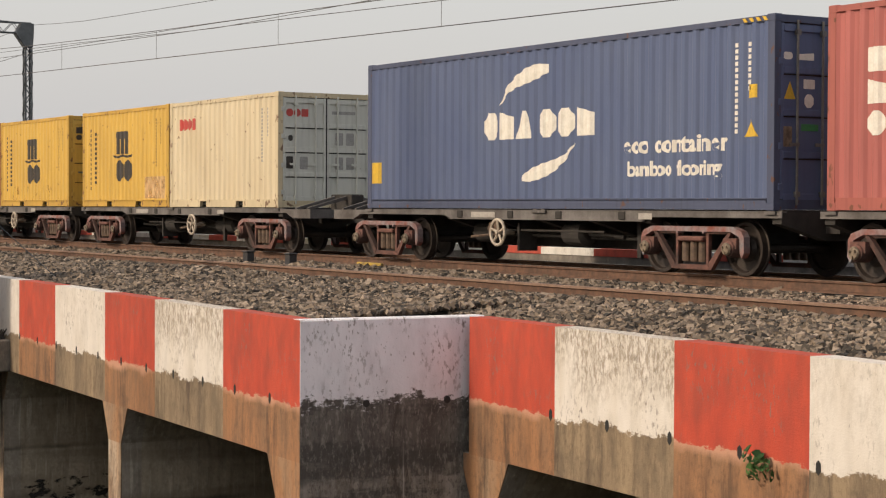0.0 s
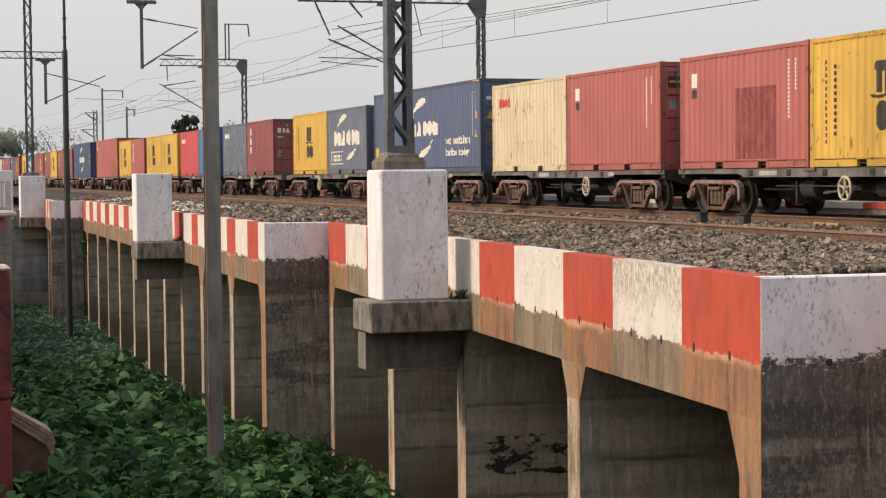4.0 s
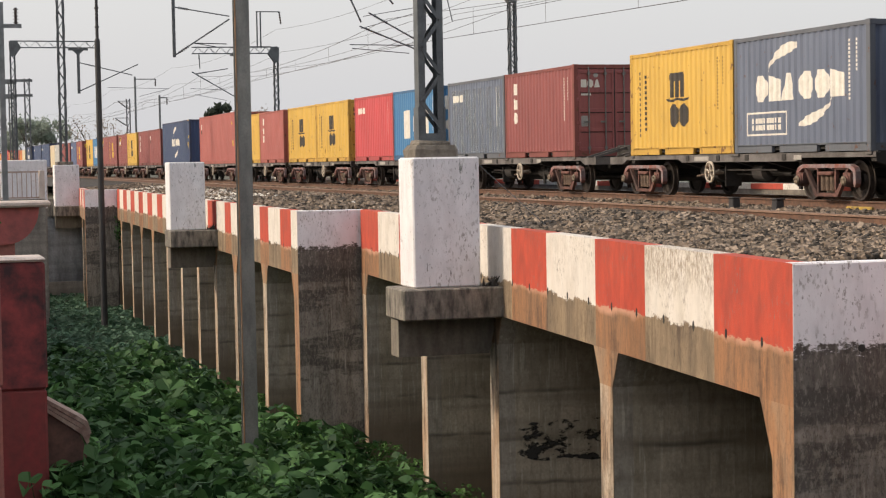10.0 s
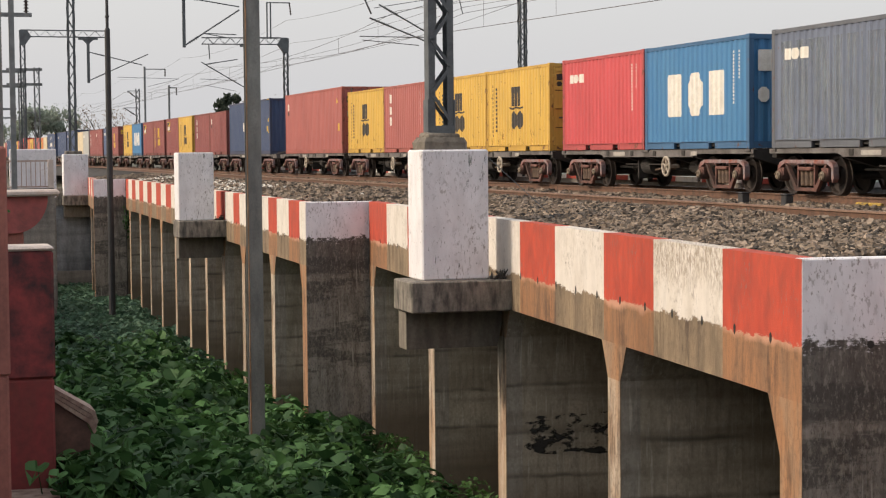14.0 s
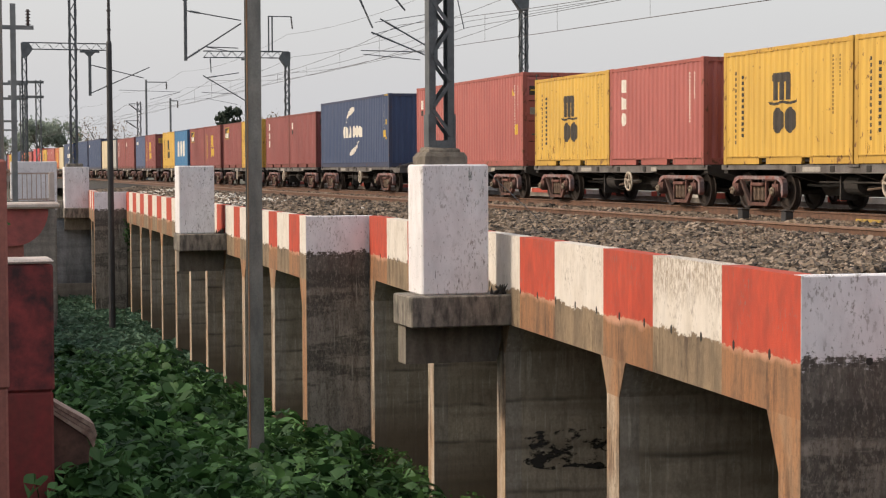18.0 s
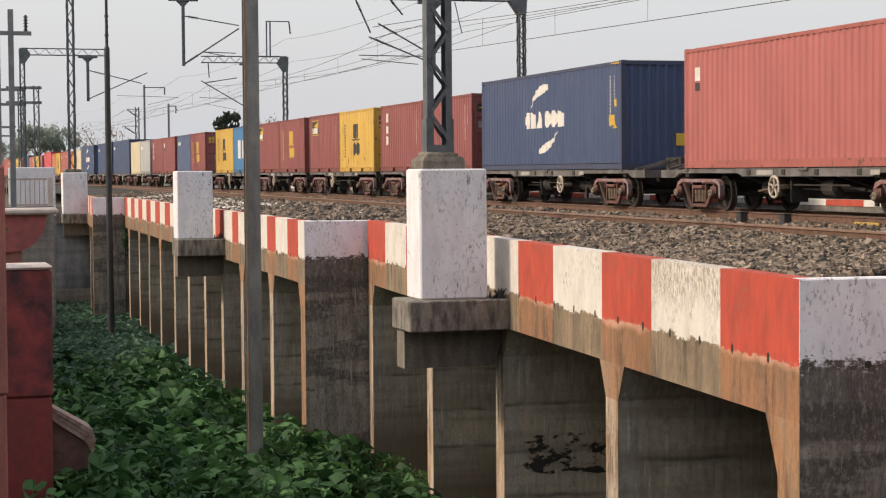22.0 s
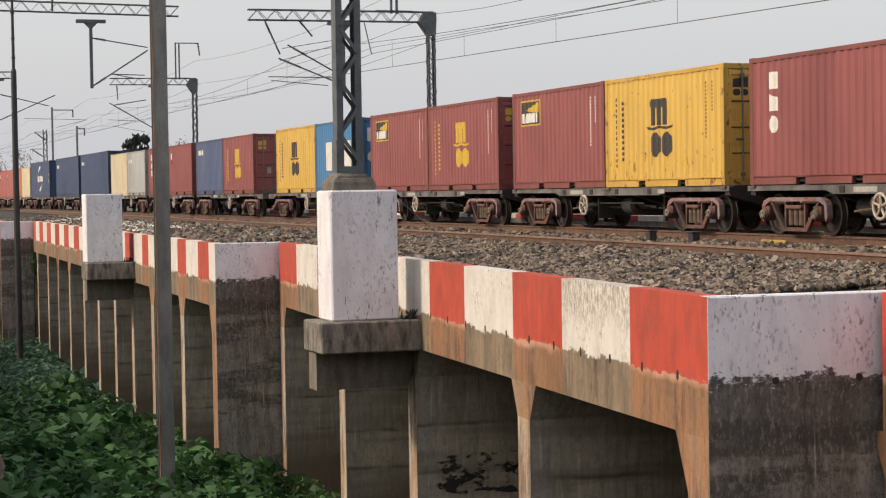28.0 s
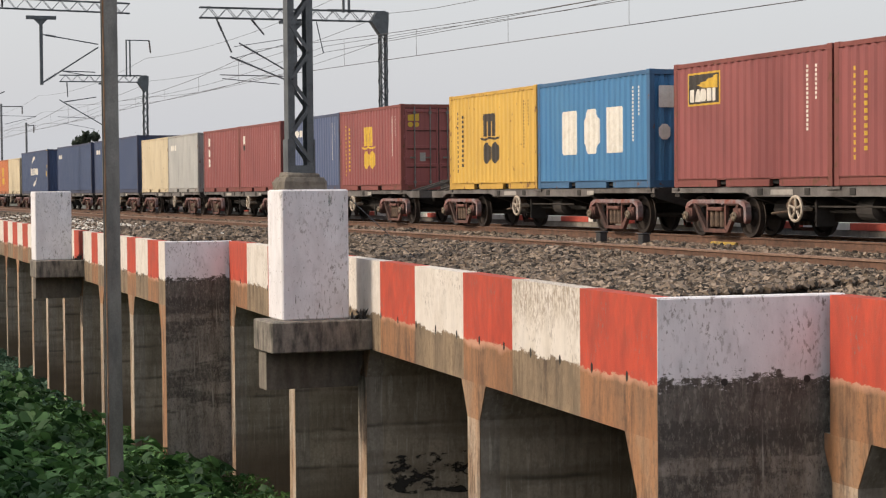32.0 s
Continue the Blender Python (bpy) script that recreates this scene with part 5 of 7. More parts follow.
def wagon(end, gap_near, gap_far):
    """A low container flat wagon; its origin is the middle of the load's base; end: towards which end the brake gear sits."""
    w = thing("container_wagon", None, "low steel container flat wagon on two dusty bogies", "wagon", "wagons of the train")

    # the sill is cut back in a slope over each bogie
    web = [(-6.25, -0.015), (-6.25, -0.115), (-3.2, -0.115), (-2.95, -0.175), (2.95, -0.175), (3.2, -0.115), (6.25, -0.115), (6.25, -0.015)]
    sill = shared("sill", lambda: Geo().prism(web, -0.055, -0.04, "x").box(-0.06, 0.05, -6.25, 6.25, -0.03, -0.012).box(-0.06, 0.05, -2.95, 2.95, -0.19, -0.172).mesh("side_sill"))
    for s in (-1, 1):
        part("side_sill", sill, M_frame, w, "grey-brown steel side sill", pose(s * 1.14, 0, 0, 0, 0, 0 if s < 0 else 180))
    part("centre_sill", shared("csill", lambda: Geo().prism([(-6.5, -0.05), (-6.5, -0.34), (-3.3, -0.36), (-2.9, -0.68), (2.9, -0.68), (3.3, -0.36), (6.5, -0.34), (6.5, -0.05)], -0.28, 0.28, "x").mesh("centre_sill")), M_under, w)
    part("deck", shared("deck", lambda: Geo().box(-1.12, 1.12, -6.2, 6.2, -0.03, 0.008).mesh("deck")), M_under, w, "dark deck plate")
    beam = shared("beam", lambda: Geo().prism([(-1.15, -0.03), (1.15, -0.03), (1.15, -0.2), (0.25, -0.45), (-0.25, -0.45), (-1.15, -0.2)], -0.1, 0.1, "y").mesh("cross_bearer"))
    for y in (-6.1, -3.0, -1.5, 0, 1.5, 3.0, 6.1):
        part("cross_bearer", beam, M_under, w, at=pose(0, y, 0))
    lug = shared("lug", lambda: Geo().box(-0.09, 0.09, -0.12, 0.12, -0.05, 0.0).box(-0.06, 0.06, -0.06, 0.06, 0.0, 0.04).mesh("twist_lock"))
    for y in (-6.02, -0.12, 0.12, 6.02):
        for s in (-1, 1):
            part("twist_lock", lug, M_frame, w, at=pose(s * 1.14, y, -0.012))
    part("hand_wheel", shared("hw", lambda: hand_wheel().mesh("hand_wheel")), M_hand, w, "white five-spoked brake hand wheel", pose(-1.27, 1.2 if end > 0 else -1.5, -0.42))
    part("brake_cylinder", shared("cyl", lambda: Geo().lathe([(-0.3, 0.1), (-0.28, 0.2), (0.25, 0.22), (0.3, 0.12)], 16, "y").rod((0, 0.3, 0), (0, 1.3, -0.05), 0.04).mesh("brake_cylinder")), M_under, w, "grimy brake cylinder and rod", pose(-0.75, -0.6 * end, -0.42, 0, 0, 0 if end < 0 else 180))
    part("air_reservoir", shared("res", lambda: Geo().lathe([(-0.5, 0.12), (-0.45, 0.2), (0.45, 0.2), (0.5, 0.12)], 16, "y").mesh("air_reservoir")), M_under, w, "grimy air reservoir", pose(-0.6, 2.3 * end, -0.42))
    part("brake_rigging", shared("rig", lambda: Geo().rod((-0.7, -2.9, 0), (-0.7, 2.9, 0.05), 0.03).rod((-0.95, -1.6, 0.12), (-0.95, 1.9, 0.12), 0.02).box(-1.0, -0.6, 0.9, 0.96, -0.25, 0.25).box(-0.8, -0.74, -2.4, -2.3, -0.3, 0.3).mesh("brake_rigging")), M_under, w, "brake rods and levers", pose(0, 0, -0.5))
    for y0, y1 in ((1.4, 2.2), (-3.2, -2.85)):
        part("plate", shared(("plate", y0), lambda: Geo().box(-1.206, -1.198, y0, y1, -0.155, -0.055).mesh("plate")), M_frame_pale, w, "small pale number panel")
    for y in (-2.4, -0.6, 0.9, 2.6):
        part("stake_pocket", shared("pocket", lambda: Geo().block(-1.215, -1.17, -0.09, 0.09, -0.165, -0.03, 0.01).mesh("stake_pocket")), M_under, w, at=pose(0, y, 0))
    part("gear_box", shared("gear", lambda: Geo().block(-0.12, 0.12, -0.16, 0.16, -0.14, 0.14, 0.03).rod((-0.2, 0, 0), (0.1, 0, 0), 0.06, 10).rod((0, 0.1, -0.1), (0, 0.9, -0.16), 0.025, 6).mesh("gear_box")), M_spring, w, "dusty brake slack adjuster", pose(-0.98, 1.62 if end > 0 else -1.08, -0.36))
    for g, s in ((gap_near, -1), (gap_far, 1)):
        reach = 1.95 if g else 0.57
        q = Geo().box(-0.12, 0.12, *sorted((s * 6.5, s * (6.1 + reach))), -0.32, -0.12)
        part("drawgear", q, M_under, w, "dark coupler")
        if g:
            # at the ends of a five-wagon set the frame runs on past the load
            e = Geo()
            for t in (-1, 1):
                e.prism([(s * 6.25, -0.03), (s * 7.6, -0.03), (s * 7.6, -0.225), (s * 6.75, -0.225), (s * 6.45, -0.115), (s * 6.25, -0.115)], *sorted((t * 1.19, t * 1.1)), "x")
            e.box(-1.1, 1.1, *sorted((s * 7.5, s * 7.6)), -0.225, -0.03)
            part("end_sill", e, M_frame, w, "grey-brown end sill past the load")
            part("end_deck", Geo().box(-1.1, 1.1, *sorted((s * 6.3, s * 7.5)), -0.10, -0.05), M_under, w, "dark end deck")
            for y in (6.75, 7.3):
                rack = Geo()
                for t in (-1, 1):
                    rack.prism([(t * 1.12, -0.05), (t * 1.12, 0.0), (t * 0.14, 0.27), (t * 0.14, 0.19)], *sorted((s * y, s * (y + 0.07))), "y")
                part("end_rack", rack, M_frame, w, "sloping cross rack of the end deck")
            part("coupler_hood", Geo().block(-0.16, 0.16, *sorted((s * 6.6, s * 7.55)), -0.05, 0.30, 0.02), M_under, w, "dark hood over the coupler")
    spots = (-5.1, 4.7) if gap_near else (-4.1, 5.5) if gap_far else (-4.45, 4.5)
    sets = bogie(w, spots[0]) + bogie(w, spots[1])
    return w, sets


LOADS = [
    [("red", "column", 40, True)],
    [("navy", "swoosh_eco", 40, True)],
    [("cream", "corner_red", 20, True, "greengrey"), ("yellow", "stacked", 20, False)],
    [("yellow", "stacked", 20, True), ("red", "corner", 20, False)],
    [("red", "corner", 20, True), ("cream", "corner_red", 20, False)],
    [("navy", "swoosh_eco", 40, True)],
    [("slate", "swoosh", 20, False), ("yellow", "stacked", 20, False)],
    [("dull_red", "column", 20, True), ("slate", "corner_wide", 20, False)],
    [("blue", "tall", 20, False), ("bright_red", "corner_wide", 20, False)],
    [("yellow", "stacked", 20, True), ("yellow", "stacked", 20, False)],
    [("red", "column", 20, False), ("yellow", "stacked", 20, False)],
    [("red", "corner", 40, True)],
    [("deep_navy", "swoosh", 40, False)],
    [("dull_red", "corner", 20, True), ("dull_red", "column", 20, False)],
    [("yellow", "stacked", 20, True), ("dull_red", "plate", 20, False)],
    [("dull_red", "stacked_yellow", 20, True), ("dull_red", "plate", 20, False)],
    [("blue", "tall", 20, False), ("yellow", "stacked", 20, False)],
    [("dull_red", "stacked_yellow", 20, True), ("navy", "corner_wide", 20, False)],
    [("dull_red", "corner", 20, False), ("dull_red", "column", 20, False)],
    [("grey", "corner_wide", 20, False), ("cream", "plainside", 20, False)],
    [("deep_navy", "corner_wide", 40, False)],
    [("deep_navy", "corner_wide", 40, False)],
    [("deep_navy", "swoosh", 40, False)],
    [("cream", "plainside", 20, False), ("orange", "stacked_yellow", 20, False)],
    [("red", "corner", 20, False), ("red", "corner", 20, False)],
    [("yellow", "stacked", 20, False), ("orange", "column", 20, False)],
    [("bright_red", "corner", 40, False)],
    [("red", "corner", 20, False), ("yellow", "stacked", 20, False)],
    [("orange", "corner", 20, False), ("red", "column", 20, False)],
    [("deep_navy", "corner_wide", 40, False)],
    [("red", "corner", 20, False), ("cream", "plainside", 20, False)],
    [("yellow", "stacked", 20, False), ("red", "corner", 20, False)],
    [("slate", "corner", 20, False), ("orange", "corner", 20, False)],
    [("red", "corner", 40, False)],
    [("dull_red", "corner", 20, False), ("yellow", "stacked", 20, False)],
]
COLOUR_WORDS = {"dull_red": "maroon", "bright_red": "bright red", "slate": "slate blue", "navy": "navy blue", "deep_navy": "dark navy"}
STYLE_WORDS = {"swoosh_eco": "with white words and curved marks", "swoosh": "with white curved marks and lettering shapes", "stacked": "with a black stacked emblem", "stacked_yellow": "with a yellow stacked emblem", "tall": "with tall white lettering shapes", "corner": "with a small corner emblem", "corner_red": "with a red corner emblem", "corner_wide": "with a small white emblem", "plate": "with a black and yellow plate emblem", "column": "with white upright lettering", "plainside": "with plain sides"}
TRAIN, WHEELS = [], []
for i, load in enumerate(LOADS):
    far = wagon_far(i)
    mid = far - 6.096
    w, sets = wagon(1 if (i + 3) % 5 == 4 or i in (13, 14, 15) else -1, (i + 3) % 5 == 0, (i + 3) % 5 == 4)
    TRAIN.append((w, mid))
    WHEELS += sets
    for j, (colour, style, size, doors, *extra) in enumerate(load):
        L, H = (12.192, 2.896) if size == 40 else (6.058, 2.591)
        label = f"{COLOUR_WORDS.get(colour, colour)} steel {'forty' if size == 40 else 'twenty'}-foot container {STYLE_WORDS[style]}"
        c = container(L, H, colour, style, doors, label, *extra)
        for a, b, y0, y1, z0, z1, film, note in SIDE_STAINS:
            if (a, b) == (i, j):
                ob = part("stain", Geo().box(SIDE - 0.0008, SIDE - 0.0004, y0, y1, z0, z1), film, c, note)
                paint_on(ob.data, L)
        TRAIN.append((c, mid if size == 40 else mid + (-3.065 if j == 0 else 3.065)))


# ---- overhead line: masts, booms, wires ----
def lattice(parent, a, b, w, d, pitch, leg=0.05, bar=0.035, name="mast", steel=None, split=False):
    """A four-legged laced girder from a to b; w, d: its two widths."""
    steel = steel or M_steel
    a, b = Vector(a), Vector(b)
    q = (b - a).to_track_quat("Z", "Y") if abs((b - a).normalized().z) < 0.9 else Euler((0, 0, 0)).to_quaternion()
    n = (b - a).length

    def at(x, y, z):
        return a + q @ Vector((x, y, z))

    def bar_geo(g, p, r, t):
        dirn = (r - p)
        m = Matrix.Translation(p) @ dirn.to_track_quat("Z", "Y").to_matrix().to_4x4()
        g.box(-t, t, -t * 0.5, t * 0.5, 0, dirn.length, m)
        return g

    for sx in (-1, 1):
        for sy in (-1, 1):
            m = Matrix.Translation(a) @ q.to_matrix().to_4x4()
            x, y = sx * w / 2, sy * d / 2
            g = Geo()
            g.box(*sorted((x, x - sx * leg)), *sorted((y, y - sy * 0.012)), 0, n, m)
            g.box(*sorted((x, x - sx * 0.012)), *sorted((y, y - sy * leg)), 0, n, m)
            part(name + "_leg", g, steel, parent)
    steps = max(2, round(n / pitch))
    joined = Geo()
    for k in range(steps):
        z0, z1 = n * k / steps, n * (k + 1) / steps
        s = 1 if k % 2 else -1
        for sy in (-1, 1):
            g = Geo() if split else joined
            bar_geo(g, at(-s * (w / 2 - leg / 2), sy * d / 2, z0), at(s * (w / 2 - leg / 2), sy * d / 2, z1), bar)
            if split:
                part("lacing_bar", g, steel, parent)
        for sx in (-1, 1):
            g = Geo() if split else joined
            bar_geo(g, at(sx * w / 2, -s * (d / 2 - leg / 2), z0), at(sx * w / 2, s * (d / 2 - leg / 2), z1), bar)
            if split:
                part("lacing_bar", g, steel, parent)
    if not split:
        tagged(part("lacing", joined, steel, parent, "zigzag lacing bars"), kind="stuff")


def insulator(g, a, b, r=0.07, n=5):
    a, b = Vector(a), Vector(b)
    q = (b - a).to_track_quat("Z", "Y")
    g.rod(a, b, r * 0.45, 8)
    for i in range(n):
        p = a + (b - a) * ((i + 0.5) / n)
        h = (b - a) / n * 0.35
        g.rod(p - h * 0.5, p + h * 0.5, r, 10, r * 0.6)
    return g


M_insul = plain("brown_porcelain", (0.06, 0.035, 0.028), (0.045, 0.03, 0.025), 8, 0.3, bump=0)

# mast on the near pedestal
mast = thing("lattice_mast", pose(9.52, 32.58, 1.028), "tall grey laced steel mast on a whitewashed pedestal", "mast", "overhead line masts")


def rough_pad(x, y, z0, z1, seed):
    """A crumbled concrete pad with uneven edges."""
    r = random.Random(seed)
    g = Geo()
    n = 22
    for z, k in ((z0, 1.0), (z0 + 0.6 * (z1 - z0), 0.98), (z1, 0.9)):
        for i in range(n):
            a = 2 * math.pi * i / n
            c, q = math.cos(a), math.sin(a)
            m = k * (0.96 + 0.08 * r.random()) / max(abs(c), abs(q)) ** 0.8
            g.v.append((x * c * m, y * q * m, z + (0.03 * r.random() if z > z0 else 0)))
    for j in range(2):
        g.f += [(j * n + i, j * n + (i + 1) % n, (j + 1) * n + (i + 1) % n, (j + 1) * n + i) for i in range(n)]
    g.f += [tuple(reversed(range(n))), tuple(range(2 * n, 3 * n))]
    return g


part("base_pad", rough_pad(0.47, 0.37, 0, 0.2, 3), M_bracket, mast, "rough crumbling concrete pad")
part("base_pad", rough_pad(0.36, 0.29, 0.19, 0.29, 4), M_bracket, mast, "rough crumbling concrete pad")
for s in (-1, 1):
    x, t = s * 0.239, s * 0.012
    web = [(x, -0.143), (x, 0.143), (x - s * 0.124, 0.143), (x - s * 0.124, 0.131), (x - t, 0.131), (x - t, -0.131), (x - s * 0.124, -0.131), (x - s * 0.124, -0.143)]
    g = Geo().prism(web, 0.29, 10.7, "z")
    part("channel", g, M_steel, mast, "upright steel channel")
for k in range(20):
    z0, z1, d = 0.525 + 0.497 * k, 0.525 + 0.497 * (k + 1), 1 if k % 2 else -1
    for e in (-1, 1):
        a, b = Vector((-d * 0.181, e * 0.151, z0)), Vector((d * 0.181, e * 0.151, z1))
        w = Vector((b - a)).normalized().cross(Vector((0, 1, 0))) * 0.033
        n = Vector((0, 0.006, 0))
        g = Geo()
        g.v = [tuple(p + o * w + u * n) for p in (a, b) for o in (-1, 1) for u in (-1, 1)]
        g.f = [(0, 1, 3, 2), (4, 6, 7, 5), (0, 2, 6, 4), (1, 5, 7, 3), (0, 4, 5, 1), (2, 3, 7, 6)]
        part("lacing_bar", g, M_steel, mast)
for s in (-1, 1):
    part("gusset", Geo().box(s * 0.246 - 0.015, s * 0.246 + 0.015, -0.16, 0.16, 0.28, 0.92), M_steel, mast, "dark base plate")
    part("gusset", Geo().box(-0.24, 0.24, s * 0.162 - 0.006, s * 0.162 + 0.006, 0.29, 0.44), M_steel, mast, "dark base plate")

# mast on the far pedestal with its long boom, drop post and bracket arms
far_mast = thing("lattice_mast", pose(9.8, 111.1, 1.08), "grey laced mast on a far pedestal carrying a long boom", "mast", "overhead line masts")
part("base_pad", Geo().block(-0.5, 0.5, -0.4, 0.4, 0, 0.22, 0.05), M_ledge, far_mast, "rough concrete pad")
lattice(far_mast, (0, 0, 0.2), (0, 0, 11.6), 0.42, 0.36, 0.6, 0.1, 0.035)
lattice(far_mast, (-1.5, 0, 11.29), (12.03, 0, 11.08), 0.34, 0.66, 0.52, 0.07, 0.024, "boom")
part("drop_post", Geo().box(6.62, 6.8, -0.09, 0.09, 6.4, 10.3).box(5.85, 7.6, -0.15, 0.15, 10.3, 10.5).prism([(6.3, 10.3), (7.1, 10.3), (6.82, 10.0), (6.6, 10.0)], -0.08, 0.08, "y"), M_steel, far_mast, "hanging drop post")
g = Geo().rod((6.8, 0, 9.4), (10.1, 0, 8.88), 0.035).rod((6.8, 0, 6.55), (10.1, 0, 8.7), 0.045)
insulator(insulator(g, (7.0, 0, 9.37), (7.6, 0, 9.28), 0.1), (7.0, 0, 6.68), (7.6, 0, 7.07), 0.1)
part("bracket_arm", g, M_steel, far_mast, "insulated cantilever tubes")
part("bracket_arm", Geo().rod((9.9, 0, 7.2), (7.9, 0, 7.25), 0.03).rod((9.4, 0, 7.0), (7.9, 0, 7.25), 0.025), M_steel, far_mast, "registration arm")


def side_gantry(x, y, h, reach, label, post_x, arms, top_post=None, flip=1):
    """A laced mast with one boom reaching over the track, a drop post and bracket arms."""
    gm = thing("gantry_mast", pose(x, y, -1.15), label, "mast", "overhead line masts")
    z = h + 1.15
    lattice(gm, (0, 0, 0), (0, 0, z - 0.3), 0.32, 0.3, 0.42, 0.07, 0.03)
    lattice(gm, (flip * 0.1, 0, z + 0.27), (-flip * reach, 0, z + 0.25), 0.26, 0.47, 0.38, 0.055, 0.018, "boom")
    part("knee", Geo().prism([(-0.16, z - 0.5), (0.16, z - 0.5), (0.2, z + 0.1), (0.2, z + 0.46), (-0.3, z + 0.46), (-0.55, z + 0.05)] if flip > 0 else [(0.16, z - 0.5), (-0.16, z - 0.5), (-0.2, z + 0.1), (-0.2, z + 0.46), (0.3, z + 0.46), (0.55, z + 0.05)], -0.2, 0.2, "y"), M_steel, gm, "dark corner plate")
    if post_x is not None:
        p = post_x - x
        part("drop_post", Geo().box(p - 0.09, p + 0.09, -0.08, 0.08, z - 2.9, z).box(p - 0.62, p + 0.62, -0.12, 0.12, z - 0.12, z).prism([(p - 0.35, z - 0.12), (p + 0.35, z - 0.12), (p + 0.1, z - 0.36), (p - 0.1, z - 0.36)], -0.07, 0.07, "y"), M_steel, gm, "hanging drop post")
    g = Geo()
    for (x0, z0), (x1, z1), r in arms:
        g.rod((x0 - x, 0, z0 + 1.15), (x1 - x, 0, z1 + 1.15), r * 0.75, 6)
        d = (Vector((x1 - x, 0, z1 + 1.15)) - Vector((x0 - x, 0, z0 + 1.15)))
        if r > 0.04:
            a = Vector((x0 - x, 0, z0 + 1.15))
            insulator(g, a + d * 0.1, a + d * 0.35, 0.065, 7)
    part("bracket_arm", g, M_steel, gm, "insulated cantilever tubes")
    if top_post:
        px, ph, arm = top_post
        part("top_post", Geo().box(px - x - 0.16, px - x - 0.08, -0.06, 0.06, z + 0.4, z + ph).box(px - x + 0.08, px - x + 0.16, -0.06, 0.06, z + 0.4, z + ph).box(px - x - 0.16, px - x + arm, -0.05, 0.05, z + ph - 0.06, z + ph).box(px - x - 0.8, px - x + 0.8, -0.06, 0.06, z + 0.45, z + 0.53), M_steel, gm, "upright post with side arm")
        g = insulator(Geo(), (px - x + arm, 0, z + ph), (px - x + arm + 0.1, 0, z + ph - 0.85), 0.08)
        part("insulator", g, M_insul, gm, "hanging insulator string")
    return gm


ARMS_1 = [((18.82, 7.05), (21.1, 5.8), 0.045), ((18.43, 6.5), (21.1, 5.45), 0.045), ((17.89, 8.0), (18.5, 6.66), 0.05), ((19.34, 8.03), (19.87, 7.41), 0.05), ((18.0, 5.75), (21.0, 5.72), 0.03), ((18.1, 5.6), (20.5, 5.4), 0.025), ((22.1, 8.0), (22.4, 6.7), 0.03), ((18.6, 6.9), (21.0, 7.3), 0.02), ((18.5, 6.4), (21.0, 7.1), 0.02)]
side_gantry(25.0, 73, 8.0, 7.8, "grey laced gantry mast beyond the train, boom over the track", 21.15, ARMS_1, (23.4, 3.2, 1.3))
ARMS_2 = [((19.1, 7.1), (22.2, 5.3), 0.05), ((19.3, 6.95), (21.5, 7.3), 0.045), ((19.0, 6.0), (21.4, 5.9), 0.025), ((19.6, 8.25), (19.65, 7.3), 0.05), ((22.6, 8.25), (22.9, 6.3), 0.03), ((19.3, 5.6), (21.4, 5.2), 0.02)]
side_gantry(24.75, 121, 8.25, 5.6, "laced gantry mast farther along with a boom over the track", 22.3, ARMS_2, (23.64, 2.85, 1.4))
ARMS_3 = [((11.85, 7.7), (15.2, 6.9), 0.045), ((11.85, 5.9), (15.6, 7.6), 0.05), ((13.6, 6.1), (17.6, 6.0), 0.02), ((15.6, 5.5), (17.6, 6.0), 0.02)]
side_gantry(7.6, 121, 8.62, 5.4, "laced gantry mast on the near bank with a short boom", 11.75, ARMS_3, None, -1)
for x, y, h, arm, label in ((25.4, 200, 10.6, 2.2, "slim post with a side arm beyond the train"), (28.0, 200, 8.6, 0.8, "dark slim post beyond the train"), (21.0, 330, 9.0, 2.0, "very far slim line mast"), (14.0, 290, 8.5, 2.2, "very far slim line mast")):
    m = thing("line_post", pose(x, y, -1.15), label, "post", "distant posts")
    part("shaft", Geo().box(-0.1, 0.1, -0.1, 0.1, 0, h + 1.15), M_hazed_steel, m)
    part("arm", Geo().box(*sorted((0, arm)), -0.06, 0.06, h + 0.83, h + 0.93), M_hazed_steel, m)
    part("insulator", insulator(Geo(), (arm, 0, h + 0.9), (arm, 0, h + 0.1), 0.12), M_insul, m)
m = thing("lattice_tower", pose(20.3, 165, -1.15), "far lattice mast with two insulated arms beside the track", "post", "distant posts")
lattice(m, (0, 0, 0), (0, 0, 8.1), 0.34, 0.34, 0.5, 0.06, 0.03, steel=M_hazed_steel)
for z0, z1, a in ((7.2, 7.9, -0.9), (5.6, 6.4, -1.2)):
    part("arm", Geo().rod((0, 0, z0), (a, 0, z1), 0.05, 6).rod((0, 0, z1), (a, 0, z1), 0.035, 6), M_hazed_steel, m, "slanted bracket arm")
    part("insulator", insulator(Geo(), (a * 0.3, 0, z0 + (z1 - z0) * 0.3), (a * 0.75, 0, z0 + (z1 - z0) * 0.75), 0.1), M_insul, m)
for x, y, h in ((9.78, 140, 7.6), (8.7, 141, 7.5), (13.2, 230, 7.0)):
    m = thing("lattice_tower", pose(x, y, -1.15), "slender far lattice post with cross arms", "post", "distant posts")
    lattice(m, (0, 0, 0), (0, 0, h + 1.15), 0.4, 0.4, 0.6, 0.07, 0.03, steel=M_hazed_steel)
    part("cross_arm", Geo().box(-2.2, 0.4, -0.08, 0.08, h + 0.9, h + 1.1).box(-2.2, 0.4, -0.08, 0.08, h - 0.2, h), M_hazed_steel, m)


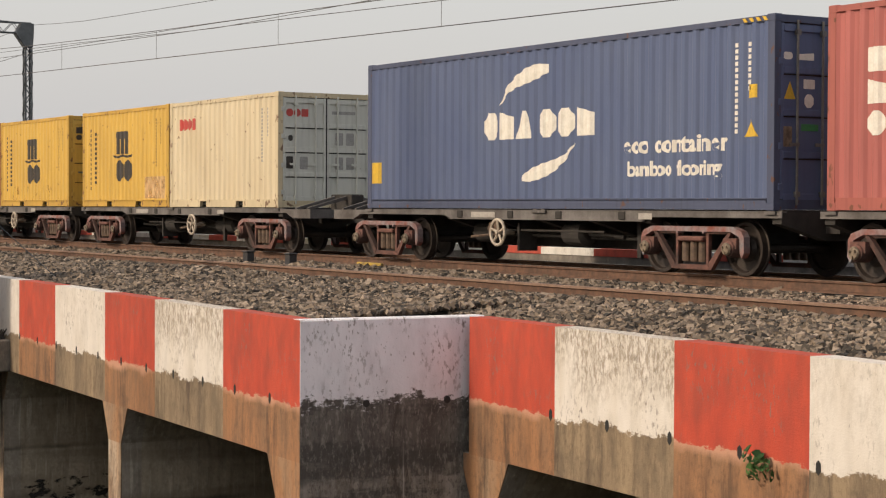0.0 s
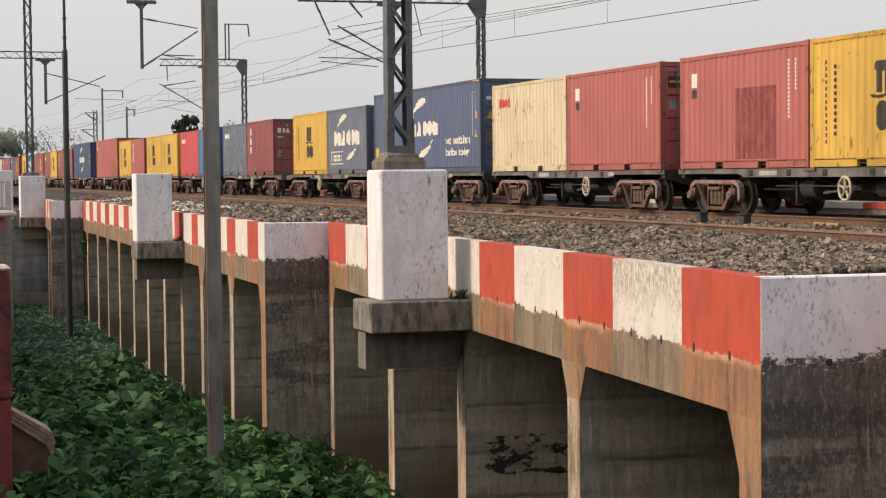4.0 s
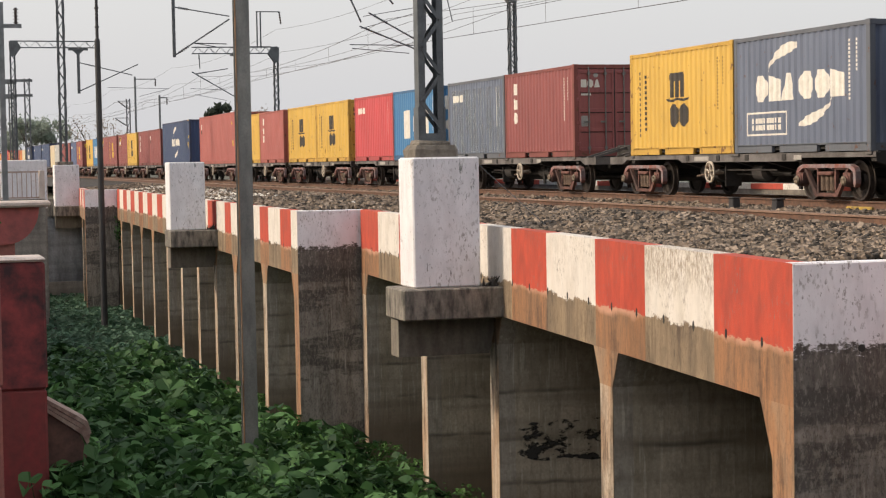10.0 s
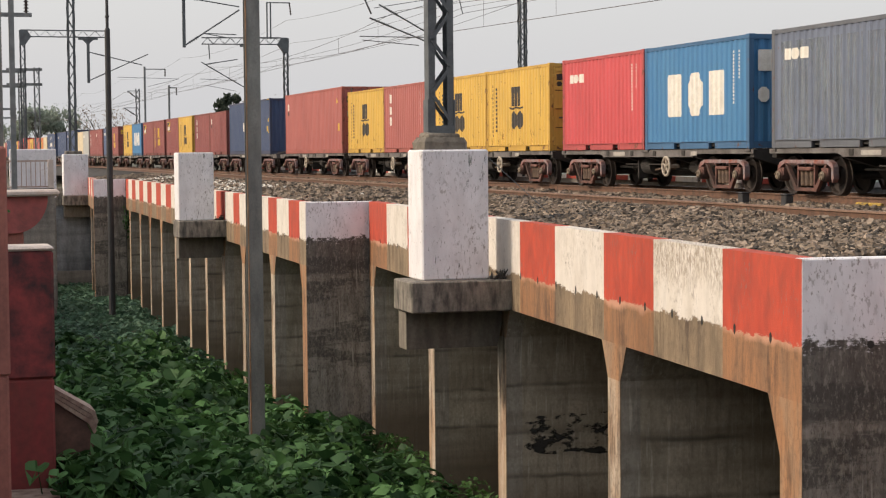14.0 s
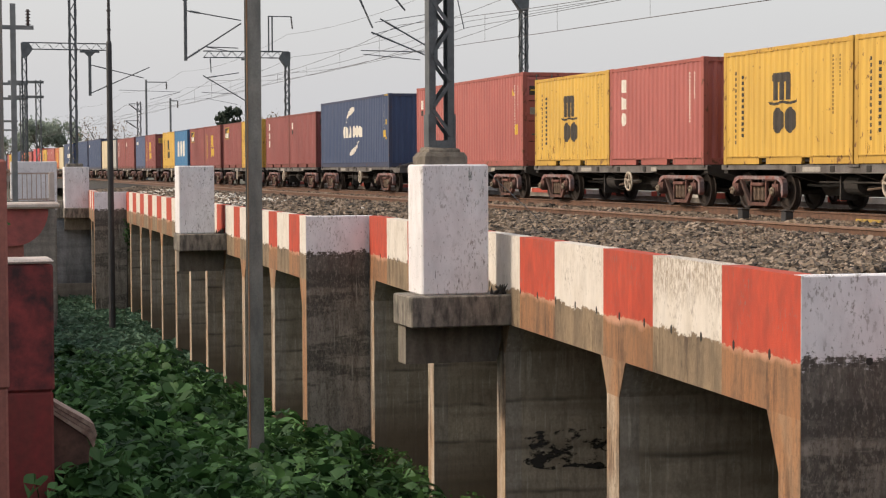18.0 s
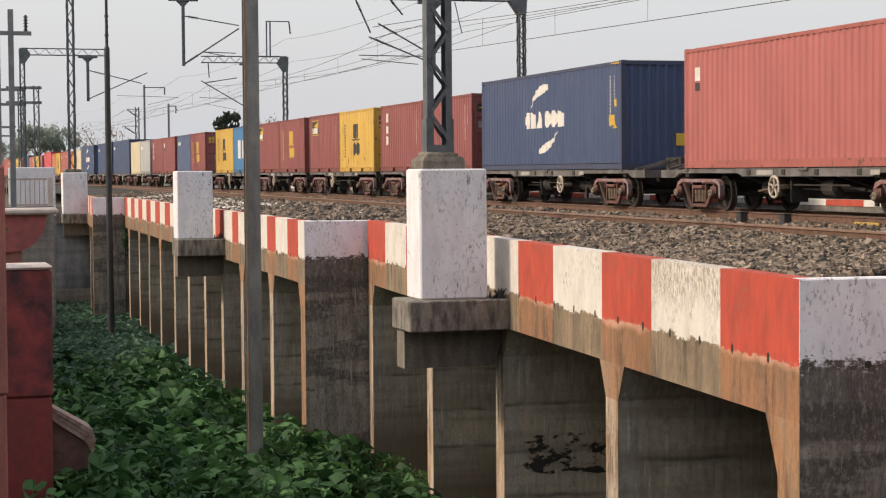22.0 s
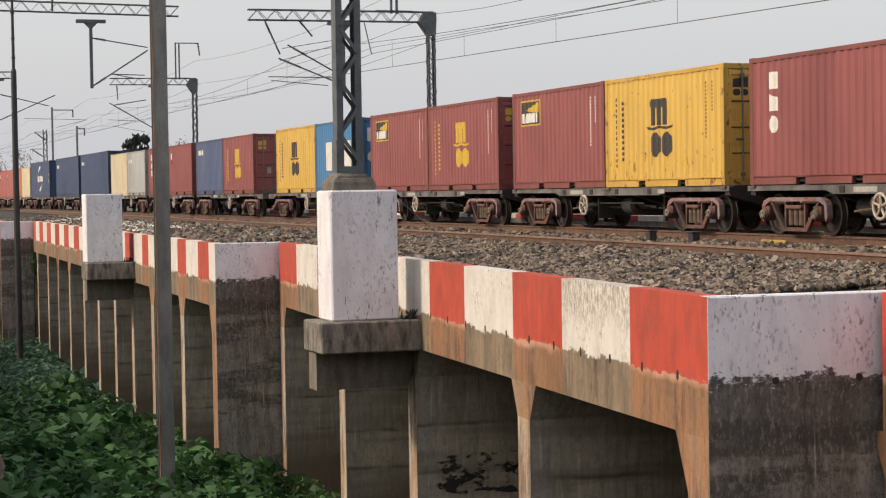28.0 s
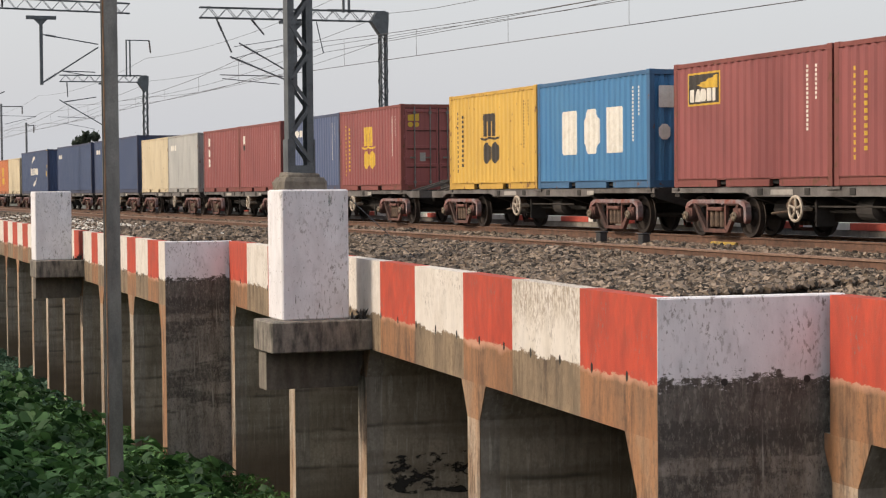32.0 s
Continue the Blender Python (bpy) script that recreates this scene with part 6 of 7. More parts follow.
def wire(name, pts, r):
    cu = bpy.data.curves.new(name, "CURVE")
    cu.dimensions, cu.bevel_depth, cu.bevel_resolution = "3D", r, 1
    sp = cu.splines.new("POLY")
    sp.points.add(len(pts) - 1)
    for q, p in zip(sp.points, pts):
        q.co = (*p, 1)
    tmp = bpy.data.objects.new(name, cu)
    me = bpy.data.meshes.new_from_object(tmp)
    bpy.data.objects.remove(tmp)
    me.materials.append(M_wire)
    return me


M_wire = plain("copper_wire", (0.16, 0.15, 0.145), (0.11, 0.105, 0.1), 3, 0.5, 0.6, bump=0)


def run_wire(name, x, near, z, label, sag, r=0.009, to=None):
    """A wire along the line: near, its (y, z) as far as the support at y 73; past that z at the supports, with sag.
    to: the wire below, to which droppers hang."""
    def height(y):
        if y < 73:
            for (a, za), (b, zb) in zip(near, near[1:] + [(73.0, z)]):
                if y <= b or b == 73.0:
                    return za + (zb - za) * (y - a) / (b - a)
        u = ((y - 73.0) / 48.0) % 1.0
        return z - 4 * sag * u * (1 - u)

    w = thing(name, pose(x, 0, 0), label, "wire", "overhead wires")
    part("strand", wire("strand", [(0, -8 + 3.0 * k, height(-8 + 3.0 * k)) for k in range(143)], r), M_wire, w)
    for k in range(20) if to else ():
        y = 17 + 7.4 * k
        part("dropper", Geo().rod((0, y, height(y)), (0, y, to(y)), 0.006, 4), M_wire, w)
    return height


contact = run_wire("contact_wire", 19.6, [(10.0, 4.21), (31.0, 4.68), (63.0, 5.40)], 5.62, "copper contact wire over the track", 0.0, 0.011)
run_wire("catenary_wire", 19.6, [(10.0, 4.80), (36.6, 5.53), (47.0, 5.79), (57.0, 6.12)], 6.8, "sagging catenary wire with droppers", 0.7, 0.010, contact)
run_wire("feeder_wire", 22.5, [(10.0, 5.02), (39.8, 5.95), (47.2, 6.19), (54.0, 6.35)], 6.75, "line wire strung along the masts", 0.5, 0.010)
run_wire("feeder_wire", 22.5, [(10.0, 6.05), (42.0, 6.18), (49.4, 6.22), (60.8, 6.64)], 7.0, "line wire strung along the masts", 0.4, 0.009)
run_wire("feeder_wire", 25.2, [(10.0, 5.95), (47.0, 6.82), (55.4, 7.02), (68.0, 7.24)], 7.35, "line wire strung along the masts", 0.5, 0.010)
run_wire("feeder_wire", 25.2, [(10.0, 6.6), (55.6, 7.78), (68.0, 8.11)], 8.42, "line wire strung along the mast heads", 0.5, 0.010)
run_wire("feeder_wire", 24.8, [(10.0, 9.4), (40.0, 9.12), (69.0, 9.26)], 9.9, "line wire strung along the mast tops", 0.6, 0.009)

# ---- poles standing in the pond ----
pole = thing("steel_pole", pose(7.6, 41, -7.0), "tall grey galvanised steel pole standing in the plants", "pole")
beam_side = [(-0.15, -0.15), (0.15, -0.15), (0.15, -0.135), (0.012, -0.125), (0.012, 0.125), (0.15, 0.135), (0.15, 0.15), (-0.15, 0.15), (-0.15, 0.135), (-0.012, 0.125), (-0.012, -0.125), (-0.15, -0.135)]
part("shaft", Geo().prism([(x * math.cos(0.1) - y * math.sin(0.1), x * math.sin(0.1) + y * math.cos(0.1)) for x, y in beam_side], 0, 13, "z"), M_pole, pole, "rolled steel shaft with two flanges")
# tan strip puts the warm sunlight on the left flange into colour
part("sunlit_edge", Geo().box(-0.172, -0.148, -0.168, -0.13, 0, 13), M_rust_sun_edge, pole, "tan strip painted as the sunlit flange edge")
lamp = thing("lamp_post", pose(9.45, 88, -7.0), "slim dark stepped lamp post standing in the pond", "lamp post")
part("lower_shaft", Geo().lathe([(0, 0.16), (13.9, 0.13), (14.0, 0.1)], 12, "z"), M_dark_pole, lamp)
part("upper_shaft", Geo().lathe([(14.0, 0.075), (17.7, 0.06)], 10, "z"), M_dark_pole, lamp)
part("arm", Geo().rod((-0.9, 0, 17.72), (0.1, 0, 17.72), 0.045, 8).rod((0.1, 0, 17.72), (1.92, 0, 17.5), 0.045, 8), M_dark_pole, lamp, "slim arm at the head of the post")
part("hanger", Geo().rod((1.86, 0, 17.5), (1.85, 0, 16.75), 0.05, 8), M_dark_pole, lamp, "short drop at the arm's end")
for z in (14.5, 15.4, 16.6):
    part("ring", Geo().lathe([(z, 0.1), (z + 0.08, 0.1)], 10, "z"), M_dark_pole, lamp)

# ---- red masonry and bank at the side ----
pier = thing("red_pier", pose(1.55, 30.5, -7.2), "peeling dark red painted masonry pier with a pale cap", "pier")
part("shaft", Geo().block(-1.6, 0.72, -0.5, 0.5, 0, 4.6, 0.04), M_red_low, pier, "lower red shaft")
part("upper_block", Geo().block(-1.6, 0.74, -0.52, 0.5, 4.6, 6.66, 0.04), M_red_wall, pier, "peeling red upper block")
part("cap", Geo().block(-0.45, 0.75, -0.55, 0.5, 6.66, 6.73, 0.03), M_pink_pale, pier, "pale worn cap")
pot = thing("potted_plant", pose(1.28, 30.35, -0.47), "small leafy plant in a dark pot on the red pier", "plant")
part("pot", Geo().lathe([(0, 0.11), (0.02, 0.13), (0.20, 0.17), (0.22, 0.19), (0.25, 0.19), (0.25, 0.16), (0.2, 0.15)], 16, "z"), M_dark_pole, pot, "round dark pot")
rock = thing("sloping_kerb", pose(2.3, 31, -7.2), "sloping reddish stone block beside the red pier", "stone")
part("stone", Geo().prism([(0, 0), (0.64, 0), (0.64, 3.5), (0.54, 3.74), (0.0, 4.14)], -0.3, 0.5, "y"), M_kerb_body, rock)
for k in range(3):
    q = 0.075 * k
    part("top_course", Geo().prism([(0.0, 4.145 + q), (0.56 + 0.03 * k, 3.745 + q), (0.65 + 0.02 * k, 3.56 + q), (0.69 + 0.015 * k, 3.62 + q), (0.61 + 0.03 * k, 3.80 + q), (0.0, 4.21 + q)], -0.34 + 0.015 * (k % 2), 0.5, "y"), M_red_stone, rock, "worn sloping brick course")
foot = thing("stone_ledge", pose(1.0, 29.3, -7.2), "low reddish stone ledge, sides coloured as in shade", "ledge")
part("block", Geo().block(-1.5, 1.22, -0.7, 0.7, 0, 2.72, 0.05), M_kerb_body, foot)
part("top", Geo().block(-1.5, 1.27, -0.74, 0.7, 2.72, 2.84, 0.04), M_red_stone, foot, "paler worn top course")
edge = thing("red_wall", pose(0.3, 24, -7.2), "faded pink-red wall at the path's edge", "wall")
part("panel", Geo().block(-1.5, 0.93, -0.3, 0.3, 0, 5.4, 0.03), M_pink_wall, edge)
part("post", Geo().block(0.62, 0.95, -0.32, 0.35, 5.4, 8.3, 0.03), M_pink_wall, edge, "upright pink post")
column = thing("dark_column", pose(1.2, 26, -1.8), "thick dark green-grey steel column", "column")
part("shaft", Geo().lathe([(0, 0.15), (6.5, 0.14)], 16, "z"), M_pole, column)
plat = thing("viewing_platform", pose(4.0, 60, -0.3), "red rounded masonry platform with a pale slab", "platform")
part("slab", Geo().block(-1.4, 0.78, -0.7, 0.7, 0.02, 0.22, 0.06), M_pink_pale, plat, "pale worn slab")
arc = [(-1.2, 0.02), (0.42, 0.02)] + [(0.42 - 1.05 * (1 - math.cos(a)), -1.15 * math.sin(a)) for a in [0.15 * i for i in range(1, 10)]] + [(-1.2, -1.2)]
part("corbel", Geo().prism(arc, -0.5, 0.5, "y"), M_red_bright, plat, "rounded red corbel")
part("support", Geo().block(-1.6, -0.35, -0.4, 0.6, -6.9, 0.0, 0.03), M_pink_wall, plat, "pink-red support wall")
M_fence = plain("brown_railing", (0.56, 0.44, 0.38), (0.42, 0.32, 0.27), 4, 0.8)
fence = thing("railing", pose(6.0, 90, -1.15), "low whitish railing with upright bars", "railing")
part("rail", Geo().box(-1.2, 0.95, -0.03, 0.03, 1.88, 1.96), M_fence, fence)
part("rail", Geo().box(-1.2, 0.95, -0.03, 0.03, 0.65, 0.72), M_fence, fence)
for i in range(9):
    part("bar", Geo().box(-1.2 + 0.22 * i, -1.16 + 0.22 * i, -0.02, 0.02, 0.7, 1.9), M_fence, fence)
part("end_post", Geo().block(0.72, 0.98, -0.13, 0.13, 0.0, 1.98, 0.02), M_pink_pale, fence, "pale end post")
part("plinth", Geo().block(-1.6, 1.0, -0.2, 0.2, -6.0, 0.62, 0.02), M_conc_dark, fence, "grey plinth wall")
wwall = thing("white_wall", pose(6.4, 95, -7.2), "plain whitewashed wall on the far bank", "wall")
part("panel", Geo().block(-1.2, 1.1, -0.15, 0.15, 6.1, 8.56, 0.03), M_pillar, wwall)
part("plinth", Geo().block(-1.2, 1.06, -0.12, 0.4, 0, 6.1, 0.03), M_conc_dark, wwall, "dark weathered plinth under the wall")
bl = thing("insulator_pole", pose(4.0, 70, -7.2), "dark post with a cross arm and an upright insulator", "post")
part("shaft", Geo().box(-0.1, 0.1, -0.1, 0.1, 0, 14.3), M_hazed_steel, bl)
part("cross_arm", Geo().box(-1.2, 0.75, -0.06, 0.06, 13.35, 13.5), M_hazed_steel, bl)
part("insulator", insulator(Geo(), (0.55, 0, 13.5), (0.55, 0, 14.1), 0.11), M_insul, bl)


# ---- pond plants ----
def leaf_material(name, c1, c2, thin=0.25):
    m, n, l, b = shader(name, 0.6)
    b.inputs["Specular IOR Level"].default_value = 0.22
    geo = n.new("ShaderNodeNewGeometry")
    col = blend(n, l, geo.outputs["Random Per Island"], c1, c2)
    col = blend(n, l, ramp(n, l, grain(n, l, 0.35), 0.4, 0.65, 0.0, 0.6), col, tuple(v * 0.55 for v in c1))
    l.new(col, b.inputs["Base Color"])
    b.inputs["Transmission Weight"].default_value = 0.0
    tr, mix, out = n.new("ShaderNodeBsdfTranslucent"), n.new("ShaderNodeMixShader"), n["Material Output"]
    l.new(col, tr.inputs["Color"])
    mix.inputs[0].default_value = thin
    l.new(b.outputs[0], mix.inputs[1])
    l.new(tr.outputs[0], mix.inputs[2])
    l.new(mix.outputs[0], out.inputs["Surface"])
    return m


M_leaf = leaf_material("taro_leaf", (0.014, 0.046, 0.016), (0.12, 0.255, 0.08))
M_leaf_far = leaf_material("floating_leaf", (0.05, 0.11, 0.07), (0.135, 0.23, 0.145))
M_grass = leaf_material("fine_waterweed", (0.06, 0.135, 0.035), (0.11, 0.22, 0.055))
rng = np.random.default_rng(7)
# half outlines from tip to notch, and the midrib: arrow-shaped taro blade, round floating blade
TARO = [(0, -0.56, -0.10), (0.13, -0.36, 0.0), (0.27, -0.12, 0.06), (0.36, 0.12, 0.07), (0.33, 0.30, 0.03), (0.22, 0.46, -0.06), (0.12, 0.40, -0.02), (0.05, 0.25, -0.02), (0, 0.17, -0.03)]
PAD = [(0, -0.48, 0.02), (0.26, -0.36, 0.06), (0.40, -0.05, 0.09), (0.36, 0.26, 0.08), (0.2, 0.42, 0.05), (0, 0.36, 0.0)]


def pond_level(x, y):
    """Height of the leaf tops: tall taro in the middle, low floating leaves far off and along the walls."""
    far = min(max((y - 50.0) / 26.0, 0.0), 1.0)
    wall = min(max((x - parapet_x(y) + 2.6) / 2.0, 0.0), 1.0)
    return -5.62 - 1.06 * far * far * (3 - 2 * far) - 0.62 * wall * (1 - far)


def blade_at(v, f, c, turn, s, half, width, curl):
    """Adds one leaf blade with a folded midrib."""
    half = [Vector(p) for p in half]
    outline = half + [Vector((-p.x, p.y, p.z)) for p in half[-2:0:-1]]
    k, m = len(v), len(outline)
    for q in outline + [Vector((0, -0.30, -0.07)), Vector((0, -0.02, -0.05))]:
        v.append(tuple(c + turn @ (Vector((q.x * width, q.y, q.z * curl - 0.22 * q.y * q.y)) * s)))
    for j in range(m):
        a, b = outline[j], outline[(j + 1) % m]
        f.append((k + j, k + (j + 1) % m, k + m + (0 if a.y + b.y < -0.32 else 1)))
    f.append((k + m, k + m + 1, k + 1 if outline[1].x > 0 else k + m - 1))


def bed_of(name, v, f, mat, label):
    me = bpy.data.meshes.new(name)
    me.from_pydata(v, [], f)
    me.materials.append(mat)
    return tagged(new(name, me), label, "plants", kind="stuff")


def taro_bed(n, xr, yr, size, mat, label, lift=0.0):
    """Taro plants: a few blades on stalks leaning out of one foot, tips hanging outwards."""
    v, f = [], []
    for i in range(n):
        y = yr[0] + (yr[1] - yr[0]) * rng.random() ** 1.15
        x = xr[0] + (min(xr[1], parapet_x(y) - 0.5) - xr[0]) * rng.random()
        top = pond_level(x, y) + lift + 0.42 * noise.noise((x * 0.33, y * 0.3, 2.0)) + 0.16 * noise.noise((x * 1.1, y * 0.9, 8.0))
        if noise.noise((x * 0.6, y * 0.5, 14.0)) < -0.34:
            continue
        big = size[0] + (size[1] - size[0]) * rng.random() ** 1.3
        start = rng.random() * 6.283
        for j in range(4 + int(rng.random() * 4)):
            a = start + 2.4 * j + 0.3 * rng.normal()
            out, s = big * (0.35 + 0.75 * rng.random()), big * (0.55 + 0.6 * rng.random())
            c = Vector((x + out * math.cos(a), y + out * math.sin(a), top + 0.16 * rng.normal() - 0.5 * out * rng.random()))
            turn = Euler((0.36 + 0.34 * rng.normal(), 0.3 * rng.normal(), a + math.pi / 2 + 0.4 * rng.normal())).to_matrix()
            blade_at(v, f, c, turn, s, TARO, 0.95 + 0.35 * rng.random(), 0.6 + 1.3 * rng.random())
            if j % 2 == 0:
                k = len(v)
                for p, r in ((c + turn @ Vector((0, 0.1 * s, -0.04)), 0.010), (Vector((x, y, -6.9)), 0.017)):
                    v += [tuple(p + Vector(o) * r) for o in ((1, 0, 0), (-0.5, 0.87, 0), (-0.5, -0.87, 0))]
                f += [(k, k + 1, k + 4, k + 3), (k + 1, k + 2, k + 5, k + 4), (k + 2, k, k + 3, k + 5)]
    return bed_of("taro_plants", v, f, mat, label)


def floating_bed(name, n, xr, yr, size, mat, label, lift=0.0, tilt=0.4, edge=0.6):
    """Single small blades close over the water."""
    v, f = [], []
    for i in range(n):
        y = yr[0] + (yr[1] - yr[0]) * rng.random()
        hi = min(xr[1], parapet_x(y) + edge)
        x = max(xr[0], hi - 3.2) + (hi - max(xr[0], hi - 3.2)) * rng.random() if xr[0] < 0 else xr[0] + (hi - xr[0]) * rng.random()
        z = pond_level(x, y) + lift + 0.10 * noise.noise((x * 0.7, y * 0.5, 3.0)) + 0.05 * rng.normal()
        turn = Euler((0.15 + tilt * rng.normal(), tilt * rng.normal(), 6.283 * rng.random())).to_matrix()
        blade_at(v, f, Vector((x, y, z)), turn, size[0] + (size[1] - size[0]) * rng.random() ** 1.5, PAD, 0.9 + 0.3 * rng.random(), 0.5 + rng.random())
    return bed_of(name, v, f, mat, label)


soil = Geo()
ny, nx = 120, 22
for j in range(ny + 1):
    for i in range(nx + 1):
        x, y = -14 + 40 * i / nx, -60 + 172 * j / ny
        soil.v.append((x, y, -6.92 + 0.12 * noise.noise((x * 0.3, y * 0.3, 5))))
soil.f = [(j * (nx + 1) + i, j * (nx + 1) + i + 1, (j + 1) * (nx + 1) + i + 1, (j + 1) * (nx + 1) + i) for j in range(ny) for i in range(nx)]
soil.smooth = True
tagged(part("pond_bed", soil, M_soil), "dark muddy pond bed under the plants", "ground", kind="structure")
taro_bed(150, (2.7, 7.5), (27.5, 34.0), (0.36, 0.7), M_leaf, "taro plants crowding the foot of the red pier")
taro_bed(26, (2.4, 3.3), (29.4, 30.5), (0.34, 0.6), M_leaf, "tall taro plants before the sloping kerb", 1.55)
taro_bed(14, (1.2, 2.5), (28.0, 28.5), (0.3, 0.5), M_leaf_far, "greyish leaves at the foot of the stone ledge", 0.85)
taro_bed(1750, (0.5, 12), (33.0, 76), (0.42, 0.84), M_leaf, "dense bed of large dark green taro plants")
floating_bed("floating_leaves", 15000, (0.5, 12), (62, 111.4), (0.16, 0.40), M_leaf_far, "carpet of smaller floating green leaves")
floating_bed("waterweed", 5200, (-1, 12), (33.5, 62), (0.07, 0.17), M_grass, "patch of fine bright green waterweed", -0.05, 0.5, 1.4)
sprig = thing("wall_plant", m0 @ pose(len0 - 5.75, 0.02, -1.38), "small green seedling growing from the parapet", "plant")
v, f = [], []
for i in range(13):
    a = 2.4 * i
    out = 0.05 + 0.012 * i
    c = Vector((out * math.cos(a), 0.05 + 0.035 * (i % 4), 0.06 + 0.75 * out * math.sin(a)))
    blade_at(v, f, c, Euler((1.0 + 0.5 * math.sin(1.7 * i), 0.5 * math.cos(2.1 * i), a + 1.57)).to_matrix(), 0.13 + 0.05 * math.sin(1.3 * i), PAD, 0.8, 1.0)
g = Geo()
g.v, g.f = v, f
part("leaves", g, M_leaf, sprig)
part("stem", Geo().rod((0, -0.03, -0.08), (0, 0.05, 0.05), 0.008, 5), M_leaf, sprig)

v, f = [], []
for i in range(26):
    a, out = 2.4 * i, 0.06 + 0.011 * i
    c = Vector((out * math.cos(a), out * math.sin(a), 0.30 + 0.32 * abs(math.sin(1.9 * i))))
    blade_at(v, f, c, Euler((0.5 + 0.5 * math.sin(1.7 * i), 0.4 * math.cos(2.1 * i), a + 1.57)).to_matrix(), 0.15 + 0.05 * math.sin(1.3 * i), PAD, 0.8, 1.0)
g = Geo()
g.v, g.f = v, f
part("leaves", g, M_leaf, pot)
part("stem", Geo().rod((0, 0, 0.2), (0.02, 0, 0.5), 0.012, 5), M_leaf, pot)
r = random.Random(12)
shrub = thing("wall_plant", pose(11.72, 100.28, -2.5), "small leafy shrub rooted in the wall's corner", "plant")
v = Geo()
for i in range(90):
    c = Vector((r.gauss(0, 0.2), -0.12 - abs(r.gauss(0, 0.1)), r.gauss(0, 0.32)))
    m = Euler((r.random() * 6, r.random() * 6, r.random() * 6)).to_matrix()
    k = len(v.v)
    v.v += [tuple(c + m @ (Vector(p) * 0.11)) for p in ((-1, 0, 0), (0, -0.5, 0.1), (1, 0, 0), (0, 0.5, 0.1))]
    v.f.append((k, k + 1, k + 2, k + 3))
part("leaves", v, M_leaf, shrub)
part("stem", Geo().rod((0, 0.1, -0.3), (0.03, -0.1, 0.2), 0.015, 5), M_leaf, shrub)


# ---- ballast stones ----
def stones(name, n, yr, size, seed, xmax=18.2):
    r = np.random.default_rng(seed)
    cube = np.array([(x, y, z) for z in (-1, 1) for x, y in ((-1, -1), (1, -1), (1, 1), (-1, 1))], float)
    quads = np.array(((3, 2, 1, 0), (4, 5, 6, 7), (0, 1, 5, 4), (1, 2, 6, 5), (2, 3, 7, 6), (3, 0, 4, 7)))
    v, f = np.empty((n, 8, 3)), np.empty((n, 6, 4), int)
    for i in range(n):
        y = yr[0] + (yr[1] - yr[0]) * r.random() ** 1.3
        e = inner_x(y)
        x = e + (xmax - e) * r.random()
        s = size * (0.6 + 0.7 * r.random())
        a = r.random(3) * 6.283
        m = np.array(Euler(a).to_matrix())
        pts = (cube * (0.75 + 0.5 * r.random((8, 3)))) * (s * (0.55 + 0.5 * r.random(3)))
        v[i] = pts @ m.T + (x, y, bed_z(x, y) + s * 0.45)
        f[i] = quads + 8 * i
    me = bpy.data.meshes.new(name)
    me.from_pydata(v.reshape(-1, 3).tolist(), [], f.reshape(-1, 4).tolist())
    me.materials.append(M_stone)
    return tagged(new(name, me), "loose grey-brown crushed ballast stones", "ballast", kind="stuff")


def stone_material():
    m, n, l, b = shader("ballast_stone", 0.9)
    geo = n.new("ShaderNodeNewGeometry")
    col = blend(n, l, ramp(n, l, geo.outputs["Random Per Island"], 0.2, 1.05), (0.028, 0.023, 0.018), (0.41, 0.322, 0.245))
    warm = n.new("ShaderNodeMath")
    warm.operation, warm.inputs[1].default_value = "MULTIPLY", 7.31
    l.new(geo.outputs["Random Per Island"], warm.inputs[0])
    frac = n.new("ShaderNodeMath")
    frac.operation = "FRACT"
    l.new(warm.outputs[0], frac.inputs[0])
    col = blend(n, l, ramp(n, l, frac.outputs[0], 0.6, 1.0, 0.0, 0.7), col, (0.23, 0.165, 0.11))
    l.new(blend(n, l, ramp(n, l, grain(n, l, 25), 0.35, 0.7, 0.0, 0.4), col, (0.07, 0.06, 0.05)), b.inputs["Base Color"])
    return m


M_stone = stone_material()
stones("ballast_stones", 52000, (9, 30), 0.036, 3)
stones("ballast_stones", 24000, (28, 48), 0.05, 6)
stones("ballast_stones", 18000, (44, 112), 0.06, 4)
stones("ballast_stones", 2500, (20, 80), 0.05, 5, 23.0)



def pale_stones():
    """Scattered whitish stones among the ballast along the parapet."""
    r = random.Random(31)
    g = Geo()
    for i in range(900):
        y = 50 + 48 * r.random()
        x = inner_x(y) + 0.15 + 2.0 * r.random() ** 1.5
        if noise.noise((x * 0.5, y * 0.16, 4.0)) < 0.05:
            continue
        e = 0.04 + 0.05 * r.random()
        g.box(-e, e, -e * 0.8, e * 0.8, -e * 0.6, e * 0.6, Matrix.Translation((x, y, bed_z(x, y) + 0.03)) @ Euler((r.random() * 3, r.random() * 3, r.random() * 3)).to_matrix().to_4x4())
    tagged(part("pale_stones", g, M_mark_white), "scattered whitish stones on the ballast", "stones", kind="stuff")


pale_stones()

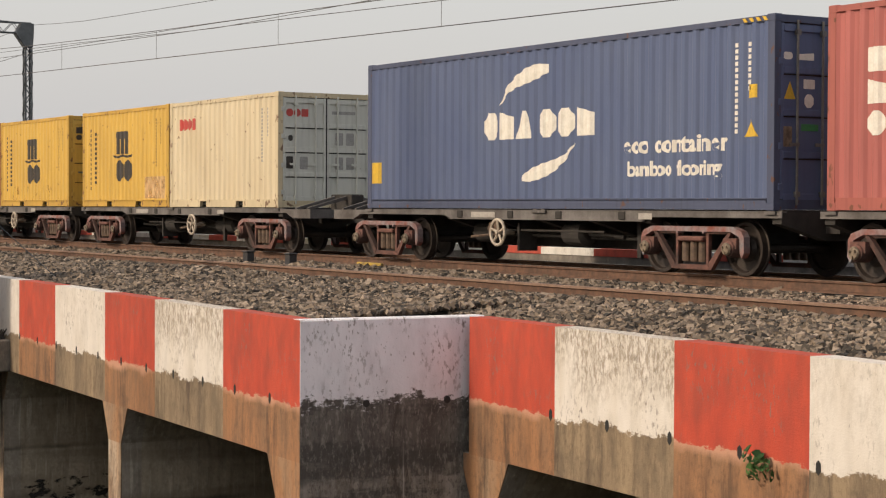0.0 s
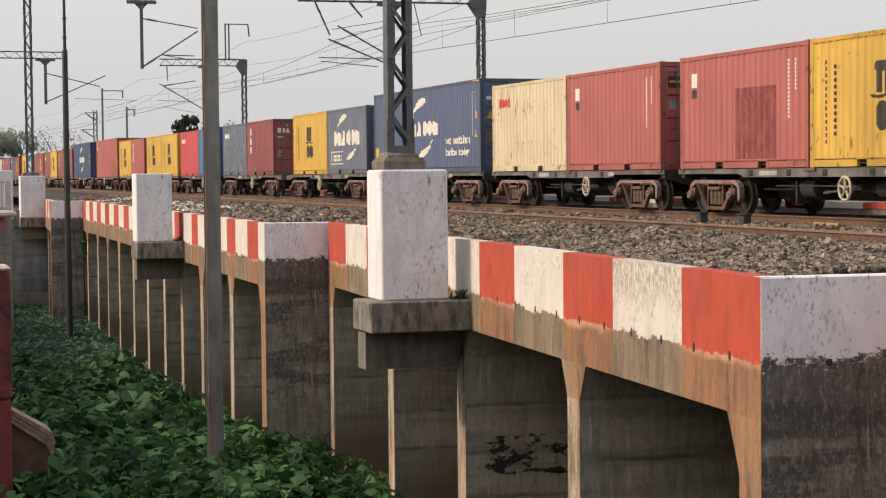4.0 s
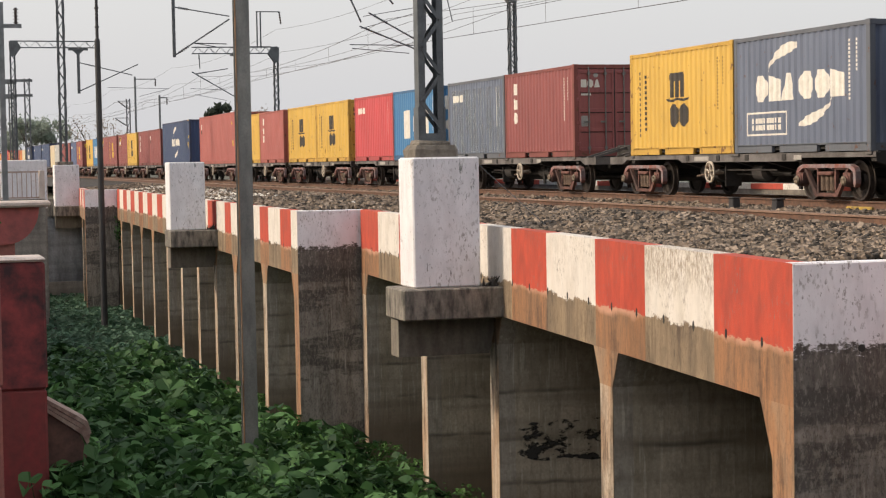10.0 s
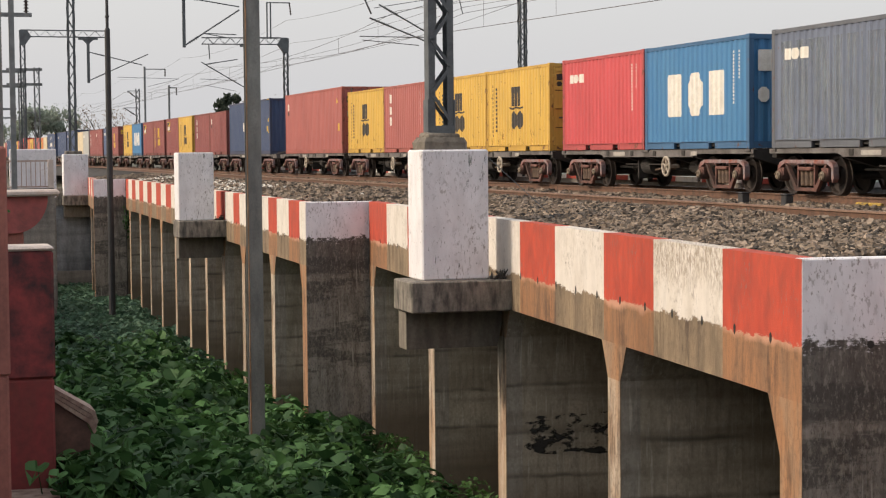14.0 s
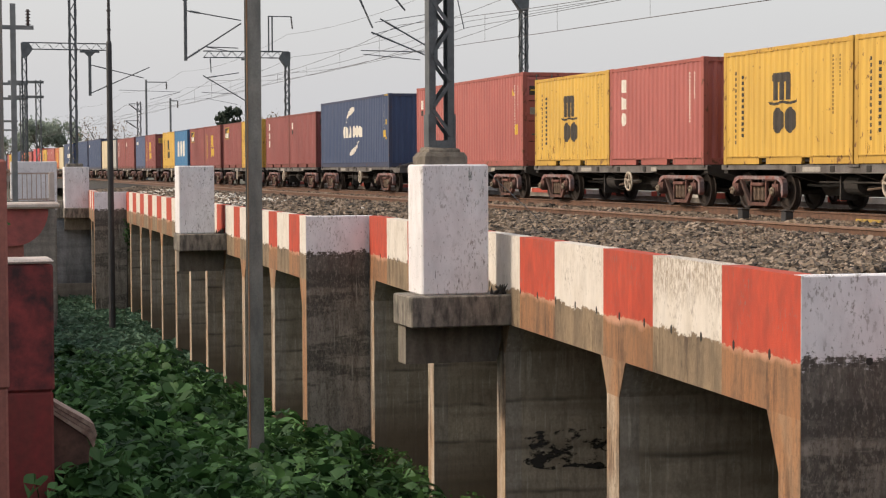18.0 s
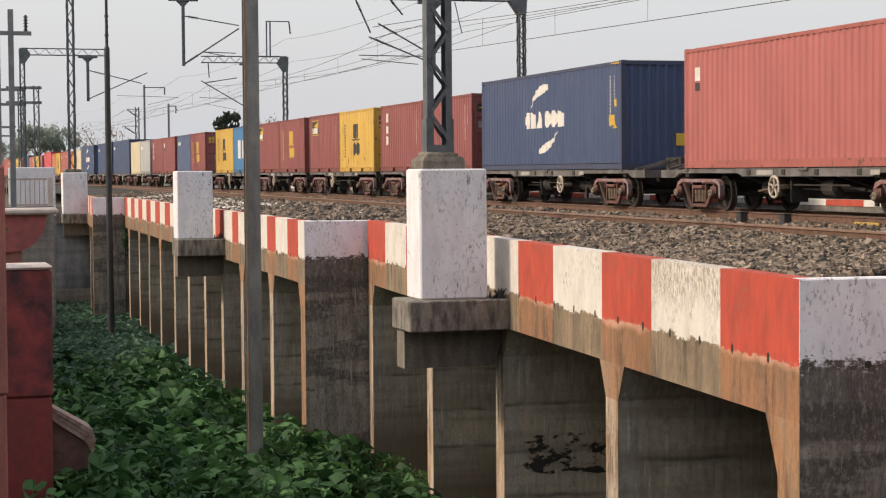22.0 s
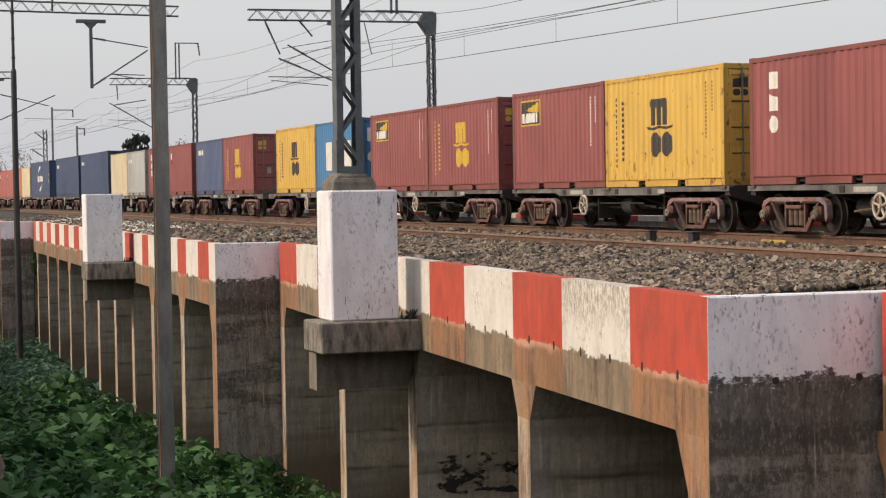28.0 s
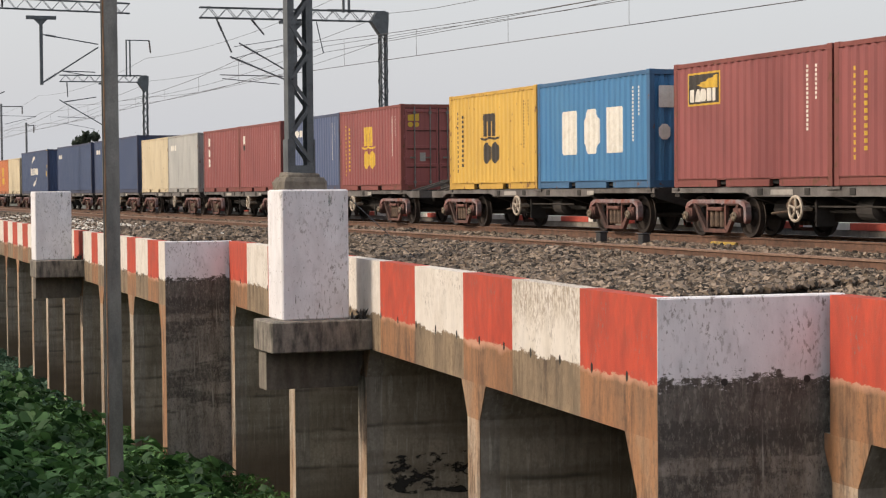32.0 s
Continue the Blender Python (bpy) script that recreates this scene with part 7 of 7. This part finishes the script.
# ---- far trees ----
def tree(x, y, h, w, mat, label, seed, bare=False, lean=0.0):
    r = np.random.default_rng(seed)
    t = thing("tree", pose(x, y, -1.15), label, "tree", "far trees")
    trunk = Geo()
    top = h * 0.55
    trunk.rod((0, 0, 0), (lean * top, 0, top), 0.03 * h, 8, 0.015 * h)
    tips = []
    for i in range(9):
        a, z = 6.283 * r.random(), top * (0.55 + 0.45 * r.random())
        tip = Vector((lean * h + math.cos(a) * w * 0.36 * (0.5 + r.random()), math.sin(a) * w * 0.36, z + (h - z) * (0.35 + 0.5 * r.random())))
        trunk.rod((lean * z, 0, z), tip, 0.011 * h, 6, 0.004 * h)
        tips.append(tip)
    part("trunk", trunk, M_bark, t, "branching trunk")
    v, f = [], []
    for i in range(350 if bare else 1500):
        c = tips[int(r.random() * len(tips))] + Vector(r.normal(size=3)) * w * 0.085
        s = h * (0.018 if bare else 0.03) * (0.5 + r.random())
        m = Euler(r.random(3) * 6.283).to_matrix()
        k = len(v)
        v += [tuple(c + m @ (Vector(p) * s)) for p in ((-1, 0, 0), (0, -0.5, 0.1), (1, 0, 0), (0, 0.5, 0.1))]
        f.append((k, k + 1, k + 2, k + 3))
    me = bpy.data.meshes.new("crown")
    me.from_pydata(v, [], f)
    part("crown", me, mat, t, "uneven leafy crown" if not bare else "sparse dry crown")


M_bark = plain("bark", (0.12, 0.10, 0.08), (0.08, 0.07, 0.055), 2, 0.9)
# far leaves coloured paler to imitate haze; the dark ones only a little
M_hazed_leaf = leaf_material("hazed_far_foliage", (0.29, 0.34, 0.28), (0.36, 0.41, 0.34), 0.55)
M_dry_leaf = leaf_material("dry_foliage", (0.30, 0.25, 0.2), (0.36, 0.3, 0.24), 0.5)
M_dark_leaf = leaf_material("dark_foliage", (0.06, 0.08, 0.06), (0.085, 0.105, 0.08))
tree(24.5, 350, 11.0, 7, M_hazed_leaf, "distant round green tree", 1)
tree(29, 352, 11.6, 8, M_hazed_leaf, "distant round green tree", 2)
tree(19, 360, 9.0, 9, M_hazed_leaf, "distant round green tree", 3)
tree(13, 365, 8.6, 9, M_hazed_leaf, "distant round green tree", 13)
tree(31, 300, 10.2, 7, M_dry_leaf, "distant nearly bare tree", 4, True)
tree(36, 310, 9.6, 6, M_dry_leaf, "distant nearly bare tree", 5, True)
tree(32.4, 200, 9.4, 2.3, M_dark_leaf, "lone dark leaning tree behind the train", 6, lean=0.2)
tree(56, 300, 11.4, 8, M_dry_leaf, "distant pale thin-leaved tree", 7, True)
tree(60, 300, 11.0, 7, M_hazed_leaf, "distant pale tree with a sparse crown", 8, True)


def motions():
    """The train rolls past towards the viewer; its wheels turn with the way it has gone."""
    for ob, y in TRAIN:
        walk(ob, [(t, pose(19.58, y - run_out(t), 1.007)) for t in [2 * k for k in range(17)]])
    for ob in WHEELS:
        p = ob.matrix_basis.translation.copy()
        walk(ob, [(0.1 * k, pose(p.x, p.y, p.z, math.degrees(run_out(0.1 * k) / 0.42))) for k in range(321)])


motions()
